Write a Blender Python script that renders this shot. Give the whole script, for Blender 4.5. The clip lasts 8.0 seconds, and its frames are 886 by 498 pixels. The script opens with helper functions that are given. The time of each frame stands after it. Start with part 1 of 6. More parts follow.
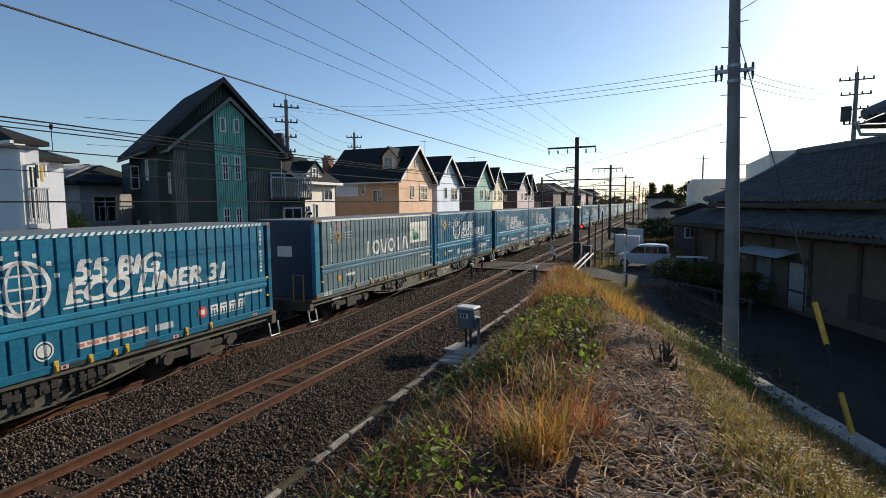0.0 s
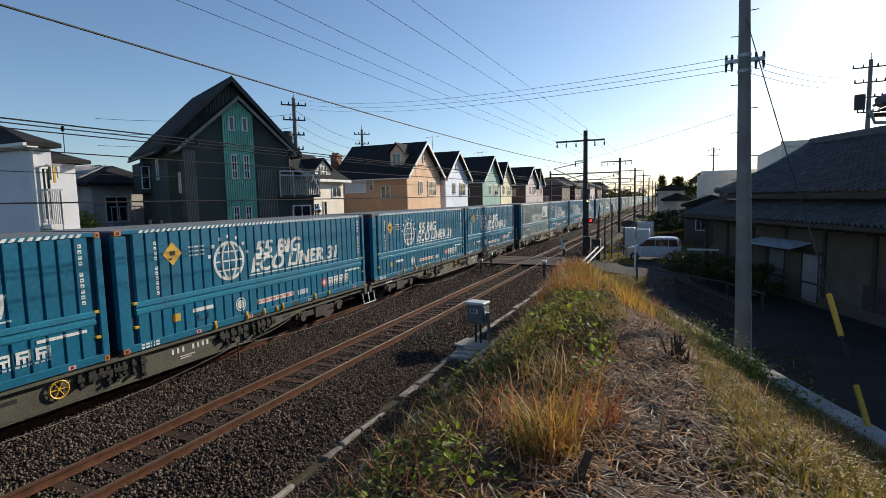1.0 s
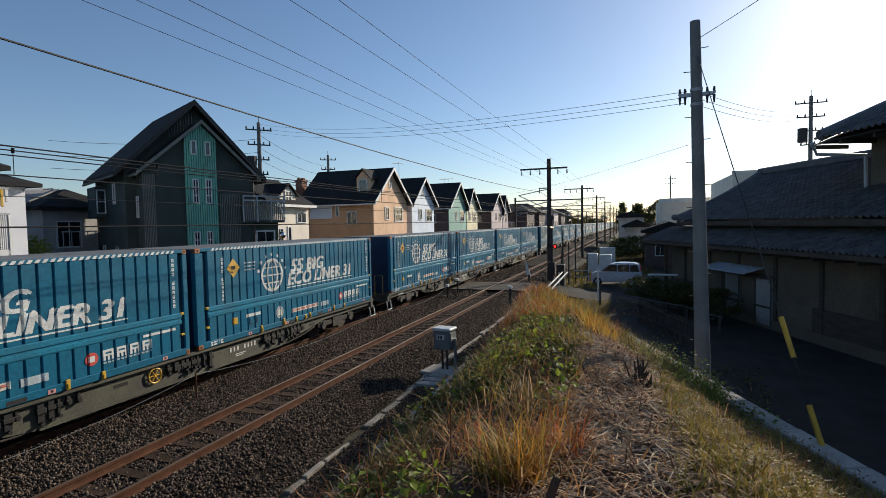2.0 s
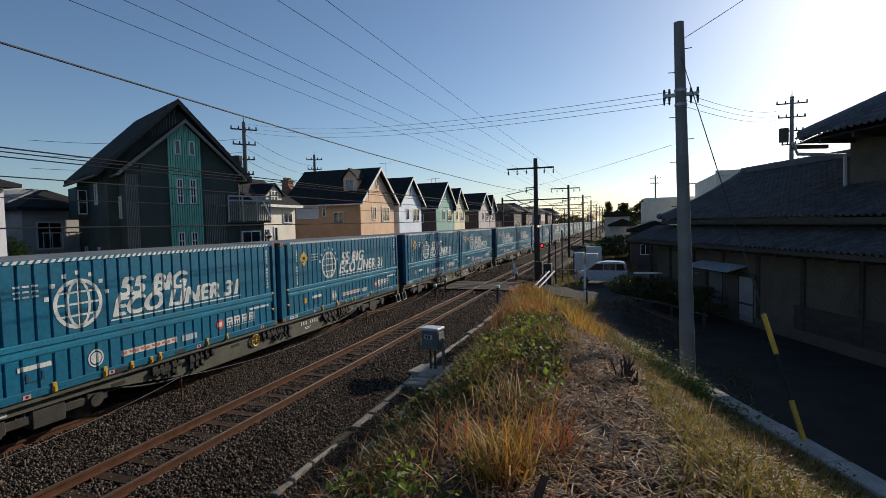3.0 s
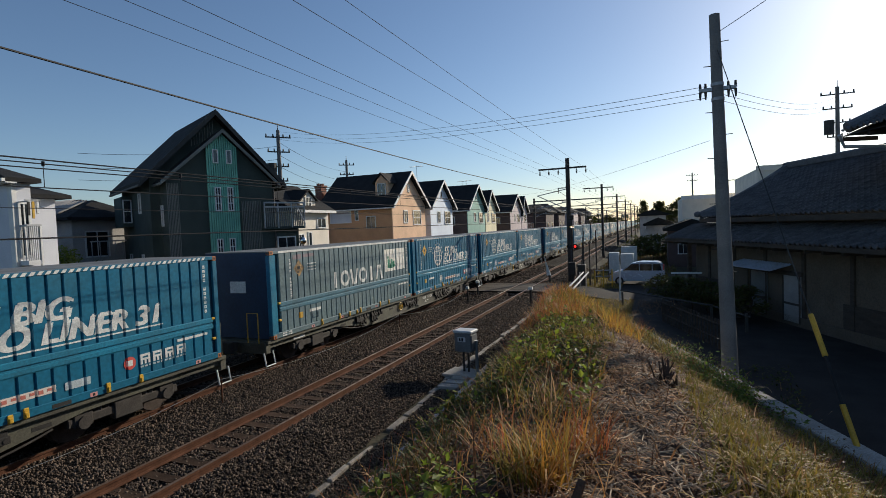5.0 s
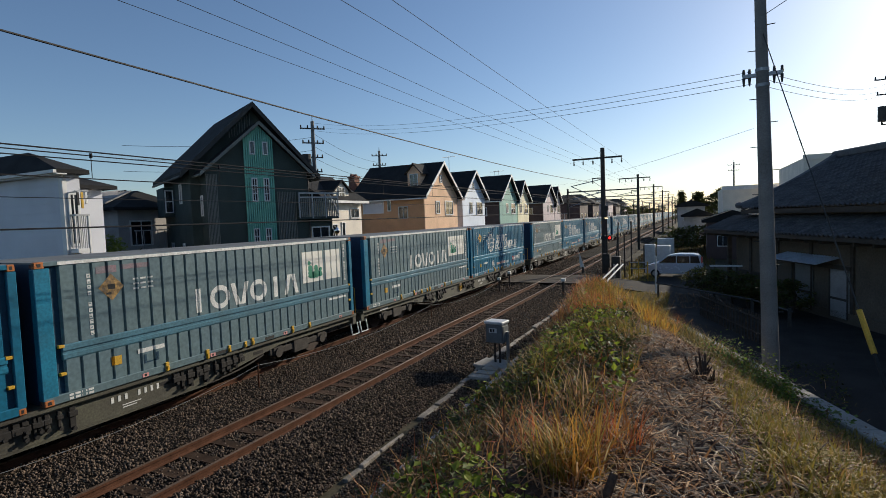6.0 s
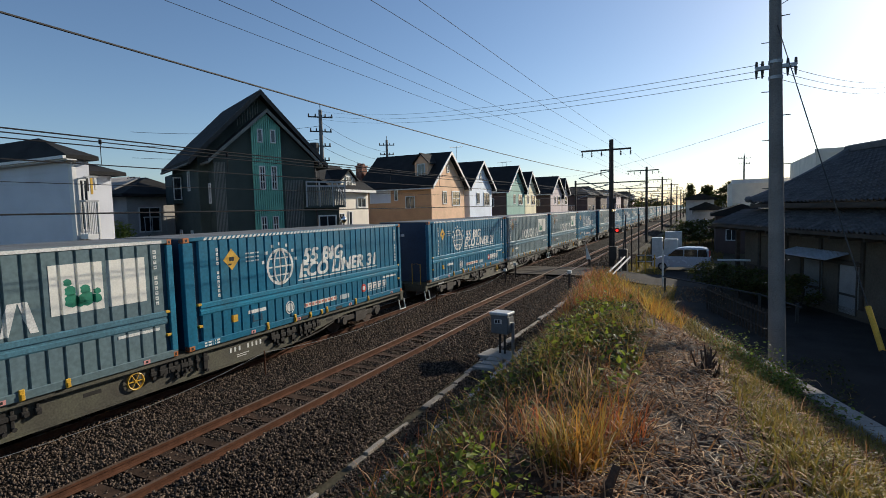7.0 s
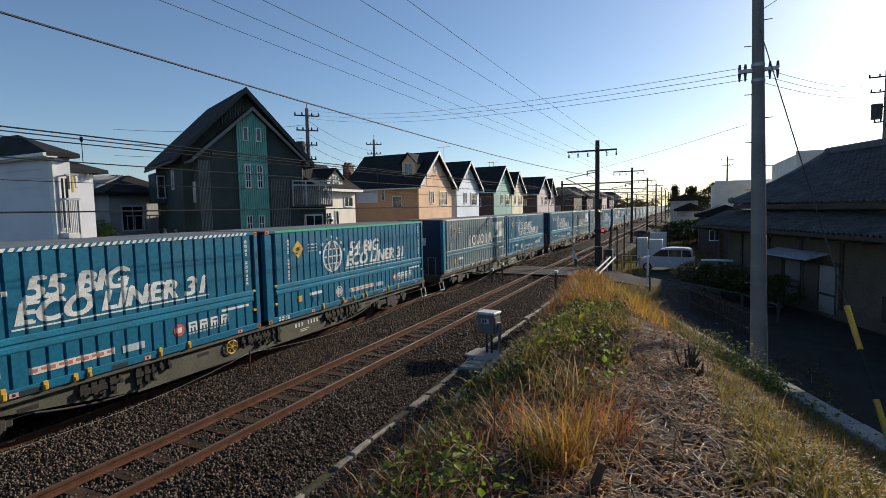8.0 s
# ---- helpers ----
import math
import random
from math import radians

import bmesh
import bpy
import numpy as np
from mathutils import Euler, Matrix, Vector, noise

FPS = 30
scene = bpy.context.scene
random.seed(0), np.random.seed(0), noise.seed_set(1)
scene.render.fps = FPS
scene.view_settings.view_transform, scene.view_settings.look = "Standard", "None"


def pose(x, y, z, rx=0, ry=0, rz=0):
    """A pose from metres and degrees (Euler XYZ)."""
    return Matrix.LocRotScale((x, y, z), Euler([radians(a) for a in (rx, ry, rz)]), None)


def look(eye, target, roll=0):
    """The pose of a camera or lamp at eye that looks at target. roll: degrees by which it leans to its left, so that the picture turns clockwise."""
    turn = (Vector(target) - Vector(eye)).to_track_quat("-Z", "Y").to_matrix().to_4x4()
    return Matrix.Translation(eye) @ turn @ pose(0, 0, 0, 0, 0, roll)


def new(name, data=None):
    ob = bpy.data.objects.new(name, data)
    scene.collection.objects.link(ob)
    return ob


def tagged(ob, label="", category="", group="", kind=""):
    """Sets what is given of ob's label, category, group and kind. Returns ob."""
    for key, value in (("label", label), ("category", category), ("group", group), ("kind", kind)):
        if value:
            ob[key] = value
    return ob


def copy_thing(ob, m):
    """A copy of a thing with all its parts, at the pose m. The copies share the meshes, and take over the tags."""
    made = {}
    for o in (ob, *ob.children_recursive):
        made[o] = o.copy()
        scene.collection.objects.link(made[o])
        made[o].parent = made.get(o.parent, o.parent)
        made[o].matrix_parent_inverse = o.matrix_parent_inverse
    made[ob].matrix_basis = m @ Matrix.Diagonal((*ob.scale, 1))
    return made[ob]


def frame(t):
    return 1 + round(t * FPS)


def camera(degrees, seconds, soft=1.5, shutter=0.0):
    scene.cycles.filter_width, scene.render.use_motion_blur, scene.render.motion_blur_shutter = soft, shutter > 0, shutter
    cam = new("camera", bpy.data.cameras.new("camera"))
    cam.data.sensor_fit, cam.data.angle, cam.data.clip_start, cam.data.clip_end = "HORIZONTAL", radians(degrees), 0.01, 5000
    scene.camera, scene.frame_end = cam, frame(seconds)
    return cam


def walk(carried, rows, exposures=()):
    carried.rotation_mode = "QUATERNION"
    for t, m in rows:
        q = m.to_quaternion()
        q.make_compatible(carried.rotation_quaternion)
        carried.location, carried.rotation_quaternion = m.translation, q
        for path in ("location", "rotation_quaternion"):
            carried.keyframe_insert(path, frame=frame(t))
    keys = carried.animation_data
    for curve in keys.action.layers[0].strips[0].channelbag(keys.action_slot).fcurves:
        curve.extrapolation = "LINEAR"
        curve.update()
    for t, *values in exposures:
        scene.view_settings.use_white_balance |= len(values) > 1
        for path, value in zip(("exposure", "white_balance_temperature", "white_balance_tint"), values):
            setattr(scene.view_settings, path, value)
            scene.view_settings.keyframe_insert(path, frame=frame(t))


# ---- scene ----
# ---------------------------------------------------------------- camera
EYE = (0.0, 0.0, 4.02)
# seconds, yaw, pitch, roll
TURNS = [(0.0, 22.99, -4.99, 0.52), (0.5, 23.53, -5.35, 0.89), (1.0, 23.91, -5.46, 1.32), (1.5, 23.38, -5.21, 1.38),
         (2.0, 20.21, -2.70, 1.13), (2.2, 18.62, -1.95, 1.10), (3.5, 19.44, -3.11, 1.70), (4.0, 20.97, -2.43, 1.68),
         (4.5, 21.41, -2.17, 2.14), (6.0, 25.81, -3.27, 2.16), (6.5, 27.24, -3.26, 2.06), (7.0, 26.56, -4.31, 1.45),
         (7.5, 25.42, -4.91, 1.35), (8.0, 25.15, -4.37, 1.22)]
cam = camera(81.0, 8.0, soft=0.4)
walk(cam, [(t, pose(*EYE, 90 + p, r, y)) for t, y, p, r in TURNS], exposures=[(t, e, 6250, 10) for t, e in ((0.0, 0.35), (1.5, 0.3), (2.2, 0.08), (3.5, -0.08), (4.5, -0.04), (6.0, 0.05), (8.0, 0.22))])

# ---------------------------------------------------------------- light
SUN_AZ, SUN_EL = 24.5, 21.0      # degrees from the track's direction towards +x, and above the horizon
world = bpy.data.worlds.new("sky")
scene.world = world
world.use_nodes = True
nt = world.node_tree
sky = nt.nodes.new("ShaderNodeTexSky")
sky.sky_type, sky.sun_disc = "NISHITA", False
sky.sun_elevation, sky.sun_rotation = radians(SUN_EL), radians(SUN_AZ)
sky.altitude = 500
sky.air_density, sky.dust_density, sky.ozone_density = 1.0, 0.75, 2.9
nt.links.new(sky.outputs[0], nt.nodes["Background"].inputs[0])
nt.nodes["Background"].inputs[1].default_value = 0.105
sun = new("sun", bpy.data.lights.new("sun", "SUN"))
sun.data.energy, sun.data.angle, sun.data.color = 4.8, radians(0.5), (1.0, 0.88, 0.70)
_a, _e = radians(SUN_AZ), radians(SUN_EL)
sun.matrix_world = look((0, 0, 60), Vector((0, 0, 60)) - Vector((math.sin(_a) * math.cos(_e), math.cos(_a) * math.cos(_e), math.sin(_e))))


# ---------------------------------------------------------------- materials
def material(name, colour, rough=0.7, metal=0.0, vary=0.25, scale=6.0, fine=60.0, bump=0.25, depth=0.01, tint=None,
             each=0.0, stretch=(1, 1, 1), spec=0.5, emit=0.0):
    """Principled surface: colour broken up by stains and grain, with fine relief; each: spread between single pieces."""
    m = bpy.data.materials.new(name)
    m.use_nodes = True
    n, l = m.node_tree.nodes, m.node_tree.links
    b = n["Principled BSDF"]
    b.inputs["Metallic"].default_value = metal
    b.inputs["Specular IOR Level"].default_value = spec
    co = n.new("ShaderNodeTexCoord")
    mp = n.new("ShaderNodeMapping")
    mp.inputs["Scale"].default_value = stretch
    l.new(co.outputs["Object"], mp.inputs["Vector"])
    big, small = n.new("ShaderNodeTexNoise"), n.new("ShaderNodeTexNoise")
    big.inputs["Scale"].default_value, small.inputs["Scale"].default_value = scale, fine
    big.inputs["Detail"].default_value, small.inputs["Detail"].default_value = 5, 3
    for k in (big, small):
        l.new(mp.outputs[0], k.inputs["Vector"])
    c2 = tint or tuple(v * 0.55 for v in colour)
    ramp = n.new("ShaderNodeMix")
    ramp.data_type = "RGBA"
    ramp.inputs["A"].default_value, ramp.inputs["B"].default_value = (*colour, 1), (*c2, 1)
    ma = n.new("ShaderNodeMapRange")
    ma.inputs["From Min"].default_value, ma.inputs["From Max"].default_value = 0.35, 0.75
    ma.inputs["To Max"].default_value = min(1.0, vary * 2.2)
    l.new(big.outputs["Fac"], ma.inputs["Value"])
    l.new(ma.outputs[0], ramp.inputs["Factor"])
    hsv = n.new("ShaderNodeHueSaturation")
    mv = n.new("ShaderNodeMapRange")
    mv.inputs["From Min"].default_value, mv.inputs["From Max"].default_value = 0.3, 0.7
    mv.inputs["To Min"].default_value, mv.inputs["To Max"].default_value = 1 - vary * 0.6, 1 + vary * 0.6
    l.new(small.outputs["Fac"], mv.inputs["Value"])
    if each:
        oi, ge, ad = n.new("ShaderNodeObjectInfo"), n.new("ShaderNodeNewGeometry"), n.new("ShaderNodeMath")
        l.new(oi.outputs["Random"], ad.inputs[0])
        l.new(ge.outputs["Random Per Island"], ad.inputs[1])
        fr, mr, mu = n.new("ShaderNodeMath"), n.new("ShaderNodeMapRange"), n.new("ShaderNodeMath")
        fr.operation, mu.operation = "FRACT", "MULTIPLY"
        l.new(ad.outputs[0], fr.inputs[0])
        l.new(fr.outputs[0], mr.inputs["Value"])
        mr.inputs["To Min"].default_value, mr.inputs["To Max"].default_value = 1 - each, 1 + each
        l.new(mr.outputs[0], mu.inputs[0])
        l.new(mv.outputs[0], mu.inputs[1])
        l.new(mu.outputs[0], hsv.inputs["Value"])
    else:
        l.new(mv.outputs[0], hsv.inputs["Value"])
    l.new(ramp.outputs["Result"], hsv.inputs["Color"])
    l.new(hsv.outputs[0], b.inputs["Base Color"])
    mr2 = n.new("ShaderNodeMapRange")
    mr2.inputs["To Min"].default_value, mr2.inputs["To Max"].default_value = max(0.03, rough - 0.12), min(1, rough + 0.12)
    l.new(big.outputs["Fac"], mr2.inputs["Value"])
    l.new(mr2.outputs[0], b.inputs["Roughness"])
    if bump:
        bp = n.new("ShaderNodeBump")
        bp.inputs["Strength"].default_value, bp.inputs["Distance"].default_value = bump, depth
        l.new(small.outputs["Fac"], bp.inputs["Height"])
        l.new(bp.outputs[0], b.inputs["Normal"])
    if emit:
        b.inputs["Emission Color"].default_value = (*colour, 1)
        b.inputs["Emission Strength"].default_value = emit
    return m


# ---------------------------------------------------------------- building helpers
def thing(name, label, category, group="", at=(0, 0, 0), turn=0.0):
    ob = tagged(new(name), label, category, group)
    ob.matrix_basis = pose(*at, 0, 0, turn)
    return ob


def part(name, bm, mat, parent, label="", smooth=False):
    me = bpy.data.meshes.new(name)
    bm.to_mesh(me)
    bm.free()
    me.materials.append(mat)
    if smooth:
        me.polygons.foreach_set("use_smooth", [True] * len(me.polygons))
    ob = new(name, me)
    ob.parent = parent
    if label:
        ob["label"] = label
    return ob


def again(name, me, parent, m):
    """One more piece on the same mesh."""
    ob = new(name, me)
    ob.parent = parent
    ob.matrix_basis = m
    return ob


def box(bm, x0, x1, y0, y1, z0, z1, bevel=0.0, m=None):
    v = [bm.verts.new((x, y, z)) for x in (x0, x1) for y in (y0, y1) for z in (z0, z1)]
    fs = [bm.faces.new([v[i] for i in q]) for q in ((0, 1, 3, 2), (4, 6, 7, 5), (0, 4, 5, 1), (2, 3, 7, 6), (0, 2, 6, 4), (1, 5, 7, 3))]
    if bevel:
        es = {e for f in fs for e in f.edges}
        got = bmesh.ops.bevel(bm, geom=list(es), offset=bevel, segments=1, affect="EDGES")
        v = list({w for f in got["faces"] for w in f.verts} | {w for w in v if w.is_valid})
    if m is not None:
        bmesh.ops.transform(bm, matrix=m, verts=[w for w in v if w.is_valid])
    return bm


def boxes(*rows, bevel=0.0):
    bm = bmesh.new()
    for r in rows:
        box(bm, *r, bevel=bevel)
    return bm


def prism(bm, pts, x0, x1, axis="x"):
    """A solid from an outline of (a, b) pairs, drawn out along an axis."""
    def at(a, b, s):
        return (s, a, b) if axis == "x" else (a, s, b) if axis == "y" else (a, b, s)
    lo = [bm.verts.new(at(a, b, x0)) for a, b in pts]
    hi = [bm.verts.new(at(a, b, x1)) for a, b in pts]
    bm.faces.new(lo)
    bm.faces.new(hi[::-1])
    k = len(pts)
    for i in range(k):
        bm.faces.new((lo[i], hi[i], hi[(i + 1) % k], lo[(i + 1) % k]))
    bmesh.ops.recalc_face_normals(bm, faces=bm.faces[:])
    return bm


def rod(bm, a, b, r0, r1=None, seg=10, caps=True):
    """A round bar from a to b."""
    a, b = Vector(a), Vector(b)
    r1 = r0 if r1 is None else r1
    q = (b - a).to_track_quat("Z", "Y")
    rings = []
    for p, r in ((a, r0), (b, r1)):
        rings.append([bm.verts.new(p + q @ Vector((r * math.cos(2 * math.pi * i / seg), r * math.sin(2 * math.pi * i / seg), 0))) for i in range(seg)])
    for i in range(seg):
        bm.faces.new((rings[0][i], rings[0][(i + 1) % seg], rings[1][(i + 1) % seg], rings[1][i]))
    if caps:
        bm.faces.new(rings[0][::-1])
        bm.faces.new(rings[1])
    return bm


def tube(bm, pts, r, seg=6):
    """One continuous round cable or bent pipe through the points."""
    pts = [Vector(p) for p in pts]
    rings = []
    for i, p in enumerate(pts):
        d = (pts[min(i + 1, len(pts) - 1)] - pts[max(i - 1, 0)]).normalized()
        q = d.to_track_quat("Z", "Y")
        rings.append([bm.verts.new(p + q @ Vector((r * math.cos(2 * math.pi * k / seg), r * math.sin(2 * math.pi * k / seg), 0))) for k in range(seg)])
    for a, b in zip(rings, rings[1:]):
        turn = min(range(seg), key=lambda s: sum((a[k].co - b[(k + s) % seg].co).length for k in range(seg)))
        for k in range(seg):
            bm.faces.new((a[k], a[(k + 1) % seg], b[(k + 1 + turn) % seg], b[(k + turn) % seg]))
    bm.faces.new(rings[0][::-1])
    bm.faces.new(rings[-1])
    return bm


def sag(a, b, drop, steps=14):
    a, b = Vector(a), Vector(b)
    return [a.lerp(b, i / steps) - Vector((0, 0, drop * 4 * (i / steps) * (1 - i / steps))) for i in range(steps + 1)]


# ---------------------------------------------------------------- plan (metres; rail heads at z = 0, track along y)
NEAR_TRACK, FAR_TRACK = -8.02, -11.66
LEVEL = -0.45                    # the ground round about


def smooth01(v):
    v = min(1.0, max(0.0, v))
    return v * v * (3 - 2 * v)


def kerb_x(y):
    """The road-side edge of the bank."""
    return 1.38 - 0.386 * (y - 9.7)


def foot_x(y):
    """The railway-side foot of the bank, which closes in on the track a little towards the signal box."""
    return -4.85 + 0.042 * min(12.0, max(0.0, 14.0 - y))


def bank_z(x, y):
    """The earth bank beside the line, a wedge that ends before the crossing."""
    xl, xr = foot_x(y), kerb_x(y)
    if xr <= xl + 0.2:
        return LEVEL
    end = 1 - smooth01((y - 19.0) / 6.5)
    top = 2.25 - 0.045 * max(0, y)
    edge = 0.93
    u = (x - xl) / (xr - xl)
    if u < 0 or u > 1:
        return LEVEL
    wl = min(0.5, 2.9 / (xr - xl))
    if u < wl:
        z = -0.35 + (top + 0.35) * smooth01(u / wl) ** 1.0
    elif u < 0.62:
        z = top
    else:
        z = top + (edge - top) * smooth01((u - 0.62) / 0.38)
    bump = 0.10 * noise.noise((x * 0.9, y * 0.9, 3)) + 0.05 * noise.noise((x * 2.7, y * 2.7, 9))
    return LEVEL + (z + bump * min(1, u * 5, (1 - u) * 6) - LEVEL) * end


M_earth = material("dry_earth", (0.06, 0.034, 0.018), 0.95, vary=0.5, scale=1.3, fine=22, bump=0.8, depth=0.03, tint=(0.045, 0.03, 0.018))
M_ground = material("ground_soil", (0.085, 0.075, 0.05), 0.95, vary=0.5, scale=0.4, fine=9, bump=0.5, depth=0.03, spec=0.1)
# near black: the shade between the loose stones is put into this colour
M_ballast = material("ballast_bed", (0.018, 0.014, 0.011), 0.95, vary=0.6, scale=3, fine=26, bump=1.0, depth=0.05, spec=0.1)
M_asphalt = material("asphalt", (0.044, 0.040, 0.036), 0.9, vary=0.3, scale=1.2, fine=80, bump=0.5, depth=0.008, spec=0.12)
M_concrete = material("weathered_concrete", (0.36, 0.34, 0.30), 0.9, vary=0.35, scale=2.5, fine=45, bump=0.4, depth=0.008)
M_edging = material("stained_edging_concrete", (0.31, 0.28, 0.24), 0.95, vary=0.5, scale=3.5, fine=30, bump=0.6, depth=0.012, spec=0.2, each=0.25)
M_rust = material("rusty_rail_side", (0.11, 0.048, 0.026), 0.9, spec=0.2, vary=0.4, scale=5, fine=50, bump=0.3)
M_steel = material("worn_rail_top", (0.20, 0.125, 0.085), 0.42, metal=0.55, vary=0.2, scale=4, fine=40, bump=0.05)
M_sleeper = material("sleeper_concrete", (0.062, 0.038, 0.025), 0.9, spec=0.15, vary=0.4, scale=5, fine=50, bump=0.4, each=0.2)

# ground: one sheet to the horizon
def ground():
    bm = bmesh.new()
    xs = [-3000, -600, -150, -60, -13.6] + [3.0 * i for i in range(6, 12)] + [60, 150, 600, 3000]
    ys = [-3000, -600, -150, -40, 0, 40, 120, 300, 700, 1500, 3000]
    grid = [[bm.verts.new((x, y, LEVEL - 0.02)) for y in ys] for x in xs]
    for i in range(len(xs) - 1):
        for j in range(len(ys) - 1):
            bm.faces.new((grid[i][j], grid[i + 1][j], grid[i + 1][j + 1], grid[i][j + 1]))
    tagged(part("ground", bm, M_ground, None), "dry brown soil round the railway line", "ground", kind="structure")


ground()


def bank():
    bm = bmesh.new()
    nx, ny = 90, 190
    rows = []
    for j in range(ny + 1):
        y = -9 + 36.0 * j / ny
        xl, xr = foot_x(y) - .15, max(kerb_x(y), -4.3)
        rows.append([bm.verts.new((xl + (xr - xl) * i / nx, y, bank_z(xl + (xr - xl) * i / nx, y))) for i in range(nx + 1)])
    for j in range(ny):
        for i in range(nx):
            bm.faces.new((rows[j][i], rows[j][i + 1], rows[j + 1][i + 1], rows[j + 1][i]))
    tagged(part("bank", bm, M_earth, None, smooth=True), "earth bank with dry straw beside the railway line", "bank", kind="structure")


bank()


def ballast():
    bm = bmesh.new()
    outline = [(-14.6, LEVEL), (-13.4, -.13)]
    for c in (FAR_TRACK, NEAR_TRACK):
        outline += [(c - .66, -.13), (c - .60, -.19), (c + .60, -.19), (c + .66, -.13)]
    outline += [(-6.75, -.15), (-6.2, -.36), (-5.9, -.42), (-5.9, LEVEL - .3), (-14.6, LEVEL - .3)]
    prism(bm, outline, -60, 700, "y")
    tagged(part("ballast", bm, M_ballast, None), "crushed stone bed under two tracks, darkened for shaded gaps", "ballast", kind="structure")


ballast()


def track(cx, name):
    t = thing(name, "rusty steel rails on concrete sleepers in crushed stone", "railway track", "railway tracks")
    for s in (-1, 1):
        x = cx + s * 0.565
        bm = bmesh.new()
        prism(bm, [(x - .0325, -.008), (x - .0325, -.045), (x - .009, -.06), (x - .009, -.125), (x - .06, -.145), (x - .06, -.155),
                   (x + .06, -.155), (x + .06, -.145), (x + .009, -.125), (x + .009, -.06), (x + .0325, -.045), (x + .0325, -.008)], -60, 700, "y")
        rail = part("rail", bm, M_rust, t)
        part("rail_top", boxes((x - .03, x + .03, -60, 700, -.008, 0.0)), M_steel, rail, "rail head polished by wheels")
    bm = boxes((-1.0, 1.0, -.11, .11, -.3, -.155))
    first = part("sleeper", bm, M_sleeper, t)
    first.matrix_basis = pose(cx, 2.0, 0)
    for i in range(1, 150):
        again("sleeper", first.data, t, pose(cx, 2.0 + 0.62 * i, 0, 0, 0, random.uniform(-.5, .5)))
    bm = bmesh.new()
    for i in range(150, 520):
        box(bm, cx - 1, cx + 1, 2 + .62 * i - .11, 2 + .62 * i + .11, -.3, -.155)
    for i in range(-60, 0):
        box(bm, cx - 1, cx + 1, 2 + .62 * i - .11, 2 + .62 * i + .11, -.3, -.155)
    tagged(part("sleepers_far", bm, M_sleeper, t), kind="stuff")
    return t


track(NEAR_TRACK, "railway_track")
track(FAR_TRACK, "railway_track")


# ---------------------------------------------------------------- the train
SPEED, LONG, GAP = 24.0, 9.36, 0.24
FLOOR, ROOF = 0.93, 3.53         # the containers' underside and top
# where each wagon's leading end stands at the start; wagons are paired, close-coupled within a pair
FRONTS = {-10: -193.0, -9: -171.95, -8: -150.9, -7: -129.65, -6: -109.95, -5: -89.05, -4: -69.4, -3: -48.5, -2: -28.55, -1: -7.75, 0: 11.8,
          1: 32.8, 2: 52.5, 3: 73.5, 4: 93.2, 5: 114.2, 6: 133.9, 7: 154.9, 8: 174.6, 9: 195.6, 10: 215.3, 11: 236.3, 12: 256.0}
MOVERS = []

M_blue = material("container_blue_paint", (0.014, 0.136, 0.232), 0.36, vary=0.3, scale=0.9, fine=14, bump=0.08, tint=(0.011, 0.105, 0.165), each=0.05)
# darker than the side blue: holds the shade of ends turned from the sun
M_blue_dark = material("container_end_shade", (0.007, 0.032, 0.080), 0.6, vary=0.3, scale=1.2, fine=14, bump=0.08)
M_roof_grey = material("weathered_container_roof", (0.16, 0.17, 0.17), 0.7, vary=0.4, scale=1.2, fine=20, bump=0.1)
M_groove = material("groove_shade_paint", (0.008, 0.05, 0.09), 0.6, vary=0.3, scale=2, fine=20, bump=0.1)
M_teal = material("faded_teal_paint", (0.115, 0.172, 0.195), 0.42, vary=0.3, scale=0.8, fine=12, bump=0.08, tint=(0.12, 0.18, 0.18), each=0.06)
M_band = material("pale_blue_band", (0.022, 0.19, 0.30), 0.4, vary=0.35, scale=1.5, fine=20, bump=0.06)
M_band_faded = material("faded_blue_band", (0.075, 0.18, 0.235), 0.45, vary=0.35, scale=1.5, fine=20, bump=0.06)
M_white = material("white_marking_paint", (0.72, 0.72, 0.68), 0.55, vary=0.3, scale=3, fine=30, bump=0.05, tint=(0.45, 0.46, 0.44))
M_panel = material("cream_panel_paint", (0.80, 0.78, 0.70), 0.5, vary=0.12, scale=2, fine=30, bump=0.04)
M_green = material("green_marking_paint", (0.02, 0.22, 0.13), 0.5, vary=0.2)
M_edge_green = material("bright_green_edge_paint", (0.015, 0.42, 0.20), 0.45, vary=0.15)
M_red = material("red_marking_paint", (0.62, 0.09, 0.07), 0.5, vary=0.2)
M_yellow = material("yellow_fitting_paint", (0.62, 0.36, 0.03), 0.5, vary=0.25, scale=8, fine=60)
M_orange = material("orange_corner_paint", (0.46, 0.15, 0.04), 0.5, vary=0.25, scale=8, fine=60)
M_pink = material("pink_tag_paint", (0.65, 0.30, 0.28), 0.5, vary=0.2)
M_cream_strip = material("cream_strip_paint", (0.70, 0.62, 0.55), 0.55, vary=0.2, scale=3)
M_faded_red = material("faded_red_print", (0.52, 0.16, 0.12), 0.6, vary=0.2)
M_pale_mark = material("worn_pale_marking", (0.45, 0.52, 0.55), 0.6, vary=0.35, scale=5)
M_worn_sign = material("worn_sign_paint", (0.38, 0.22, 0.06), 0.7, vary=0.6, scale=9, fine=40, tint=(0.05, 0.05, 0.05))
M_ghost = material("faded_red_remains", (0.24, 0.15, 0.17), 0.6, vary=0.5, scale=4, tint=(0.13, 0.17, 0.19))
M_black = material("black_rubber", (0.012, 0.012, 0.012), 0.7, vary=0.2)
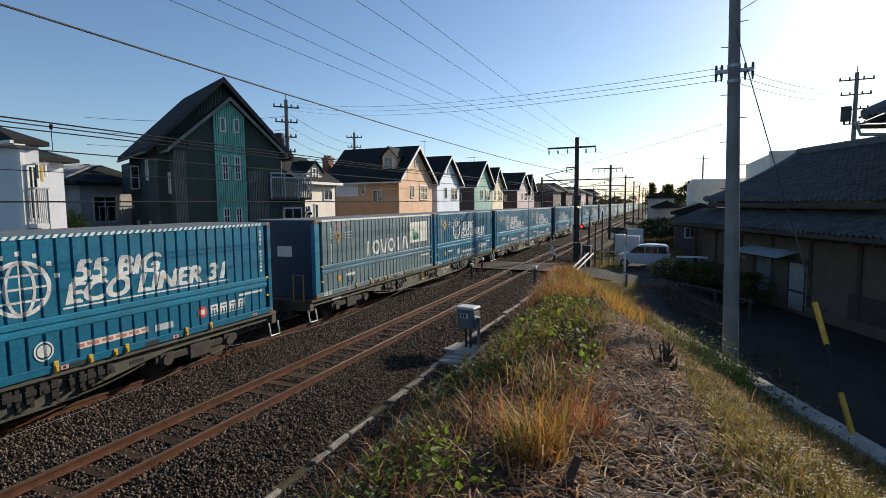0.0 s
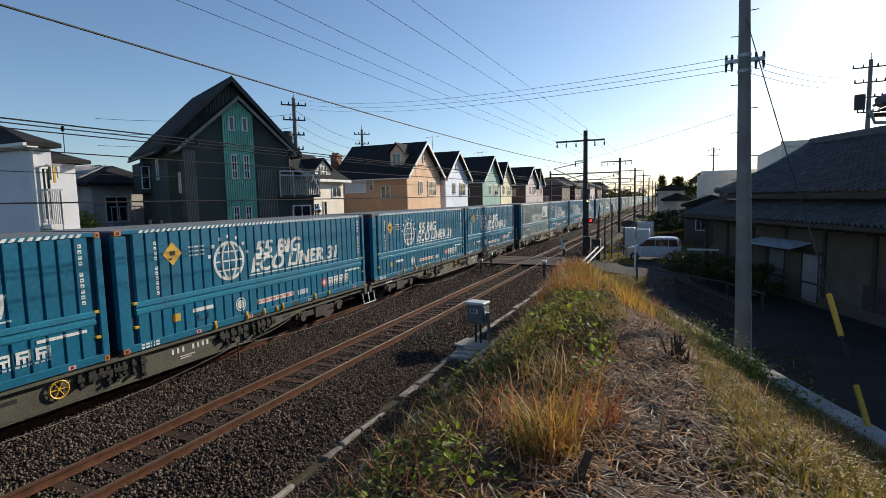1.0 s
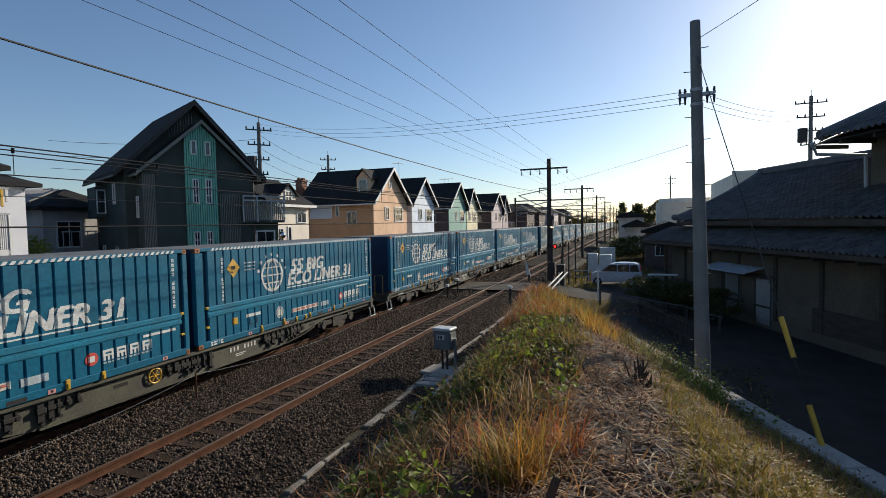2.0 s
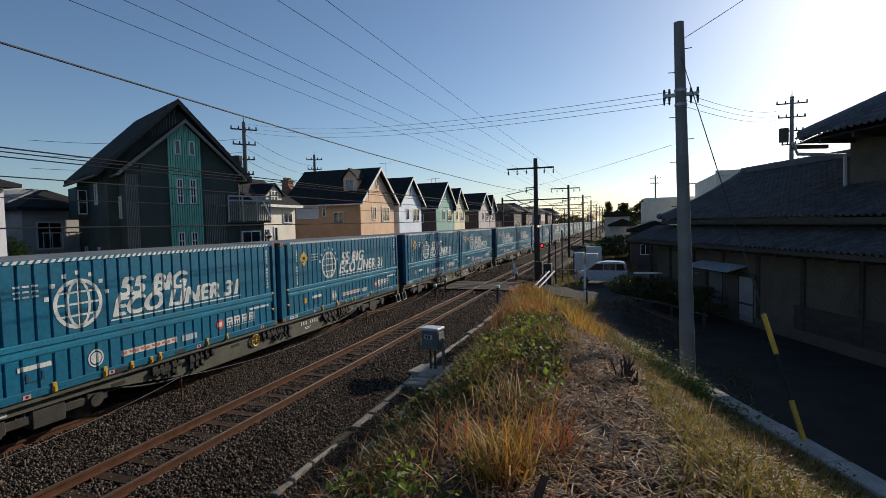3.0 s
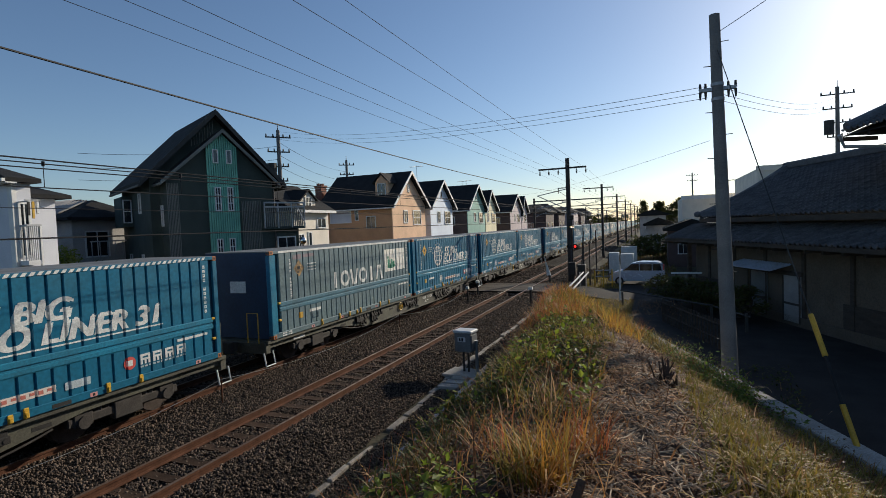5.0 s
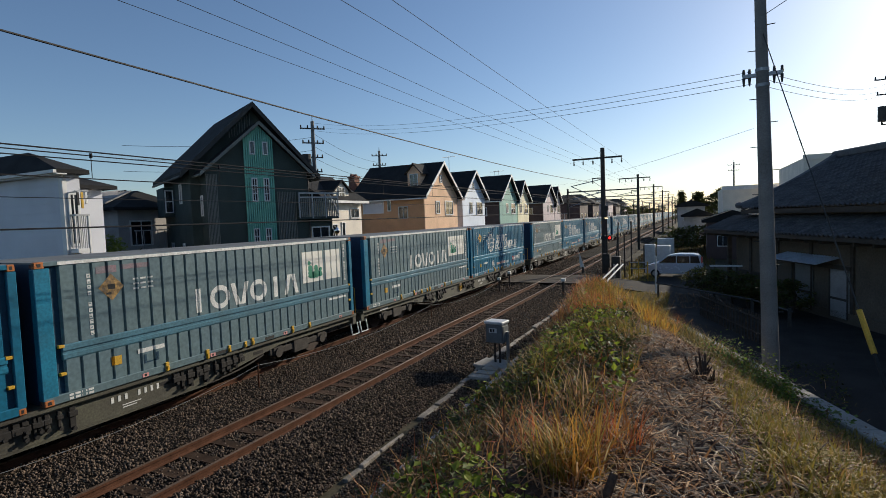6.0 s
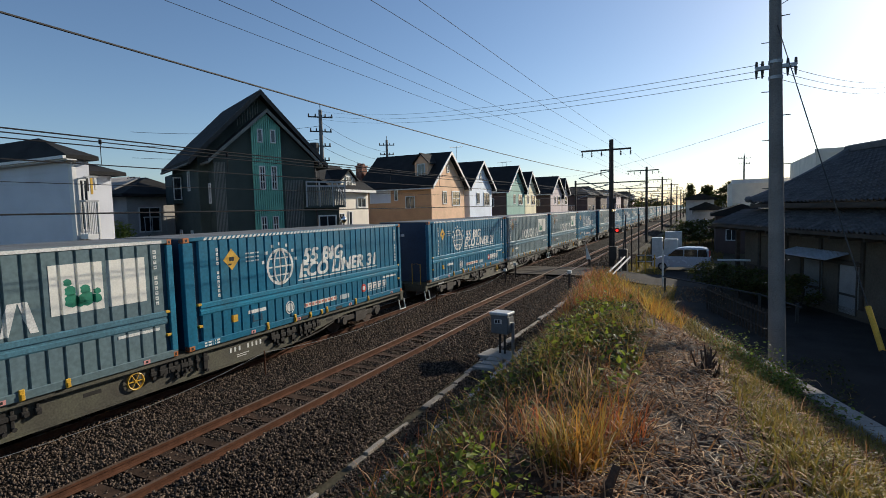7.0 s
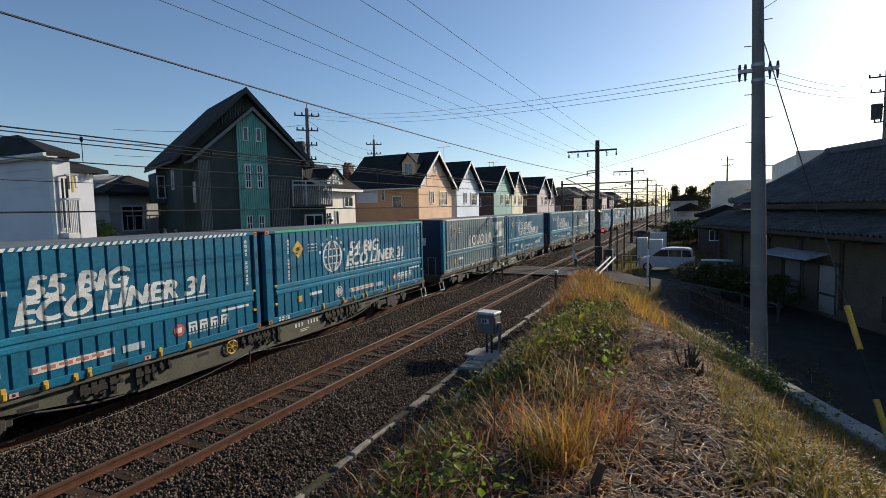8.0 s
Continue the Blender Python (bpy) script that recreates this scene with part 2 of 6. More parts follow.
M_frame = material("grey_green_wagon_paint", (0.092, 0.090, 0.062), 0.6, vary=0.5, scale=1.4, fine=25, bump=0.15, tint=(0.045, 0.040, 0.032))
M_grime = material("brake_dust_grime", (0.045, 0.038, 0.032), 0.85, vary=0.5, scale=4, fine=40, bump=0.4)
M_soot = material("sooty_black_steel", (0.016, 0.014, 0.012), 0.8, vary=0.5, scale=6, fine=40, bump=0.4)
M_wheel = material("wheel_steel", (0.09, 0.07, 0.06), 0.6, metal=0.5, vary=0.4, scale=6, fine=40, bump=0.2)

XS = 1.235                       # the side's outer face
UP0, UP1, LO0, LO1 = 1.99, 3.44, 1.09, 1.70


GROOVE, HALF_BOTTOM, HALF_TOP, RIBS = 0.045, 0.010, 0.030, 30
SIDE0, SIDE1 = -LONG + 0.40, -0.25


def drape(bm):
    """Folds a flat marking into the grooves of the side wall, as paint on it would lie."""
    step = (SIDE1 - SIDE0) / RIBS
    lo, hi = min(v.co.y for v in bm.verts), max(v.co.y for v in bm.verts)
    for i in range(RIBS + 1):
        for d in (-HALF_TOP, -HALF_BOTTOM, HALF_BOTTOM, HALF_TOP):
            y = SIDE0 + i * step + d
            if lo < y < hi:
                bmesh.ops.bisect_plane(bm, geom=bm.verts[:] + bm.edges[:] + bm.faces[:], plane_co=(0, y, 0), plane_no=(0, 1, 0))
    for v in bm.verts:
        q = (v.co.y - SIDE0) / step
        d = abs(q - round(q)) * step
        v.co.x -= GROOVE * min(1.0, max(0.0, (HALF_TOP - d) / (HALF_TOP - HALF_BOTTOM)))
    return bm


def letters(text, size, x, y, z, mat, parent, name, shear=0.0, width=1.0, bold=0.0):
    """Flat lettering on the +x side, read along +y, drawn out to a given width."""
    cu = bpy.data.curves.new(name, "FONT")
    cu.body, cu.size, cu.shear, cu.extrude = text, size, shear, 0.003
    ob = bpy.data.objects.new(name, cu)
    scene.collection.objects.link(ob)
    dg = bpy.context.evaluated_depsgraph_get()
    me = bpy.data.meshes.new_from_object(ob.evaluated_get(dg))
    bpy.data.objects.remove(ob)
    if bold:                                                # a second pass a little to the side thickens the strokes
        bm = bmesh.new()
        bm.from_mesh(me)
        for dx, dy in ((bold, 0.0), (bold * .5, bold * .5)):
            n0 = len(bm.verts)
            bm.from_mesh(me)
            bm.verts.ensure_lookup_table()
            for v in bm.verts[n0:]:
                v.co.x += dx
                v.co.y += dy
                v.co.z += .0004 * (1 if dy else 2)
        bm.to_mesh(me)
        bm.free()
    xs = [v.co.x for v in me.vertices]
    wide = width / (max(xs) - min(xs))
    me.transform(Matrix.Translation((x, y - min(xs) * wide, z)) @ Matrix(((0, 0, 1, 0), (1, 0, 0, 0), (0, 1, 0, 0), (0, 0, 0, 1))) @ Matrix.Diagonal((wide, 1, 1, 1)))
    bm = bmesh.new()
    bm.from_mesh(me)
    drape(bm)
    bm.to_mesh(me)
    bm.free()
    me.materials.clear()
    me.materials.append(mat)
    out = new(name, me)
    out.parent = parent
    return out


def ring(bm, x, cy, cz, ry, rz, width, seg=28, a0=0.0, a1=360.0):
    """A flat ring or arc on the +x side."""
    vs = []
    for i in range(seg + 1):
        a = radians(a0 + (a1 - a0) * i / seg)
        vs.append([bm.verts.new((x, cy + (ry + d) * math.cos(a), cz + (rz + d) * math.sin(a))) for d in (-width / 2, width / 2)])
    for p, q in zip(vs, vs[1:]):
        bm.faces.new((p[0], p[1], q[1], q[0]))


def corrugated(z0, z1, n, y0, y1, x):
    """A side wall of broad flat ribs with narrow deep grooves between them, as one folded sheet with thickness."""
    bm = bmesh.new()
    step = (y1 - y0) / n
    prof = []
    for i in range(n):
        a = y0 + i * step
        prof += [(x - GROOVE, a + HALF_BOTTOM), (x, a + HALF_TOP), (x, a + step - HALF_TOP), (x - GROOVE, a + step - HALF_BOTTOM)]
    rows = [[bm.verts.new((px, py, z)) for px, py in prof] for z in (z0, z1)]
    for i in range(len(prof) - 1):
        bm.faces.new((rows[0][i], rows[0][i + 1], rows[1][i + 1], rows[1][i]))
    box(bm, x - 0.082, x - GROOVE - .001, y0, y1, z0, z1)
    return bm


def bars(spots, x):
    bm = bmesh.new()
    for y0, y1, z0, z1 in spots:
        box(bm, x, x + 0.004, y0, y1, z0, z1)
    return drape(bm)


def container(livery):
    words = {"blue": "blue ribbed steel freight container with white globe and lettering",
             "green": "blue ribbed steel freight container with a green top edge",
             "grey": "faded grey-teal ribbed freight container with large white markings"}
    c = thing("freight_container", words[livery], "container", "containers on the train")
    side = M_teal if livery == "grey" else M_blue
    y0, y1 = SIDE0, SIDE1
    n_up = RIBS
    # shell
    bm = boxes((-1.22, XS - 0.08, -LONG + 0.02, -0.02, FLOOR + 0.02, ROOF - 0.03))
    part("shell", bm, M_blue_dark, c, "shade-darkened blue end walls and inner shell")
    bm = boxes((-1.235, 1.19, -LONG + 0.01, -0.01, ROOF - 0.03, ROOF))
    part("roof", bm, M_roof_grey, c, "weathered grey roof panel")
    part("upper_side_panel", corrugated(UP0, UP1, n_up, y0, y1, XS), side, c)
    part("lower_side_panel", corrugated(LO0, LO1, RIBS, y0, y1, XS - 0.005), side, c)
    bm = bmesh.new()
    prism(bm, [(XS - 0.07, LO1), (XS - 0.005, LO1), (XS + 0.012, LO1 + 0.03), (XS + 0.012, LO1 + 0.10), (XS - 0.015, LO1 + 0.115), (XS - 0.015, LO1 + 0.16),
               (XS + 0.014, LO1 + 0.175), (XS + 0.014, UP0 - 0.02), (XS - 0.005, UP0), (XS - 0.07, UP0)], y0 - 0.02, y1 + 0.02, "y")
    part("middle_rail", bm, M_band if livery != "grey" else M_band_faded, c, "pale pressed rail along the side")
    part("top_rail", boxes((XS - 0.09, XS + 0.008, -LONG + 0.02, -0.02, UP1, ROOF - 0.002), bevel=0.012), side, c)
    part("bottom_rail", boxes((XS - 0.09, XS + 0.008, -LONG + 0.02, -0.02, FLOOR, LO1 - (LO1 - LO0)), bevel=0.012), side, c)
    # top marking strip
    bm = bmesh.new()
    if livery == "blue":
        k = 62
        for i in range(k):
            a = y0 + 0.15 + (y1 - y0 - 0.25) * i / k
            w = (y1 - y0) / k * 0.55
            v = [bm.verts.new((XS + 0.0095, a + d + e, z)) for d, e, z in ((0, 0, UP1 + 0.012), (w, 0, UP1 + 0.012), (w, .05, ROOF - 0.012), (0, .05, ROOF - 0.012))]
            bm.faces.new(v)
        tagged(part("hatched_strip", bm, M_white, c, "white diagonal hatching along the top edge"), kind="stuff")
    else:
        box(bm, XS + 0.004, XS + 0.011, y0, y1, UP1 + 0.015, ROOF - 0.012)
        part("edge_strip", bm, M_edge_green if livery == "green" else M_white, c)
    # corner posts
    for ya, yb in ((-LONG, -LONG + 0.27), (-0.15, 0.0)):
        part("corner_post", boxes((XS - 0.14, XS + 0.006, ya + 0.004, yb - 0.004, FLOOR + 0.11, ROOF - 0.12), bevel=0.012), M_band if livery == "grey" else side, c)
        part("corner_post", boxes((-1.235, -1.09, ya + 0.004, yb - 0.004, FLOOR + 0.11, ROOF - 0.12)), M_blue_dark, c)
        ym, wd = (ya + 0.02, .16) if ya < -1 else (yb - 0.135, .115)
        for z in (FLOOR, ROOF - 0.118):
            cast = part("corner_casting", boxes((XS - 0.15, XS + 0.012, ym, ym + wd, z, z + 0.118), bevel=0.01), M_orange, c, "orange steel corner casting")
            part("casting_slot", boxes((XS + 0.010, XS + 0.0145, ym + wd * .32, ym + wd * .68, z + 0.03, z + 0.09)), M_black, cast)
    # dark joints beside the posts
    part("door_seal", boxes((XS - 0.10, XS - 0.055, -LONG + 0.27, y0, FLOOR + 0.11, ROOF - 0.1)), M_groove, c, "dark gap beside the corner post")
    part("door_seal", boxes((XS - 0.10, XS - 0.055, y1, -0.15, FLOOR + 0.11, ROOF - 0.1)), M_groove, c, "dark gap beside the corner post")
    # latches
    for y, h in ((-6.95, .20), (-5.9, .22), (-5.26, .17), (-4.75, .15), (-4.5, .19), (-3.0, .2), (-2.27, .17)):
        bm = boxes((XS - 0.01, XS + 0.03, y - .045, y + .045, FLOOR + .0, FLOOR + h), bevel=0.01)
        box(bm, XS + 0.03, XS + 0.05, y - .02, y + .02, FLOOR + .03, FLOOR + h * .6)
        part("latch", bm, M_yellow, c, "yellow locking handle")
    for y in (-7.45, -5.75, -3.3, -0.75):
        tag = part("tag", boxes((XS + 0.008, XS + 0.013, y - .07, y + .07, FLOOR + .02, FLOOR + .1)), M_pink, c)
        part("tag_centre", boxes((XS + 0.013, XS + 0.015, y - .025, y + .025, FLOOR + .035, FLOOR + .085)), M_black, tag)
    for z in (1.42, 1.93):
        for y in (-LONG + 0.36, -0.21):
            part("hinge", boxes((XS - 0.05, XS + 0.02, y - .05, y + .05, z, z + .06), bevel=0.008), M_yellow, c)
    # fork pockets
    for y in (-5.5, -3.9):
        part("fork_pocket", boxes((XS + 0.004, XS + 0.0105, y - .17, y + .17, FLOOR + .02, FLOOR + .10)), M_black, c, "dark fork lift pocket")
    # markings
    X = XS + 0.002
    diam = bmesh.new()
    v = [diam.verts.new((X + 0.001, -8.02 + a, 2.93 + b)) for a, b in ((-.25, 0), (0, -.27), (.25, 0), (0, .27))]
    diam.faces.new(v)
    d = part("warning_diamond", diam, M_yellow if livery != "grey" else M_worn_sign, c, "yellow diamond sign" if livery != "grey" else "worn brownish diamond sign")
    part("diamond_mark", boxes((X + .002, X + .004, -8.09, -7.95, 2.89, 2.99), (X + .002, X + .004, -8.13, -8.03, 2.79, 2.83)), M_black, d)
    tagged(part("small_print", bars([(-7.58 + i * .16, -7.46 + i * .16, z, z + .035) for i in range(3) for z in (3.02, 2.92, 2.82)], X), M_white, c), kind="stuff")
    for yc, zt in ((-8.44, 3.24), (-0.43, 3.32)):
        col = tagged(part("code_column", bars([(yc - .035, yc + .035, zt - .11 * i - .075, zt - .11 * i) for i in range(11) if i != 4], X), M_white, c, "column of small white marks"), kind="stuff")
        tagged(part("mark_notch", bars([(yc - .018, yc + .014, zt - .11 * i - (.05, .062, .03)[i % 3], zt - .11 * i - (.028, .04, .012)[i % 3]) for i in range(11) if i != 4], X + .004), M_blue if livery != "grey" else M_teal, col), kind="stuff")
    part("code_plate", bars([(-7.58, -6.98, 1.47, 1.56)], X), M_white, c, "white plate with fine print")
    part("code_plate", bars([(-1.30, -0.42, 1.595, 1.655)], X), M_white, c, "white plate with fine print")
    part("plate_holder", bars([(-7.44, -7.40, 1.24, 1.42), (-7.16, -7.12, 1.24, 1.42), (-7.40, -7.16, 1.24, 1.27)], X), M_groove, c)
    part("yellow_plate", bars([(-8.12, -7.92, 1.36, 1.54)], X), M_yellow, c)
    if livery == "grey":
        for i, form in enumerate(("bar", "ring", "wedge", "ring", "bar", "wedge")):      # six plain white shapes in a row
            bm, y = bmesh.new(), -6.05 + i * .62
            if form == "ring":
                ring(bm, X + .003, y, 2.34, .235, .225, .12)
            elif form == "bar":
                box(bm, X, X + .004, y - .07, y + .07, 2.06, 2.62)
            else:
                up = 1 if i == 5 else -1
                for d in (-1, 1):
                    v = [bm.verts.new((X + .003, y + d * q, 2.34 + up * w)) for q, w in ((.0, .28), (.15, .28), (.29, -.28), (.16, -.28))]
                    bm.faces.new(v if d > 0 else v[::-1])
            part("white_shape", drape(bm), M_white, c, "large plain white shape")
        for a, b in ((-2.45, -1.52), (-1.42, -0.66)):
            pnl = part("white_panel", drape(boxes((X, X + .005, a, b, 2.28, 3.2))), M_panel, c, "cream white picture panel")
            if a < -2:
                bm = bmesh.new()
                for dy, dz, r in ((.36, 2.52, .13), (.50, 2.48, .10), (.34, 2.70, .10), (.30, 2.86, .07), (.62, 2.52, .14), (.60, 2.70, .09), (.80, 2.50, .09), (.82, 2.64, .06)):
                    bm.faces.new([bm.verts.new((X + .0065, a + dy + r * (1 + .2 * math.sin(3 * k)) * math.cos(k * .5236), dz + r * math.sin(k * .5236))) for k in range(12)])
                part("panel_picture", drape(bm), M_green, pnl)
        part("red_mark", bars([(-8.3, -7.9, 3.22, 3.36), (-7.8, -7.2, 3.26, 3.36)], X), M_ghost, c, "faded reddish remains of a marking")
        part("end_plate", boxes((-.3, .3, -LONG + .012, -LONG + .022, 2.3, 2.65)), M_white, c)
    else:
        t = "54 BIG" if livery == "green" else "55 BIG"
        letters(t, 0.57, X, -5.50, 2.58, M_white, c, "lettering", 0.24, 1.95, 0.062)
        letters("ECO LINER 31", 0.57, X, -5.66, 2.165, M_white, c, "lettering", 0.24, 3.98, 0.062)
        part("underline", bars([(-5.7, -1.65, 2.085, 2.115)], X), M_white, c)
        bm = bmesh.new()
        gy, gz, r = -6.38, 2.58, .47
        ring(bm, X + .003, gy, gz, r, r, .075)
        ring(bm, X + .003, gy, gz, r * .48, r, .055)
        for h in (-.5, 0, .5):
            w = r * math.sqrt(1 - h * h) - .02
            box(bm, X, X + .003, gy - w, gy + w, gz + h * r - .02, gz + h * r + .02)
        box(bm, X, X + .003, gy - .02, gy + .02, gz - r + .02, gz + r - .02)
        part("globe_emblem", drape(bm), M_white, c, "white globe of rings and bars")
        bm = bmesh.new()
        for i in range(7):
            a = radians(165 - i * 25)
            y, z = gy + .64 * math.cos(a), gz + .62 * math.sin(a)
            box(bm, X, X + .003, y - .045, y + .045, z - .035, z + .05)
        tagged(part("emblem_marks", drape(bm), M_white, c), kind="stuff")
        bm = bmesh.new()
        ring(bm, X + .002, -6.08, 1.38, .06, .06, .12)
        ring(bm, X + .002, -6.08, 1.38, .155, .17, .03)
        part("round_badge", drape(bm), M_white, c)
        strip = part("slogan_strip", bars([(-5.5, -3.98, 1.255, 1.385)], X), M_cream_strip, c, "cream strip with small red print")
        tagged(part("strip_print", bars([(-5.44 + i * .145, -5.36 + i * .145, 1.285 + .02 * (i % 2), 1.355) for i in range(10)], X + .004), M_faded_red, strip), kind="stuff")
        part("small_plate", bars([(-3.82, -3.34, 1.22, 1.37)], X), M_pale_mark, c)
        badge = bmesh.new()
        ring(badge, X + .003, -2.50, 1.405, .10, .10, .075)
        part("red_badge", drape(badge), M_red, c, "round red badge")
        part("badge_centre", bars([(-2.56, -2.44, 1.345, 1.465)], X), M_white, c)
        for i in range(4):                                  # four plain white blocks, framed and crossed
            y = -2.26 + i * .31
            part("white_block", bars([(y, y + .055, 1.31, 1.53), (y + .19, y + .245, 1.31, 1.53), (y + .055, y + .19, 1.48, 1.53), (y + .055, y + .19, 1.395, 1.44), (y + .10, y + .145, 1.31, 1.395)], X), M_white, c)
        tagged(part("fine_print", bars([(-2.26 + i * .1, -2.19 + i * .1, 1.245, 1.28) for i in range(12)], X), M_pale_mark, c), kind="stuff")
        part("end_text", boxes(*[(-.5 + i * .2, -.36 + i * .2, -LONG + .014, -LONG + .02, 2.9, 3.02) for i in range(3)]), M_white, c)
    part("weight_plate", bars([(-8.95 + i * .12, -8.86 + i * .12, z, z + .04) for i in range(4) for z in (.955, 1.02)], XS + .008), M_white, c)
    return c


def bogie(w, yc):
    b = part("bogie", boxes((-1.0, -.86, yc - 1.25, yc + 1.25, .38, .56), (.86, 1.0, yc - 1.25, yc + 1.25, .38, .56), (.84, 1.03, yc - .32, yc + .32, .26, .68),
                            (-.9, .9, yc - .22, yc + .22, .40, .70), bevel=0.02), M_grime, w, "grimy cast steel bogie")
    for dy in (-.95, .95):
        for s in (-1, 1):
            bm = bmesh.new()
            rod(bm, (s * .60, yc + dy, .43), (s * .49, yc + dy, .43), .43, .43, 28)
            rod(bm, (s * .49, yc + dy, .43), (s * .46, yc + dy, .43), .455, .455, 28)
            rod(bm, (s * .66, yc + dy, .43), (s * .60, yc + dy, .43), .13, .13, 14)
            part("wheel", bm, M_wheel, b)
        bm = bmesh.new()
        rod(bm, (.86, yc + dy, .43), (1.06, yc + dy, .43), .15, .13, 14)
        box(bm, .84, 1.02, yc + dy - .19, yc + dy + .19, .34, .62, bevel=.02)
        part("axle_box", bm, M_grime, b)
        for k in range(3):
            bm = bmesh.new()
            rod(bm, (.93, yc + dy * .45 + (k - 1) * .16, .40), (.93, yc + dy * .45 + (k - 1) * .16, .66), .06, .06, 8)
            part("spring", bm, M_grime, b)
    return b


def wagon():
    """A long flat wagon for two containers; its y = 0 is the leading end of the front container."""
    w = thing("flat_wagon", "grey-green flat railway wagon with grimy bogies carrying containers", "railway wagon", "wagons of the train")
    a, b = -2 * LONG - GAP - 0.22, 0.22
    mid = (a + b) / 2
    bm = bmesh.new()
    for x0, x1 in ((.98, 1.08), (-1.08, -.98)):
        prism(bm, [(a, .90), (a, .68), (mid - 6.1, .66), (mid - 3.6, .28), (mid + 3.6, .28), (mid + 6.1, .66), (b, .68), (b, .90)], x0, x1)
    part("side_sill", bm, M_frame, w, "deep grey-green side sill")
    part("deck", boxes((-1.2, 1.2, a + .05, b - .05, .84, FLOOR - .004)), M_frame, w)
    part("sill_flange", boxes((1.075, 1.15, a + .02, b - .02, .80, .85), (1.082, 1.13, mid - 3.6, mid + 3.6, .275, .315)), M_frame, w)
    for e, s in ((a, 1), (b, -1)):
        part("end_beam", boxes((-1.15, 1.15, min(e, e + s * .2), max(e, e + s * .2), .55, .88), bevel=.015), M_frame, w)
        bm = boxes((-.13, .13, min(e - s * .30, e), max(e - s * .30, e), .62, .88), bevel=.02)
        box(bm, -.16, .16, min(e - s * .33, e - s * .16), max(e - s * .33, e - s * .16), .58, .92, bevel=.02)
        part("coupler", bm, M_grime, w)
        bm = bmesh.new()
        y = e + s * .12
        tube(bm, [(1.13, y - .19, .60), (1.2, y - .19, .22), (1.2, y + .19, .22), (1.13, y + .19, .60)], .024)
        part("step", bm, M_white, w, "white painted shunter's step")
        bm = bmesh.new()
        ye = e - s * .05
        tube(bm, [(.95, ye, .88), (.95, ye, 1.75), (.55, ye, 1.75), (.55, ye, .88)], .018)
        part("hand_rail", bm, M_yellow if s > 0 else M_frame, w, "thin end hand rail")
    bogie(w, a + 2.65)
    bogie(w, b - 2.65)
    # gear under and on the sill
    for y, l, h in ((mid - 2.6, .5, .3), (mid - 1.2, .9, .34), (mid + .9, .55, .3), (mid + 2.5, .8, .28)):
        part("brake_gear", boxes((.5, .96, y - l / 2, y + l / 2, .16, .16 + h), bevel=.03), M_grime, w)
    fit = random.Random(17)
    for y in (mid - 4.3, mid - 3.2, mid - .25, mid + .25, mid + 3.2, mid + 4.3):
        for i in range(5):
            u, low = y - .45 + i * .19 + fit.uniform(-.03, .03), fit.uniform(.38, .66)
            wd = fit.uniform(.05, .16)
            bm = boxes((1.083, 1.13, u, u + wd, low, .80), bevel=.008)
            box(bm, 1.083, 1.17, u - .03, u + wd + .02, fit.uniform(.55, .62), .70, bevel=.01)
            rod(bm, (1.10, u + wd / 2, low - .02), (1.18, u + wd / 2, low - .02), .04, .04, 8)
            part("tie_fitting", bm, M_soot, w, "sooty container tie-down fitting")
    for y in (mid - 5.6, mid - 1.9, mid + 2.6, mid + 5.3):
        part("sill_slot", boxes((1.0795, 1.0835, y - .17, y + .17, .60, .68), bevel=.001), M_soot, w, "dark slot in the sill")
    for y in (mid - 8.1, mid + 8.6):
        part("data_panel", boxes((1.083, 1.088, y - .28, y + .28, .70, .80)), M_white if y < mid else M_frame, w)
    tagged(part("number_mark", boxes(*[(1.083, 1.087, mid + 1.38 + i * .14, mid + 1.435 + i * .14, .57, .69) for i in range(8) if i != 3], (1.083, 1.086, mid + 1.6, mid + 2.0, .46, .48), (1.083, 1.086, mid + 1.6, mid + 1.9, .41, .43)), M_white, w), kind="stuff")
    bm = bmesh.new()
    for i in range(16):
        p, q = radians(i * 22.5), radians(i * 22.5 + 22.5)
        rod(bm, (1.13, mid - 1.07 + .17 * math.cos(p), .62 + .17 * math.sin(p)), (1.13, mid - 1.07 + .17 * math.cos(q), .62 + .17 * math.sin(q)), .02, .02, 6)
    for i in range(3):
        p = radians(i * 60)
        rod(bm, (1.13, mid - 1.07 - .16 * math.cos(p), .62 - .16 * math.sin(p)), (1.13, mid - 1.07 + .16 * math.cos(p), .62 + .16 * math.sin(p)), .012, .012, 5)
    rod(bm, (1.08, mid - 1.07, .62), (1.15, mid - 1.07, .62), .03, .03, 8)
    part("brake_wheel", bm, M_yellow, w, "yellow-rimmed hand brake wheel")
    bm = bmesh.new()
    tube(bm, sag((1.05, a + 4.2, .52), (1.05, mid - 4.0, .30), .04, 6) + [Vector((1.05, mid + 4, .28))] + sag((1.05, mid + 4.1, .30), (1.05, b - 4.2, .52), .04, 6), .022)
    part("brake_pipe", bm, M_grime, w)
    return w


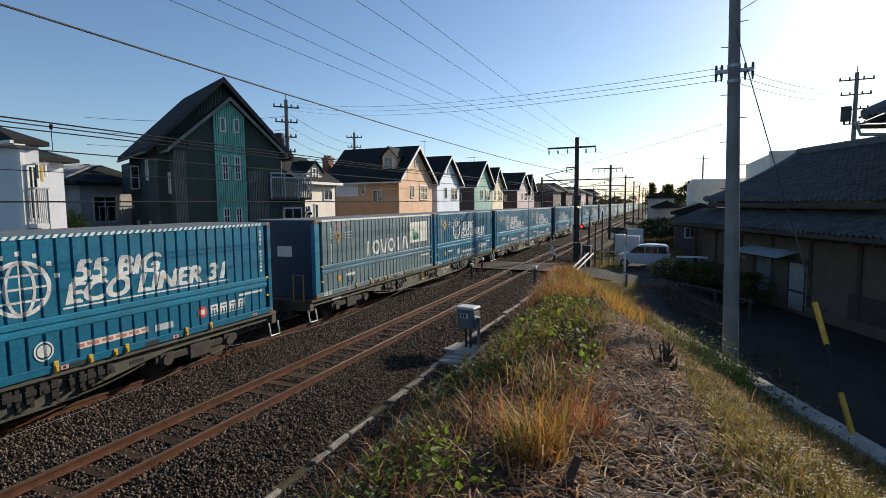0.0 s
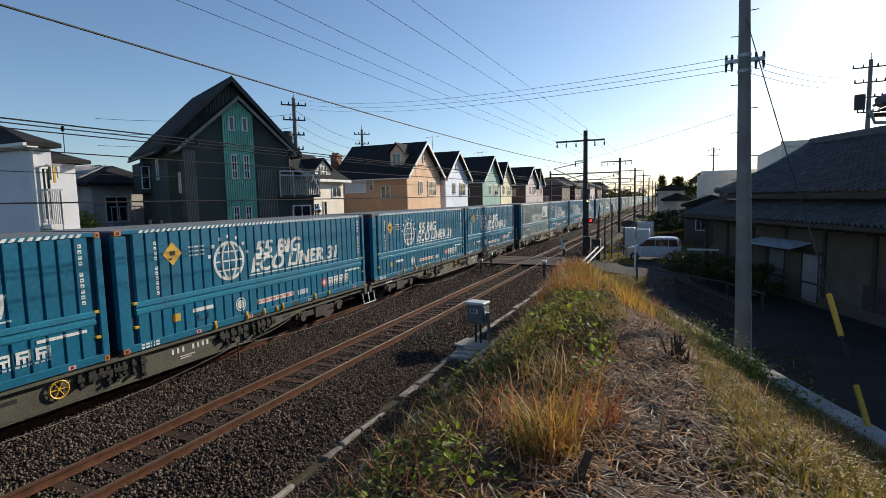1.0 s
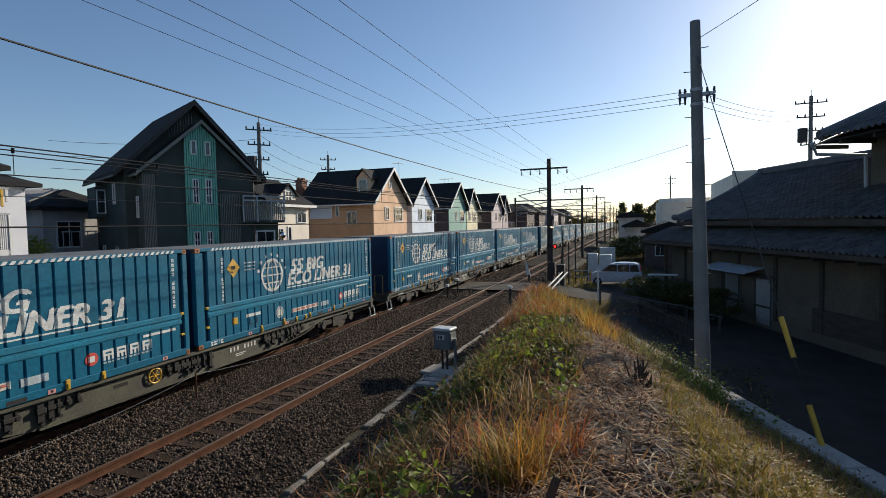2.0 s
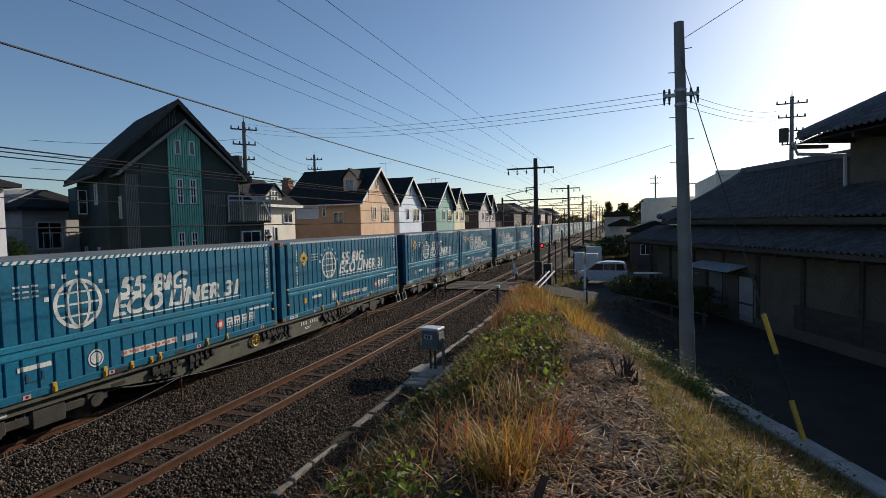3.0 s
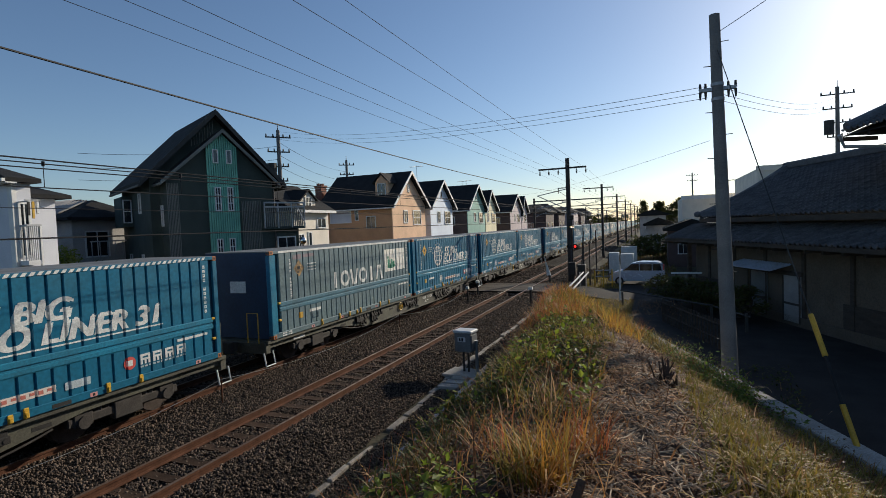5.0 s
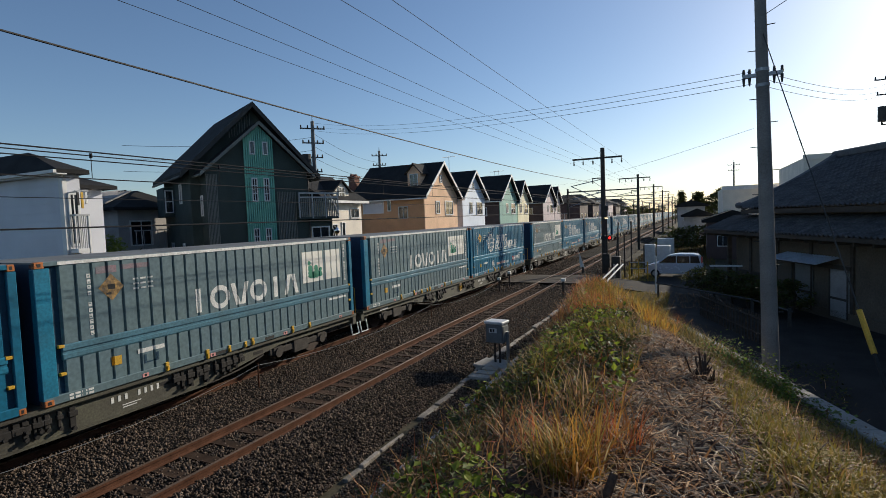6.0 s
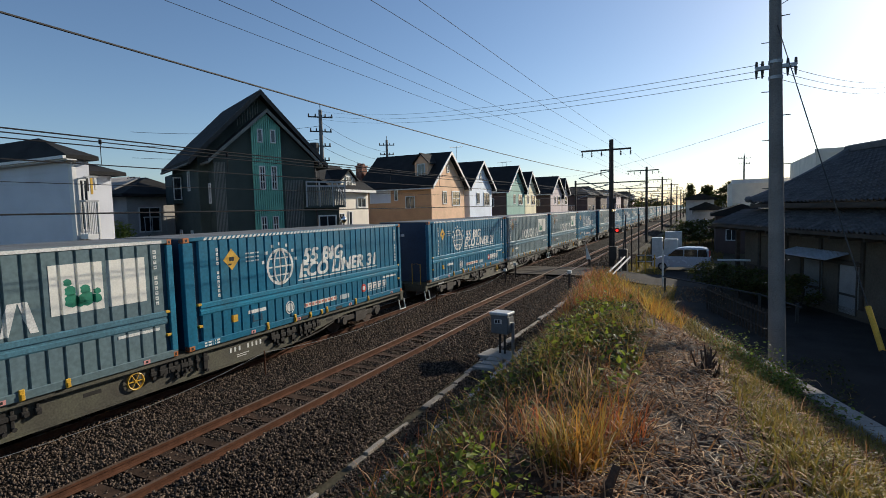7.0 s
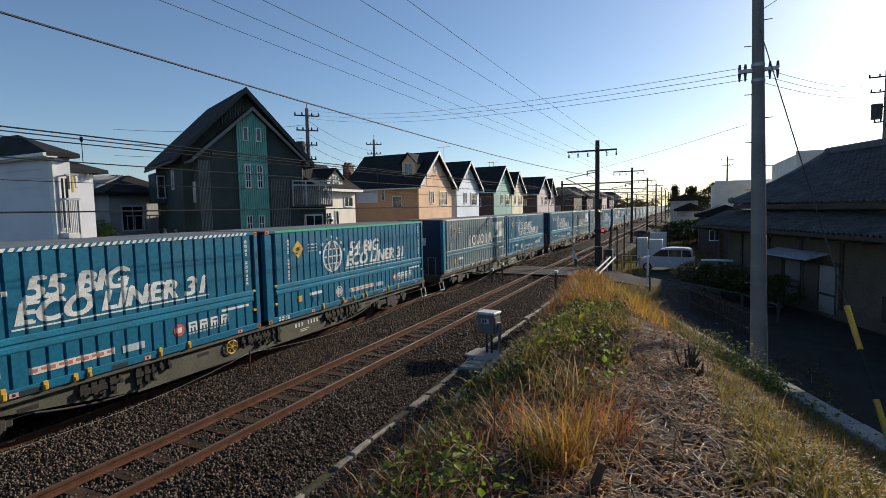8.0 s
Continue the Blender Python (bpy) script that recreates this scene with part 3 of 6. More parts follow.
GREY = {(1, 1), (-5, 1), (-7, 0), (-6, 1), (-8, 1)}          # (wagon, 0 front / 1 rear) with the faded livery
proto = {k: container(k) for k in ("blue", "green", "grey")}
used = set()
proto_wagon = wagon()
for k in range(-10, 13):
    w = proto_wagon if k == -10 else copy_thing(proto_wagon, pose(0, 0, 0))
    MOVERS.append((w, FRONTS[k]))
    for s in (0, 1):
        kind = "grey" if (k, s) in GREY else "green" if (k, s) == (-9, 0) else "blue"
        c = copy_thing(proto[kind], pose(0, 0, 0)) if kind in used else proto[kind]
        used.add(kind)
        MOVERS.append((c, FRONTS[k] - s * (LONG + GAP)))


# ---------------------------------------------------------------- houses across the line
M_glass = material("window_glass", (0.02, 0.025, 0.03), 0.08, vary=0.1, bump=0.0, spec=0.9)
M_frame_white = material("white_window_frame", (0.72, 0.72, 0.70), 0.5, vary=0.15, scale=3)
M_trim = material("white_trim_board", (0.74, 0.73, 0.70), 0.6, vary=0.2, scale=3)
M_roof_dark = material("dark_slate_roof", (0.024, 0.024, 0.024), 0.85, vary=0.35, scale=1.5, fine=30, bump=0.5, depth=0.02, spec=0.2)
M_charcoal = material("charcoal_siding", (0.060, 0.078, 0.070), 0.8, vary=0.3, scale=1.2, fine=25, bump=0.2, spec=0.25)
M_teal_wall = material("green_batten_siding", (0.19, 0.50, 0.38), 0.65, vary=0.25, scale=1.2, fine=25, bump=0.2)
M_batten = material("weathered_grey_batten", (0.19, 0.20, 0.18), 0.75, vary=0.3, scale=2, fine=30, bump=0.2)
M_peach = material("peach_stucco", (0.80, 0.52, 0.33), 0.85, vary=0.2, scale=1.0, fine=50, bump=0.2)
# the peach house's unlit side, its shade put into the colour
M_peach_shade = material("peach_shade_siding", (0.60, 0.34, 0.18), 0.85, vary=0.2, scale=1.0, fine=50, bump=0.2)
M_paleblue = material("pale_blue_siding", (0.68, 0.75, 0.85), 0.7, vary=0.15, scale=1.0, fine=40, bump=0.15)
M_sage = material("sage_green_siding", (0.21, 0.40, 0.34), 0.7, vary=0.2, scale=1.0, fine=40, bump=0.15)
M_cream = material("cream_stucco", (0.82, 0.75, 0.52), 0.8, vary=0.2, scale=1.0, fine=40, bump=0.2)
M_rose = material("rose_grey_siding", (0.56, 0.47, 0.47), 0.8, vary=0.2, scale=1.0, fine=40, bump=0.2)
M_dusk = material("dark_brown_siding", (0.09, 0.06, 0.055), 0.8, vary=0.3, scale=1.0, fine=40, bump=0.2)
M_ivory = material("ivory_stucco", (0.82, 0.74, 0.62), 0.85, vary=0.2, scale=1.0, fine=50, bump=0.2)
M_greywall = material("pale_grey_siding", (0.64, 0.65, 0.69), 0.75, vary=0.15, scale=0.8, fine=40, bump=0.15)
M_oldwall = material("aged_grey_plaster", (0.44, 0.42, 0.40), 0.9, vary=0.35, scale=1.0, fine=30, bump=0.3)
M_brick = material("chimney_brick", (0.26, 0.12, 0.085), 0.9, vary=0.4, scale=6, fine=40, bump=0.5)
M_rail_paint = material("pale_rail_paint", (0.40, 0.41, 0.41), 0.5, vary=0.15)
M_metal_dark = material("dark_painted_metal", (0.05, 0.048, 0.045), 0.6, metal=0.3, vary=0.3, scale=5, fine=40)
M_galv = material("galvanised_steel", (0.36, 0.37, 0.38), 0.45, metal=0.7, vary=0.3, scale=5, fine=40)


def window_x(parent, x, y0, y1, z0, z1, bars=(1, 1), frame=0.07):
    """A window on a wall that faces +x: frame round a set-back pane, with glazing bars."""
    w = part("window", boxes((x - .05, x + .05, y0, y0 + frame, z0, z1), (x - .05, x + .05, y1 - frame, y1, z0, z1),
                             (x - .05, x + .05, y0 + frame, y1 - frame, z1 - frame, z1), (x - .05, x + .06, y0 + frame, y1 - frame, z0, z0 + frame)), M_frame_white, parent)
    part("pane", boxes((x - .04, x + .012, y0 + frame, y1 - frame, z0 + frame, z1 - frame)), M_glass, w)
    bm = bmesh.new()
    for i in range(1, bars[0] + 1):
        y = y0 + (y1 - y0) * i / (bars[0] + 1)
        box(bm, x + .012, x + .035, y - .02, y + .02, z0 + frame, z1 - frame)
    for i in range(1, bars[1] + 1):
        z = z0 + (z1 - z0) * i / (bars[1] + 1)
        box(bm, x + .012, x + .033, y0 + frame, y1 - frame, z - .02, z + .02)
    if bm.verts:
        part("glazing_bar", bm, M_frame_white, w)
    else:
        bm.free()
    return w


def window_y(parent, y, x0, x1, z0, z1, shutter=False, bars=1):
    """A window on a wall that faces -y."""
    f = .06
    w = part("window", boxes((x0, x0 + f, y - .05, y + .05, z0, z1), (x1 - f, x1, y - .05, y + .05, z0, z1), (x0 + f, x1 - f, y - .05, y + .05, z1 - f, z1),
                             (x0 + f, x1 - f, y - .06, y + .05, z0, z0 + f)), M_frame_white, parent)
    part("pane", boxes((x0 + f, x1 - f, y - .012, y + .04, z0 + f, z1 - f)), M_greywall if shutter else M_glass, w)
    if bars and not shutter:
        part("glazing_bar", boxes(((x0 + x1) / 2 - .02, (x0 + x1) / 2 + .02, y - .03, y - .012, z0 + f, z1 - f)), M_frame_white, w)
    return w


def gable_roof(parent, xb, xf, yl, yr, ya, ze, za, over=0.45, thick=0.16, mat=None, trim=None):
    """Two roof slabs whose ridge runs along x, with barge boards on the front."""
    mat = mat or M_roof_dark
    for ye in (yl, yr):
        s = 1 if ye > ya else -1
        slope = (za - ze) / abs(ye - ya)
        yo, zo = ye + s * over, ze - slope * over
        bm = bmesh.new()
        prism(bm, [(ya, za), (yo, zo), (yo, zo + thick), (ya, za + thick)], xb - .3, xf + over)
        part("roof_slab", bm, mat, parent)
        if trim:
            bm = bmesh.new()
            prism(bm, [(ya, za - .06), (yo, zo - .06), (yo, zo + thick + .02), (ya, za + thick + .02)], xf + over + .002, xf + over + .05)
            part("barge_board", bm, trim, parent)
            part("gutter", boxes((xb - .3, xf + over, yo - .06, yo + .06, zo - .06, zo + .04), bevel=.02), trim, parent)


def body_prism(xb, xf, yl, yr, ya, ze, za, z0=LEVEL - .05):
    bm = bmesh.new()
    prism(bm, [(yl, z0), (yr, z0), (yr, ze), (ya, za), (yl, ze)], xb, xf)
    return bm


def hip_roof(parent, x0, x1, y0, y1, ze, zr, inset, mat, over=.5, along="x"):
    bm = bmesh.new()
    x0, x1, y0, y1 = x0 - over, x1 + over, y0 - over, y1 + over
    e = [bm.verts.new(p) for p in ((x0, y0, ze), (x1, y0, ze), (x1, y1, ze), (x0, y1, ze))]
    lo = [bm.verts.new((v.co.x, v.co.y, ze - .14)) for v in e]
    ym, xm = (y0 + y1) / 2, (x0 + x1) / 2
    r = [bm.verts.new((x0 + inset, ym, zr)), bm.verts.new((x1 - inset, ym, zr))] if along == "x" else [bm.verts.new((xm, y0 + inset, zr)), bm.verts.new((xm, y1 - inset, zr))]
    quads = [(e[0], e[1], r[1], r[0]), (e[1], e[2], r[1]), (e[2], e[3], r[0], r[1]), (e[3], e[0], r[0])] if along == "x" else [(e[0], e[1], r[0]), (e[1], e[2], r[1], r[0]), (e[2], e[3], r[1]), (e[3], e[0], r[0], r[1])]
    for q in quads:
        bm.faces.new(q)
    for i in range(4):
        bm.faces.new((lo[i], lo[(i + 1) % 4], e[(i + 1) % 4], e[i]))
    bm.faces.new(lo[::-1])
    return part("roof", bm, mat, parent)


def green_house():
    """Steep-roofed house set at an angle to the line; local x out of its front, y along the front."""
    h = thing("house", "charcoal timber house with a green batten bay and steep roofs", "house", "houses along the line", at=(-19.5, 19.5, 0), turn=-25.5)
    part("wall", body_prism(-7.0, -1.0, -3.0, 3.0, 0, 7.0, 10.05), M_charcoal, h, "charcoal siding of the main block")
    part("wall", body_prism(-2.4, 0.0, -2.55, 2.5, 0, 6.75, 9.05), M_charcoal, h, "charcoal siding of the front gable")
    gable_roof(h, -7.0, -1.0, -3.0, 3.0, 0, 7.0, 10.08, .5, .2, trim=M_metal_dark)
    gable_roof(h, -2.4, 0.0, -2.55, 2.5, 0, 6.78, 9.08, .30, .10, trim=M_batten)
    bm = bmesh.new()
    prism(bm, [(-.73, LEVEL), (.66, LEVEL), (.66, 8.42), (0, 9.02), (-.73, 8.35)], .002, .06)
    bay = part("green_bay", bm, M_teal_wall, h, "green painted batten panel")
    for i in range(14):
        y = -.72 + 1.37 * i / 13
        part("batten", boxes((.058, .125, y - .036, y + .036, LEVEL, 8.98 - abs(y) * .90)), M_teal_wall, bay)
    part("belt", boxes((.058, .12, -.74, .67, 6.42, 6.49)), M_teal_wall, bay)
    for i in range(8):
        y = -2.52 + i * .065
        part("batten", boxes((0.0, .04, y - .018, y + .018, LEVEL, 6.55)), M_batten, h)
    part("strip", boxes((.0, .02, -2.55, -2.03, LEVEL, 6.6)), M_charcoal, h)
    for i in range(12):
        y = .86 + i * .085
        part("batten", boxes((0.0, .05, y - .022, y + .022, LEVEL, 5.75)), M_batten, h)
    for i in range(9):                                      # battens up in the main gable
        y = -1.05 + i * .13
        part("batten", boxes((-1.0, -.96, y - .015, y + .015, 9.0 - abs(y) * .5, 9.85 - abs(y) * 1.0)), M_batten, h)
    for y in (-.48, .16):
        window_x(h, .115, y, y + .27, 7.55, 8.22, (0, 0), .05)
    for y in (-.46, .13):
        window_x(h, .115, y, y + .29, 5.25, 6.42, (1, 2), .05)
        window_x(h, .115, y - .02, y + .27, 3.1, 3.92, (1, 1), .045)
    # side walls that face the camera's end
    for x in (-1.55, -.95):
        window_y(h, -2.55, x, x + .33, 4.6, 5.6, bars=0)
    window_y(h, -3.0, -5.9, -5.0, 4.9, 6.1)
    window_y(h, -3.0, -3.2, -2.75, 5.3, 6.3, bars=0)
    window_y(h, -3.0, -5.7, -5.2, 2.0, 3.3, bars=0)
    window_y(h, -3.0, -3.1, -2.7, 2.4, 3.3, bars=0)
    part("side_bay", boxes((-6.4, -4.6, -3.5, -3.0, 4.7, 6.25), bevel=.02), M_charcoal, h)
    window_x(h, -4.59, -3.45, -3.05, 4.9, 6.1, (0, 1), .05)
    # balcony
    b = part("balcony", boxes((-2.2, .3, 1.85, 4.1, 4.3, 4.42)), M_charcoal, h, "dark balcony with upright slats")
    for i in range(22):
        y = 1.9 + i * 2.16 / 21
        part("slat", boxes((.27, .31, y - .03, y + .03, 4.42, 5.4)), M_batten, b)
    for z in (5.40, 5.62):
        part("balcony_rail", boxes((.24, .34, 1.85, 4.1, z, z + .08)), M_rail_paint, b)
    for y in (1.88, 2.6, 3.35, 4.07):
        part("balcony_post", boxes((.25, .33, y - .03, y + .03, 4.35, 5.7)), M_rail_paint, b)
    part("wall", boxes((-6.5, -.1, 2.45, 3.9, LEVEL, 4.3)), M_charcoal, h, "charcoal ground floor under the balcony")
    window_x(h, -.09, 2.65, 3.7, 1.6, 3.9, (1, 0))
    bm = bmesh.new()
    tube(bm, [(.1, 2.5, 6.4), (.1, 2.5, 1.0)], .05, 8)
    part("drain_pipe", bm, M_metal_dark, h)
    bm = bmesh.new()
    tube(bm, [(.3, 3.6, 5.6), (.45, 4.05, 4.5)], .03, 8)
    part("brace", bm, M_rail_paint, h)
    bm = bmesh.new()
    rod(bm, (-3.0, 1.6, 8.0), (-3.0, 1.6, 9.1), .24, .24, 12)
    part("chimney_pipe", bm, M_metal_dark, h)
    bm = bmesh.new()
    bmesh.ops.create_uvsphere(bm, u_segments=16, v_segments=10, radius=.2, matrix=Matrix.Translation((.1, 4.0, 3.62)))
    part("vent_hood", bm, material("polished_vent_steel", (0.8, 0.78, 0.74), 0.12, metal=1.0, vary=0.05, bump=0), h, "polished round steel vent hood", smooth=True)


def row_house(name_label, front, side, yl, yr, ya, za, ze=6.1, xf=-19.5, depth=7.0, dormer=False, roof=None):
    h = thing("house", name_label, "house", "houses along the line")
    xb = xf - depth
    part("wall", body_prism(xb, xf, yl, yr, ya, ze, za), front, h)
    # a darker side colour; on the peach house it stands for shade
    if side is not front:
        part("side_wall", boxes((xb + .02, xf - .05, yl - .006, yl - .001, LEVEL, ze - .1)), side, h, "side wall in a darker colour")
    gable_roof(h, xb, xf, yl, yr, ya, ze, za, .4, .18, trim=M_trim, mat=roof)
    part("belt_board", boxes((xf + .002, xf + .04, yl, yr, 3.15, 3.27)), front, h)
    part("corner_board", boxes((xf + .002, xf + .03, yl, yl + .13, LEVEL, ze)), front, h)
    mid = (yl + yr) / 2
    window_x(h, xf, ya + .7, ya + 2.3, 4.35, 5.65, (1, 1), .09)
    window_x(h, xf, ya - 1.1, ya - .35, 4.5, 5.6, (1, 0), .07)
    window_x(h, xf, ya - .2, ya + .2, za - 1.6, za - .95, (0, 2), .05)
    window_x(h, xf, ya + .8, ya + 2.4, 1.3, 3.0, (1, 0), .09)
    if depth > 5:
        window_y(h, yl, xf - 2.4, xf - 1.5, 4.2, 5.2)
        window_y(h, yl, xf - 5.9, xf - 3.8, 4.7, 5.9, shutter=dormer)
        window_y(h, yl, xf - 3.45, xf - 3.1, 4.85, 5.75, bars=0)
    if dormer:
        d0, d1, dm = xf - 1.85, xf - .65, xf - 1.25
        d = part("dormer", boxes((d0, d1, yl + .75, yl + 3.0, 6.3, 7.95)), front, h, "small dormer on the roof slope")
        bm = bmesh.new()
        prism(bm, [(d0, 7.95), (d1, 7.95), (dm, 8.6)], yl + .75, yl + 3.0, "y")
        part("dormer_gable", bm, front, d)
        for s in (-1, 1):
            bm = bmesh.new()
            prism(bm, [(dm, 8.61), (dm + s * .78, 7.80), (dm + s * .78, 7.92), (dm, 8.73)], yl + .55, yl + 3.2, "y")
            part("dormer_roof", bm, M_roof_dark, d)
        window_y(h, yl + .75, dm - .38, dm + .38, 6.7, 7.85)
    return h


green_house()
row_house("peach stucco house with a dark roof and a dormer", M_peach, M_peach_shade, 36.95, 43.4, 40.1, 8.75, depth=6.8, dormer=True)
row_house("pale blue gabled house with white barge boards", M_paleblue, M_paleblue, 44.55, 50.3, 47.35, 8.5)
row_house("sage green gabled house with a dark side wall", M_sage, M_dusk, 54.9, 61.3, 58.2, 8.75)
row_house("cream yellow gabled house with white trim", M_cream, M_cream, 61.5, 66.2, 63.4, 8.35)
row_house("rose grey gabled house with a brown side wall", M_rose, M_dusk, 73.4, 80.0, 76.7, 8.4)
row_house("rose grey gabled house behind the others", M_rose, M_dusk, 80.2, 84.0, 81.2, 8.3)
def small_ivory_house():
    h = thing("house", "ivory stucco house with a dark roof and gable dormer", "house", "houses along the line")
    part("wall", boxes((-26.0, -20.5, 25.9, 29.6, LEVEL, 5.5)), M_ivory, h)
    bm = bmesh.new()
    prism(bm, [(-26.4, 5.45), (-20.1, 5.45), (-23.2, 7.3)], 25.5, 30.0, "y")
    part("roof", bm, M_roof_dark, h)
    part("dormer", body_prism(-22.2, -20.7, 26.9, 28.5, 27.7, 6.15, 6.75, 5.45), M_ivory, h)
    gable_roof(h, -22.2, -20.7, 26.9, 28.5, 27.7, 6.15, 6.75, .18, .1)
    window_x(h, -20.69, 27.4, 28.05, 5.65, 6.35, (1, 1), .05)
    part("eave_board", boxes((-20.48, -20.02, 25.6, 29.9, 5.3, 5.46)), M_trim, h)
    window_x(h, -20.5, 26.3, 26.9, 2.8, 4.0, (1, 0))
    window_x(h, -20.5, 28.3, 29.3, 4.3, 5.0, (1, 0))
    window_x(h, -20.5, 27.3, 27.7, 3.0, 4.1, (0, 0))
    c = thing("chimney_house", "dark roofed house behind with a square brick chimney", "house", "houses along the line")
    part("wall", boxes((-34.0, -27.0, 36.0, 41.0, LEVEL, 5.6)), M_dusk, c)
    hip_roof(c, -34.0, -27.0, 36.0, 41.0, 5.7, 7.6, 2.0, M_roof_dark)
    k = part("chimney", boxes((-28.1, -27.45, 38.8, 39.6, 5.6, 8.05)), M_brick, c, "square brick chimney")
    part("chimney_cap", boxes((-28.17, -27.38, 38.73, 39.67, 8.05, 8.2)), M_brick, k)
    for x, y in ((-28.0, 38.9), (-27.85, 39.25)):
        part("chimney_pot", boxes((x, x + .25, y, y + .25, 8.2, 8.4)), M_brick, k)


small_ivory_house()


def roof_aerial(x, y, z, h):
    a = thing("roof_aerial", "thin grey television aerial on a house roof", "aerial", "roof aerials", at=(x, y, z))
    bm = bmesh.new()
    rod(bm, (0, 0, -.2), (0, 0, h), .025, .02, 6)
    part("mast", bm, M_galv, a)
    part("boom", boxes((-.7, .7, -.015, .015, h - .12, h - .09)), M_galv, a)
    for i in range(6):
        u = -.62 + i * .24
        part("element", boxes((u, u + .02, -.35, .35, h - .09, h - .07)), M_galv, a)


roof_aerial(-22.0, 47.35, 8.6, 1.7)
roof_aerial(-22.5, 63.4, 8.5, 1.5)
roof_aerial(-24.0, 66.0, 7.0, 3.2)


def grey_house():
    h = thing("house", "pale grey sided house with a low hip roof and balcony", "house", "houses along the line")
    part("wall", boxes((-31.0, -19.0, 10.2, 10.72, LEVEL, 6.05), (-31.0, -21.9, 10.72, 13.2, LEVEL, 5.8)), M_greywall, h)
    for i in range(21):                                    # siding boards
        z = LEVEL + .1 + i * .30
        part("board", boxes((-31.0, -19.0, 10.18, 10.198, z, z + .285)), M_greywall, h)
    part("corner_board", boxes((-19.22, -18.985, 10.165, 10.30, LEVEL, 6.05)), M_trim, h)
    hip_roof(h, -31.0, -19.05, 10.2, 10.6, 6.16, 6.95, 2.6, M_roof_dark, .32)
    hip_roof(h, -31.0, -21.9, 11.3, 13.2, 5.9, 6.5, 1.6, M_roof_dark, .4)
    part("gutter", boxes((-31.3, -18.72, 9.78, 9.88, 6.02, 6.12)), M_trim, h)
    part("soffit", boxes((-31.3, -18.72, 9.88, 10.2, 5.98, 6.02)), M_trim, h)
    b = part("balcony", boxes((-19.0, -18.55, 10.28, 10.72, 3.35, 3.5)), M_trim, h, "white balcony with thin upright bars")
    for i in range(8):
        part("baluster", boxes((-18.59, -18.56, 10.30 + i * .055, 10.318 + i * .055, 3.5, 4.6)), M_rail_paint, b)
    for i in range(3):
        part("baluster", boxes((-18.95 + i * .15, -18.93 + i * .15, 10.33, 10.36, 3.5, 4.6)), M_rail_paint, b)
    part("hand_rail", boxes((-18.62, -18.54, 10.28, 10.72, 4.6, 4.66)), M_rail_paint, b)
    part("hand_rail", boxes((-19.0, -18.62, 10.31, 10.37, 4.6, 4.66)), M_rail_paint, b)
    part("post", boxes((-18.62, -18.54, 10.66, 10.72, LEVEL, 4.6)), M_trim, h)
    part("drying_pole", boxes((-19.0, -18.5, 10.34, 10.38, 5.38, 5.42)), M_rail_paint, h)
    part("drying_pole", boxes((-18.6, -18.56, 10.30, 10.75, 5.42, 5.46)), M_rail_paint, h)
    for y, c, l in ((10.40, M_black, .45), (10.53, M_yellow, .55), (10.66, M_white, .4)):
        part("laundry", boxes((-18.6, -18.57, y - .045, y + .045, 5.4 - l, 5.4), bevel=.015), c, h)
    window_x(h, -18.99, 10.30, 10.66, 3.6, 5.4, (1, 0))
    window_x(h, -18.99, 10.30, 10.66, .8, 2.8, (1, 0))
    window_y(h, 10.17, -24.6, -24.0, 1.5, 2.6)


grey_house()


def old_houses():
    for x0, x1, y0, y1, ze, zr in ((-33.0, -27.5, 17.3, 21.0, 5.2, 6.3), (-44, -36, 20, 28, 5.5, 7.0)):
        h = thing("house", "old grey plaster house with a tiled hip roof", "house", "old houses behind")
        part("wall", boxes((x0, x1, y0, y1, LEVEL, ze)), M_oldwall, h)
        hip_roof(h, x0, x1, y0, y1, ze + .1, zr, 1.5, M_roof_dark, .5)
        n = int((x1 - x0 + .8) / .3)
        for i in range(n):
            xx = x0 - .4 + i * .3
            bm = bmesh.new()
            rod(bm, (xx, y0 - .5, ze + .12), (xx, (y0 + y1) / 2 - .3, zr - .02), .05, .05, 6)
            if 1.0 < i * .3 < (x1 - x0 - .5):
                part("roof_rib", bm, M_oldwall, h)
            else:
                bm.free()
        window_y(h, y0, x0 + 1.0, x0 + 2.2, 3.2, 4.6)
        window_x(h, x1, y0 + .6, y0 + 1.9, 3.2, 4.6, (1, 0))
        b = part("balcony", boxes((x1, x1 + .9, y0 + .3, y1 - .4, 2.9, 3.0), (x1 + .86, x1 + .9, y0 + .3, y1 - .4, 4.0, 4.06)), M_rail_paint, h)
        for i in range(8):
            y = y0 + .35 + (y1 - y0 - .8) * i / 7
            part("baluster", boxes((x1 + .86, x1 + .89, y, y + .03, 3.0, 4.0)), M_rail_paint, b)


old_houses()


def far_houses():
    rng = random.Random(4)
    for i in range(9):
        y = 92 + i * 11
        x1 = -17.0 - rng.uniform(0, 4)
        ze = rng.uniform(5.9, 6.9)
        h = thing("house", "distant two-storey house with a dark low roof", "house", "distant houses")
        part("wall", boxes((x1 - 8, x1, y, y + 7.5, LEVEL, ze)), [M_dusk, M_dusk, M_oldwall, M_rose][i % 4], h)
        hip_roof(h, x1 - 8, x1, y, y + 7.5, ze + .1, ze + rng.uniform(1.2, 1.9), 2.5, M_roof_dark, .5)
        window_x(h, x1, y + 1.0, y + 2.6, 3.0, 4.2, (1, 0))
        window_x(h, x1, y + 4.6, y + 6.2, 3.0, 4.2, (1, 0))
        window_y(h, y, x1 - 3.4, x1 - 2.0, 3.0, 4.2)


far_houses()


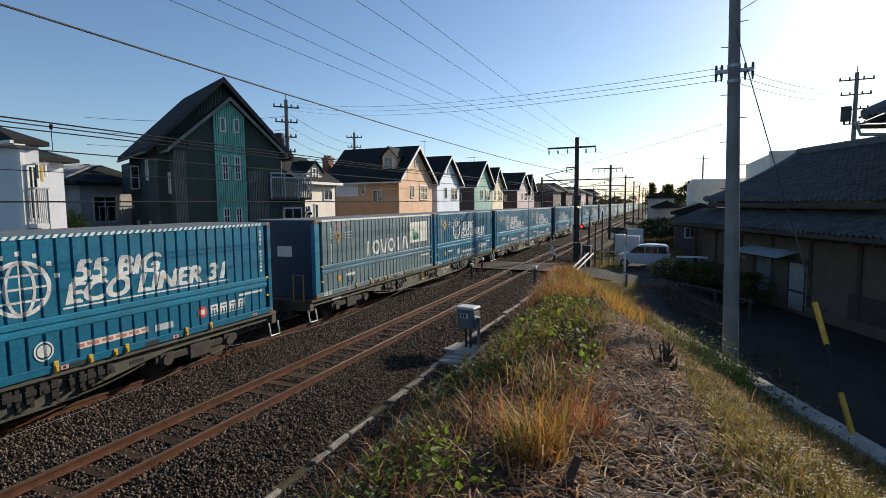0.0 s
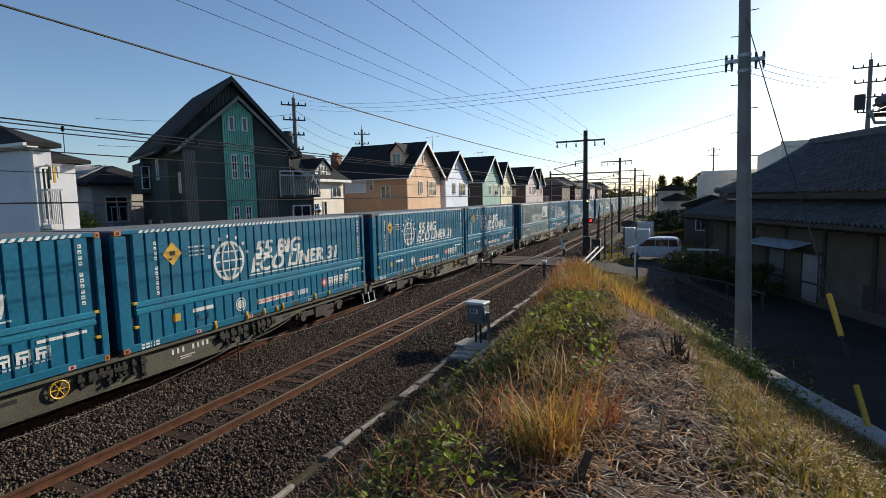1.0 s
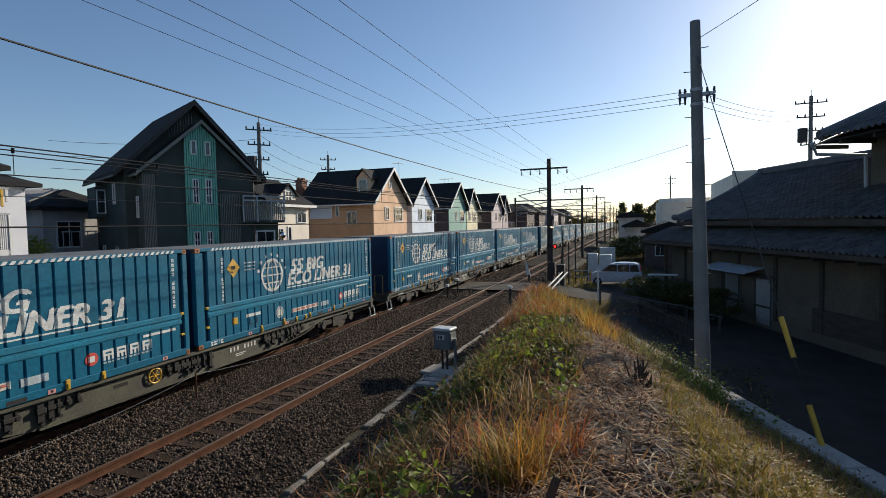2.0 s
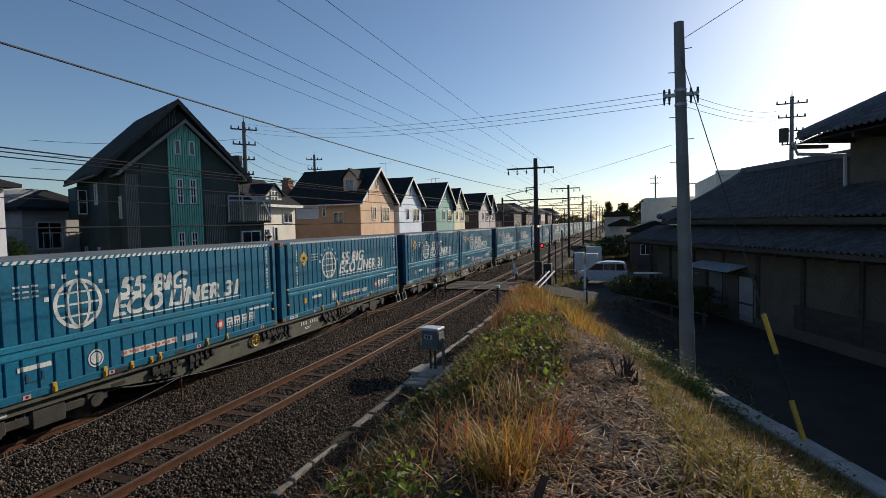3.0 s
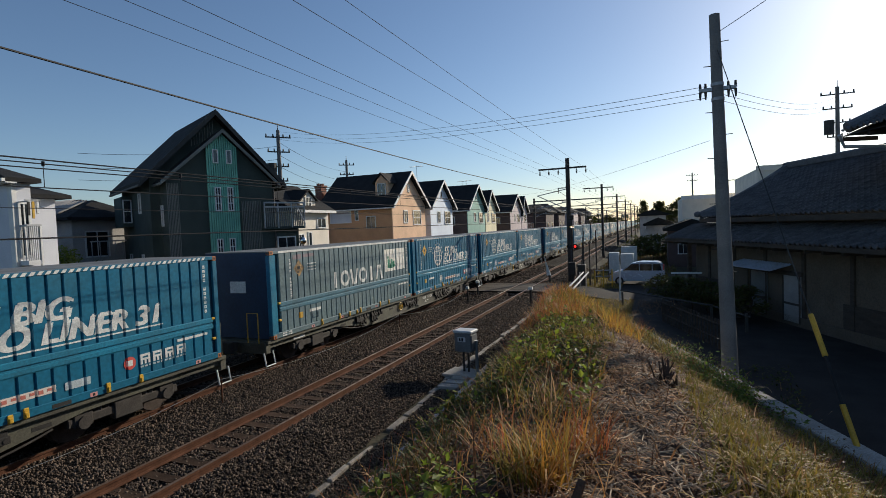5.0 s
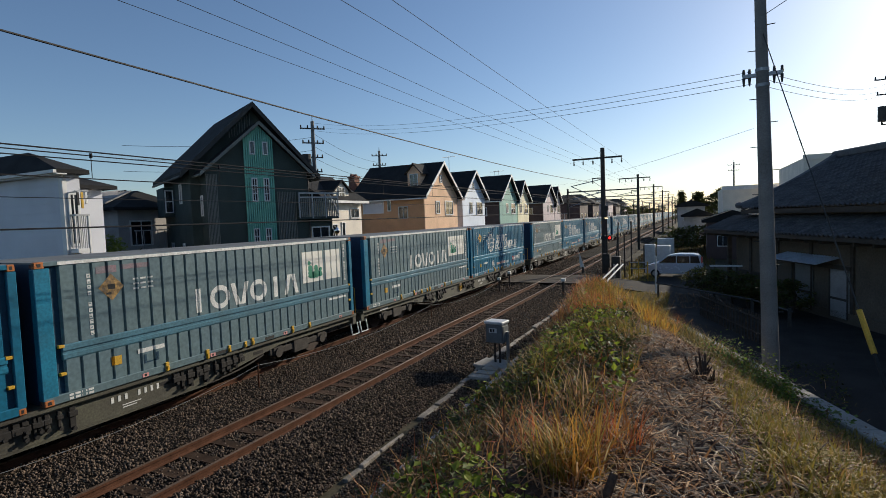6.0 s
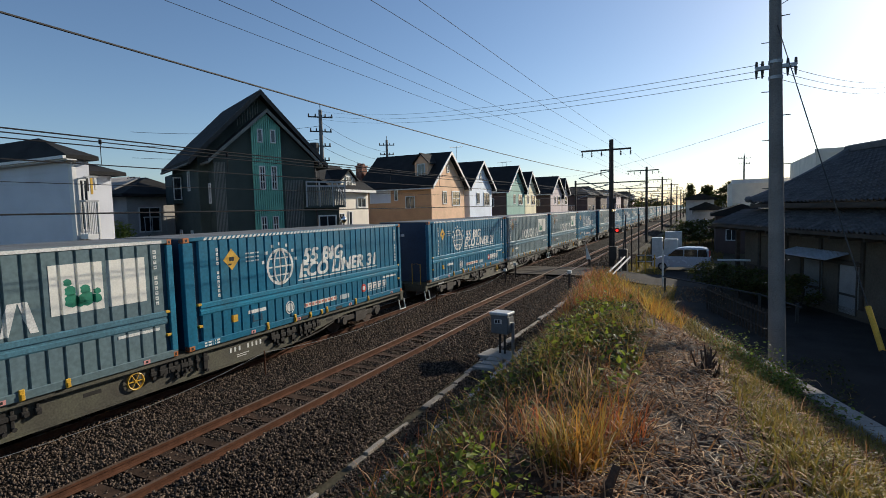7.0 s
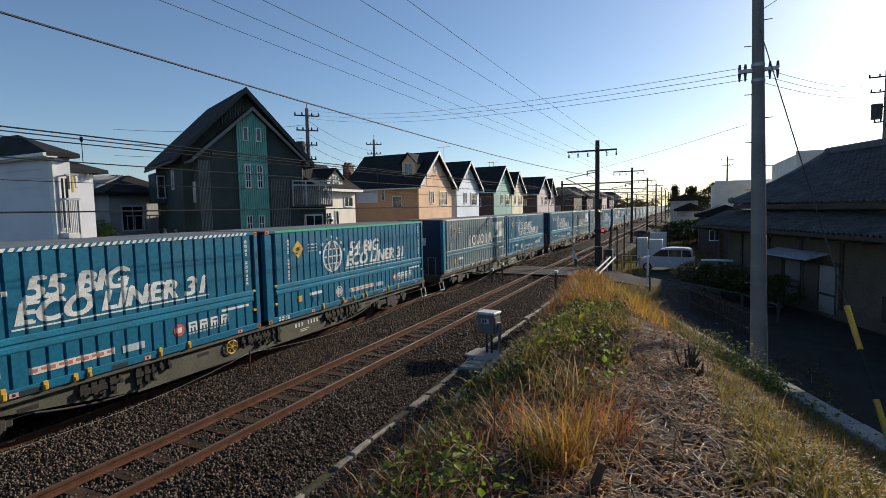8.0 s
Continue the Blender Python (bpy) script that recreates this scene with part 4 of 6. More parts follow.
# ---------------------------------------------------------------- road, kerb and the old house beside it
M_tile = material("grey_roof_tile", (0.10, 0.10, 0.105), 0.6, vary=0.4, scale=4, fine=30, bump=0.2, each=0.25)
M_darkwood = material("old_dark_boards", (0.065, 0.05, 0.037), 0.85, vary=0.4, scale=2, fine=20, bump=0.4, stretch=(1, 1, 4))
M_mud = material("earth_plaster_wall", (0.13, 0.105, 0.075), 0.95, vary=0.35, scale=1.2, fine=25, bump=0.4)
M_paper = material("faded_door_panel", (0.33, 0.33, 0.32), 0.8, vary=0.3, scale=2)
M_dim_panel = material("aged_glass_panel", (0.16, 0.17, 0.17), 0.5, vary=0.3, scale=2)
M_awning = material("corrugated_plastic_awning", (0.48, 0.55, 0.66), 0.4, vary=0.3, scale=3)
ROAD_TURN = math.degrees(math.atan(0.386))          # the side road's angle to the track
KERB0 = (1.38, 9.7)


def beside(u, v, z=0.0):
    """A place from metres along the side road (away from the camera) and metres out from the bank's kerb."""
    a = math.radians(ROAD_TURN)
    return Vector((KERB0[0] - u * math.sin(a) + v * math.cos(a), KERB0[1] + u * math.cos(a) + v * math.sin(a), z))


def kerb():
    k = thing("bank_kerb", "weathered concrete kerb wall along the foot of the bank", "kerb wall", at=(*KERB0, 0), turn=ROAD_TURN)
    for i in range(18):
        u = -11 + i * 1.2
        part("kerb_stone", boxes((0.0, .34, u + .006, u + 1.194, LEVEL - .1, 1.03 + random.uniform(-.01, .01)), bevel=.02), M_concrete, k)


kerb()


def side_road():
    bm = bmesh.new()
    pts = [beside(-14, .2), beside(13.5, .2), beside(40, -3.5), beside(42, 6.9), beside(22, 8.5), beside(-14, 8.5)]
    vs = [bm.verts.new((p.x, p.y, LEVEL + .02)) for p in pts]
    bm.faces.new(vs)
    bmesh.ops.recalc_face_normals(bm, faces=bm.faces[:])
    if bm.faces[:][0].normal.z < 0:
        bm.faces[:][0].normal_flip()
    tagged(part("road", bm, M_asphalt, None), "narrow dark asphalt side road beside the bank", "road", kind="structure")
    bm = bmesh.new()
    prism(bm, [(-40, LEVEL), (-16, LEVEL), (-14.2, -.03), (-5.4, -.03), (-2.5, LEVEL + .025), (14, LEVEL + .025), (14, LEVEL - .1), (-40, LEVEL - .1)], 30.6, 34.6, "y")
    tagged(part("crossing_road", bm, M_asphalt, None), "worn asphalt road over the railway tracks", "road", kind="structure")


side_road()


def tiles(parent, a, b, c, d, rows, cols, mat, label="", stop=300):
    """A slope of overlapping curved tiles between eave a-b and top d-c; each a piece of its own up to a limit."""
    a, b, c, d = (Vector(p) for p in (a, b, c, d))
    nrm = (b - a).cross(d - a).normalized()
    if nrm.z < 0:
        nrm = -nrm
    bm = bmesh.new()
    k = 0
    for j in range(rows):
        for i in range(cols):
            u0, u1, v0, v1 = i / cols, (i + 1) / cols, j / rows, (j + 1.25) / rows
            def at(u, v, up):
                p = a.lerp(b, u).lerp(d.lerp(c, u), min(v, 1.0))
                return p + nrm * up
            prof = [(0.0, .035), (.12, .075), (.3, .06), (.55, .015), (.8, .015), (1.0, .035)]
            lo = [bm.verts.new(at(u0 + (u1 - u0) * p, v0, h + .03)) for p, h in prof]
            hi = [bm.verts.new(at(u0 + (u1 - u0) * p, v1, h * .9)) for p, h in prof]
            ed = [bm.verts.new(at(u0 + (u1 - u0) * p, v0, h - .01)) for p, h in prof]
            for q in range(len(prof) - 1):
                bm.faces.new((lo[q], lo[q + 1], hi[q + 1], hi[q]))
                bm.faces.new((ed[q], ed[q + 1], lo[q + 1], lo[q]))
    return tagged(part("roof_tiles", bm, mat, parent, label), kind="stuff")


def old_house():
    h = thing("tiled_house", "old single-storey house with grey tiled roofs and dark walls", "house", at=(2.0, 14.06, -1.81), turn=ROAD_TURN)
    h.scale = (1.45, 1.45, 1.45)                            # scaled up about the camera's eye, to keep its fit to the view
    G = 0.90
    # local frame: x out from the kerb, y along the road; the wall line is at x = 4.6
    W, N, F = 4.5, -9.0, 11.6
    part("wall", boxes((W, W + 8.5, N, F, G, 3.35)), M_mud, h, "dark earth plaster wall")
    for i in range(13):
        y = N + .8 + i * 1.7
        part("post", boxes((W - .05, W + .08, y - .06, y + .06, G, 3.3)), M_darkwood, h)
    part("foundation", boxes((W - .06, W + .0, N, F, G, G + .3)), M_mud, h)
    part("skirting_board", boxes((W - .035, W, N, 4.0, G + .3, G + .9)), M_darkwood, h)
    part("skirting_board", boxes((W - .035, W, 9.9, F, G + .3, G + .9)), M_darkwood, h)
    # lower skirt roof
    e0, e1, z0, z1 = W - .85, W + .35, 3.22, 3.72
    bm = bmesh.new()
    prism(bm, [(e0, z0 - .1), (e1 + .3, z1 - .1), (e1 + .3, z1), (e0, z0)], N, F + .8, "y")
    part("skirt_roof", bm, M_darkwood, h, "wooden bed of the lower eave")
    tiles(h, (e0, N, z0), (e0, F + .8, z0), (e1, F + .8, z1), (e1, N, z1), 7, 118, M_tile, "tiles of the lower eave")
    for i in range(36):
        y = N + .2 + i * .62
        part("rafter", boxes((e0 + .05, W, y - .03, y + .03, z0 - .19, z0 - .1)), M_darkwood, h)
    part("upper_wall", boxes((W + .35, W + 8, N, F - 1.0, 3.5, 3.95)), M_mud, h)
    # main roof: hipped at its far end
    m0, mr, ze, zr = W - .15, W + 2.9, 3.98, 5.62
    far_e, far_r = 10.9, 10.5
    bm = bmesh.new()
    prism(bm, [(m0, ze - .12), (mr, zr - .12), (2 * mr - m0, ze - .12)], N, far_r, "y")
    part("roof_bed", bm, M_darkwood, h)
    bm = bmesh.new()
    vv = [bm.verts.new(p) for p in ((m0, far_r, ze - .12), (2 * mr - m0, far_r, ze - .12), (mr, far_r, zr - .12), (m0, far_e, ze - .12), (2 * mr - m0, far_e, ze - .12))]
    for q in ((0, 3, 2), (3, 4, 2), (4, 1, 2), (0, 1, 4, 3)):
        bm.faces.new([vv[i] for i in q])
    bmesh.ops.recalc_face_normals(bm, faces=bm.faces[:])
    part("roof_hip", bm, M_darkwood, h)
    tiles(h, (m0, N, ze), (m0, far_r, ze), (mr, far_r, zr), (mr, N, zr), 20, 100, M_tile, "grey curved roof tiles")
    tiles(h, (m0, far_r, ze), (m0, far_e, ze), (mr - .02, far_r + .05, zr), (mr, far_r, zr), 20, 2, M_tile, "grey curved roof tiles of the hip")
    part("eave_board", boxes((m0 - .02, m0 + .04, N, far_e, ze - .16, ze - .02)), M_darkwood, h)
    part("ridge_cap", boxes((mr - .16, mr + .16, N, far_r + .2, zr - .02, zr + .24), bevel=.05), M_tile, h)
    bm = bmesh.new()
    top, foot = Vector((mr, far_r, zr + .1)), Vector((m0, far_e, ze + .08))
    tube(bm, [top.lerp(foot, i / 16) - Vector((0, 0, .12 * math.sin(math.pi * i / 16))) for i in range(17)], .14, 8)
    part("hip_ridge", bm, M_tile, h)
    bm = bmesh.new()
    bmesh.ops.create_icosphere(bm, subdivisions=2, radius=.13, matrix=Matrix.Translation((m0 - .05, far_e + .05, ze + .14)) @ Matrix.Diagonal((1, 1.2, .9, 1)))
    part("ridge_end_tile", bm, M_tile, h)
    # two-storey block at the near end
    part("upper_block", boxes((W + 1.2, W + 8, N, 3.8, 3.9, 5.95)), M_mud, h, "earth plaster upper storey")
    u0, uz = W + .3, 5.95
    bm = bmesh.new()
    prism(bm, [(u0, uz - .1), (u0 + 4.2, uz + 1.6), (u0 + 8.4, uz - .1)], N, 4.4, "y")
    part("roof_bed", bm, M_darkwood, h)
    tiles(h, (u0, N, uz), (u0, 4.45, uz), (u0 + 4.2, 4.45, uz + 1.75), (u0 + 4.2, N, uz + 1.75), 19, 72, M_tile, "tiles of the upper roof")
    part("ridge_cap", boxes((u0 + 4.0, u0 + 4.4, N, 4.9, uz + 1.7, uz + 2.0), bevel=.05), M_tile, h)
    bm = bmesh.new()
    tube(bm, [Vector((u0 + .1, 4.4, uz + .1)).lerp(Vector((u0 + 4.2, 4.4, uz + 1.85)), i / 12) for i in range(13)], .14, 8)
    part("verge_ridge", bm, M_tile, h)
    bm = bmesh.new()
    tube(bm, [(u0 - .1, 4.4, uz - .08), (u0 + .1, 4.5, uz - .35), (u0 + .85, 3.9, uz - .45), (u0 + .85, 3.85, 4.1)], .045, 8)
    part("drain_pipe", bm, M_rail_paint, h, "pale bent drain pipe")
    for i in range(15):
        part("rafter", boxes((u0 + .05, u0 + 1.0, N + .3 + i * .95, N + .37 + i * .95, uz - .2, uz - .1)), M_darkwood, h)
    # doors under the awning
    aw = part("awning", boxes((W - .62, W, 5.9, 8.3, 2.60, 2.63)), M_awning, h, "pale corrugated awning over the doors")
    aw.data.transform(Matrix.Translation((W, 0, 2.5)) @ Matrix.Rotation(radians(-14), 4, "Y") @ Matrix.Translation((-W, 0, -2.5)))
    for i in range(19):
        y = 5.96 + i * .125
        ob = part("awning_rib", boxes((W - .63, W, y - .012, y + .012, 2.63, 2.645)), M_awning, aw)
        ob.data.transform(Matrix.Translation((W, 0, 2.5)) @ Matrix.Rotation(radians(-14), 4, "Y") @ Matrix.Translation((-W, 0, -2.5)))
    for y0, y1, mat in ((5.5, 6.25, M_paper), (7.0, 7.85, M_dim_panel), (7.95, 8.8, M_mud)):
        d = part("door", boxes((W - .06, W - .01, y0, y1, G + .12, 2.3), bevel=.01), mat, h, "faded sliding door panel")
        part("door_rail", boxes((W - .075, W - .06, y0, y1, 1.5, 1.56), (W - .075, W - .06, y0, y0 + .05, G + .12, 2.3), (W - .075, W - .06, y1 - .05, y1, G + .12, 2.3)), M_darkwood, d)
    part("lintel", boxes((W - .09, W, 5.4, 9.4, 2.31, 2.42)), M_darkwood, h)


old_house()


# concrete colour darkened, as the poles stand against the light
M_pole = material("backlit_pole_concrete", (0.21, 0.20, 0.19), 0.9, vary=0.35, scale=1.5, fine=45, bump=0.4, depth=0.006)


def pole_with_steps():
    b = Vector((1.40, 12.2, LEVEL))
    t = Vector((1.20, 12.2, 8.15))
    p = thing("utility_pole", "tall grey concrete utility pole with steps and insulators", "utility pole", "utility poles")
    bm = bmesh.new()
    rod(bm, b, t, .168, .10, 24)
    part("pole", bm, M_pole, p, smooth=False)
    for i in range(14):
        f = .22 + i * .055
        c = b.lerp(t, f)
        s = 1 if i % 2 else -1
        bm = bmesh.new()
        rod(bm, c + Vector((s * .10, 0, 0)), c + Vector((s * .24, -.02, 0)), .009, .009, 6)
        part("step_bolt", bm, M_metal_dark, p)
    for f in (.80, .835):
        c = b.lerp(t, f)
        bm = bmesh.new()
        rod(bm, c + Vector((0, 0, -.03)), c + Vector((0, 0, .03)), .125, .125, 16)
        part("band", bm, M_galv, p)
    c = b.lerp(t, .825)
    bm = boxes((c.x - .34, c.x + .34, c.y - .04, c.y + .04, c.z - .04, c.z + .03))
    arm = part("cross_arm", bm, M_galv, p)
    for dx in (-.32, -.22, .2, .33):
        bm = bmesh.new()
        rod(bm, (c.x + dx, c.y, c.z), (c.x + dx, c.y, c.z + .13), .032, .022, 8)
        rod(bm, (c.x + dx, c.y, c.z - .2), (c.x + dx, c.y, c.z - .04), .015, .03, 8)
        part("insulator", bm, M_metal_dark, arm)
    # guy wire with its striped guard
    a, g = b.lerp(t, .93), Vector((2.31, 7.95, 1.0))
    bm = bmesh.new()
    tube(bm, [a, g], .010)
    part("guy_wire", bm, M_metal_dark, p)
    for i, (f0, f1) in enumerate(((1.0, .93), (.93, .845), (.845, .765))):
        bm = bmesh.new()
        r = .036 if i != 1 else .022
        rod(bm, a.lerp(g, f0), a.lerp(g, f1), r, r, 12)
        part("guy_guard", bm, M_black if i == 1 else M_yellow, p, "guard tube on the guy wire")
    return t


pole_with_steps()


def far_utility_pole(at, top, arms=3, transformer=False, turn=0.0, reach=1.0):
    p = thing("utility_pole", "distant concrete utility pole with cross arms", "utility pole", "utility poles", at=(at[0], at[1], 0), turn=turn)
    bm = bmesh.new()
    rod(bm, (0, 0, LEVEL), (0, 0, top), .2, .12, 12)
    part("pole", bm, M_pole, p)
    for i in range(arms):
        z = top - .5 - i * 1.0
        w = reach * (1.0 - .12 * i)
        arm = part("cross_arm", boxes((-w, w, -.04, .04, z - .04, z + .04)), M_metal_dark, p)
        for dx in (-w + .05, -w * .4, w * .4, w - .05):
            bm = bmesh.new()
            rod(bm, (dx, 0, z), (dx, 0, z + .22), .06, .04, 8)
            part("insulator", bm, M_metal_dark, arm)
    if transformer:
        bm = bmesh.new()
        rod(bm, (-.5, 0, top - 3.3), (-.5, 0, top - 2.3), .32, .32, 14)
        part("transformer", bm, M_metal_dark, p)
    bm = bmesh.new()
    rod(bm, (0, 0, top), (0, 0, top + .45), .03, .02, 6)
    part("mast_tip", bm, M_metal_dark, p)


far_utility_pole((12.05, 45.0), 12.8, 4, True)
far_utility_pole((-24.0, 29.2), 11.2, 4, True, 50, .85)
far_utility_pole((-30.0, 47.1), 11.5, 3, True, 35, .8)
far_utility_pole((6.6, 110.0), 12.5, 2)


def car():
    c = thing("minivan", "silver-white kei minivan parked beside the crossing", "car", at=(-1.25, 38.2, LEVEL + .02), turn=-4)
    M_paint = material("silver_blue_car_paint", (0.46, 0.51, 0.60), 0.25, metal=0.2, vary=0.06, bump=0)
    L = 1.72
    bm = bmesh.new()
    low = [(-L, .26), (L, .26), (L + .02, .7), (L - .02, .98), (-L + .75, .98), (-L + .25, .86), (-L + .03, .72), (-L - .04, .5)]
    prism(bm, low, -.72, .72, "y")
    bmesh.ops.bevel(bm, geom=bm.edges[:], offset=.05, segments=2, affect="EDGES")
    part("body", bm, M_paint, c, smooth=False)
    bm = bmesh.new()
    prism(bm, [(-L + .68, .97), (L - .03, .97), (L - .14, 1.46), (L - .4, 1.56), (.25, 1.58), (-.30, 1.48)], -.67, .67, "y")
    bmesh.ops.bevel(bm, geom=bm.edges[:], offset=.05, segments=2, affect="EDGES")
    part("cabin", bm, M_paint, c)
    for x0, x1, x2, x3 in ((-.86, .17, .17, -.30), (.22, .98, .98, .22), (1.03, 1.6, 1.5, 1.03)):
        bm = bmesh.new()
        prism(bm, [(x0, .99), (x1, .99), (x2, 1.44), (x3, 1.44)], -.684, -.668, "y")
        part("side_window", bm, M_glass, c)
    for x in (-1.12, 1.12):
        for s in (-1, 1):
            bm = bmesh.new()
            rod(bm, (x, s * .74, .28), (x, s * .56, .28), .28, .28, 20)
            wh = part("wheel", bm, M_black, c)
            bm = bmesh.new()
            rod(bm, (x, s * .748, .28), (x, s * .70, .28), .17, .17, 14)
            part("rim", bm, M_galv, wh)
    part("headlight", boxes((-L - .0, -L + .2, -.71, -.45, .72, .86), bevel=.03), M_glass, c)
    part("tail_light", boxes((L - .06, L + .03, -.70, -.58, 1.0, 1.4), bevel=.02), M_red, c)
    part("bumper", boxes((-L - .06, -L + .1, -.7, .7, .25, .5), bevel=.04), M_paint, c)
    part("door_handle", boxes((-.1, .05, -.745, -.725, .88, .91), (.85, 1.0, -.745, -.725, .88, .91)), M_paint, c)
    bm = bmesh.new()
    rod(bm, (1.2, -.3, 1.64), (1.45, -.3, 1.86), .008, .005, 6)
    part("aerial", bm, M_black, c)


car()


def flat_buildings():
    h = thing("flat_building", "beige flat-roofed concrete building behind the old house", "building")
    part("wall", boxes((5.8, 16.0, 45.0, 58.0, LEVEL, 5.6), (7.2, 16.0, 45.6, 58.0, 5.6, 7.5)), M_ivory, h)
    part("parapet", boxes((5.7, 16.1, 44.9, 45.0, 5.35, 5.7), (7.1, 16.1, 45.5, 45.6, 7.3, 7.7)), M_ivory, h)
    window_y(h, 45.6, 7.9, 9.2, 6.0, 7.0)
    window_y(h, 45.0, 6.4, 7.8, 3.5, 4.8)
    h = thing("flat_building", "low cream building near the crossing", "building")
    part("wall", boxes((2.6, 9.0, 60.0, 72.0, LEVEL, 6.1)), M_ivory, h)
    part("parapet", boxes((2.5, 9.1, 59.9, 60.0, 5.9, 6.3)), M_trim, h)
    window_y(h, 60.0, 6.0, 7.2, 3.2, 4.4)
    window_y(h, 60.0, 3.4, 4.4, 1.2, 2.4)
    for x0, x1, y0, y1, z, mat in ((-1.2, 1.8, 74, 80, 3.2, M_oldwall), (-2.4, 1.5, 90, 98, 4.6, M_oldwall), (-1.0, 4.0, 120, 130, 5.0, M_oldwall), (1.0, 5.0, 52.0, 57.0, 2.9, M_dusk)):
        h = thing("shed", "grey distant shed with a sloping roof", "shed", "sheds beyond the crossing")
        part("wall", boxes((x0, x1, y0, y1, LEVEL, z)), mat, h)
        bm = bmesh.new()
        prism(bm, [(x0 - .4, z - .05), (x1 + .4, z - .05), (x1 + .4, z + .2), ((x0 + x1) / 2, z + 1.0), (x0 - .4, z + .2)], y0 - .4, y1 + .4, "y")
        part("roof", bm, M_oldwall if mat is M_greywall else M_roof_dark, h)
        window_y(h, y0, x0 + .8, x0 + 1.7, z - 2.2, z - 1.2)


flat_buildings()


# ---------------------------------------------------------------- railway equipment
M_deck = material("worn_crossing_board", (0.10, 0.085, 0.07), 0.9, spec=0.15, vary=0.4, scale=3, fine=40, bump=0.3)
M_mast = material("dark_brown_mast", (0.045, 0.036, 0.030), 0.75, vary=0.3, scale=4, fine=30, bump=0.2)
M_wire = material("dark_wire", (0.022, 0.022, 0.024), 0.85, spec=0.15, vary=0.1, bump=0)
M_wire_light = material("bare_copper_wire", (0.05, 0.047, 0.045), 0.7, spec=0.3, vary=0.1, bump=0)
M_lamp_red = material("lit_red_lamp", (1.0, 0.03, 0.02), 0.4, vary=0.0, bump=0, emit=1.6)
M_cabinet = material("pale_cabinet_paint", (0.60, 0.61, 0.60), 0.5, vary=0.2, scale=3, fine=30)
M_boxgrey = material("signal_box_paint", (0.15, 0.16, 0.165), 0.55, vary=0.3, scale=5, fine=40)
MASTS = [39.2 + 26.2 * i for i in range(11)]


def mast(y, first):
    m = thing("catenary_mast", "dark brown railway mast with cross arm and hanging insulators", "mast", "catenary masts", at=(-5.95, y, 0))
    bm = bmesh.new()
    rod(bm, (0, 0, LEVEL - .1), (0, 0, 8.75 if first else 8.45), .19 if first else .16, .15 if first else .13, 14)
    part("pole", bm, M_mast, m)
    arm = part("cross_arm", boxes((-2.15, 1.35, -.05, .05, 7.98, 8.10), (-.05, .05, -.2, .2, 7.9, 8.18)), M_mast, m)
    for x in (-2.05, -1.38, -.68, .65, 1.31):
        bm = bmesh.new()
        rod(bm, (x, 0, 7.98), (x, 0, 7.86), .02, .02, 6)
        for k in range(3):
            rod(bm, (x, 0, 7.86 - .09 * k), (x, 0, 7.79 - .09 * k), .06, .05, 8)
        part("insulator", bm, M_mast, arm)
    low = part("bracket", boxes((-.75, 0, -.04, .04, 6.55, 6.62), (-.75, -.69, -.03, .03, 6.2, 6.6)), M_mast, m)
    bm = bmesh.new()
    for z, x in ((5.05, -2.2), (6.0, -2.3)):
        rod(bm, (-.1, 0, z + .5), (x, 0, z + .1), .03, .03, 8)
    rod(bm, (-.1, 0, 5.0), (-2.3, 0, 6.1), .03, .03, 8)
    part("cantilever", bm, M_galv, m, "grey cantilever tubes")
    for z in (5.55, 4.9):
        bm = bmesh.new()
        for k in range(4):
            rod(bm, (-.22 - .07 * k, 0, z), (-.27 - .07 * k, 0, z), .07, .05, 8)
        part("insulator", bm, M_frame_white, m)


def far_mast(y):
    m = thing("catenary_mast", "slim dark railway mast on the far side with a cantilever", "mast", "far side masts", at=(-14.2, y, 0))
    bm = bmesh.new()
    rod(bm, (0, 0, LEVEL - .1), (0, 0, 7.2), .15, .12, 12)
    part("pole", bm, M_mast, m)
    bm = bmesh.new()
    rod(bm, (.1, 0, 5.9), (2.6, 0, 5.75), .03, .03, 8)
    rod(bm, (.1, 0, 4.9), (2.5, 0, 5.75), .03, .03, 8)
    rod(bm, (.1, 0, 5.2), (2.4, 0, 5.25), .025, .025, 8)
    part("cantilever", bm, M_galv, m)
    part("beam", boxes((0, 8.2, -.06, .06, 6.72, 6.86)), M_mast, m, "beam across both tracks")


for i, y in enumerate(MASTS):
    mast(y, i == 0)
    if i:
        far_mast(y)


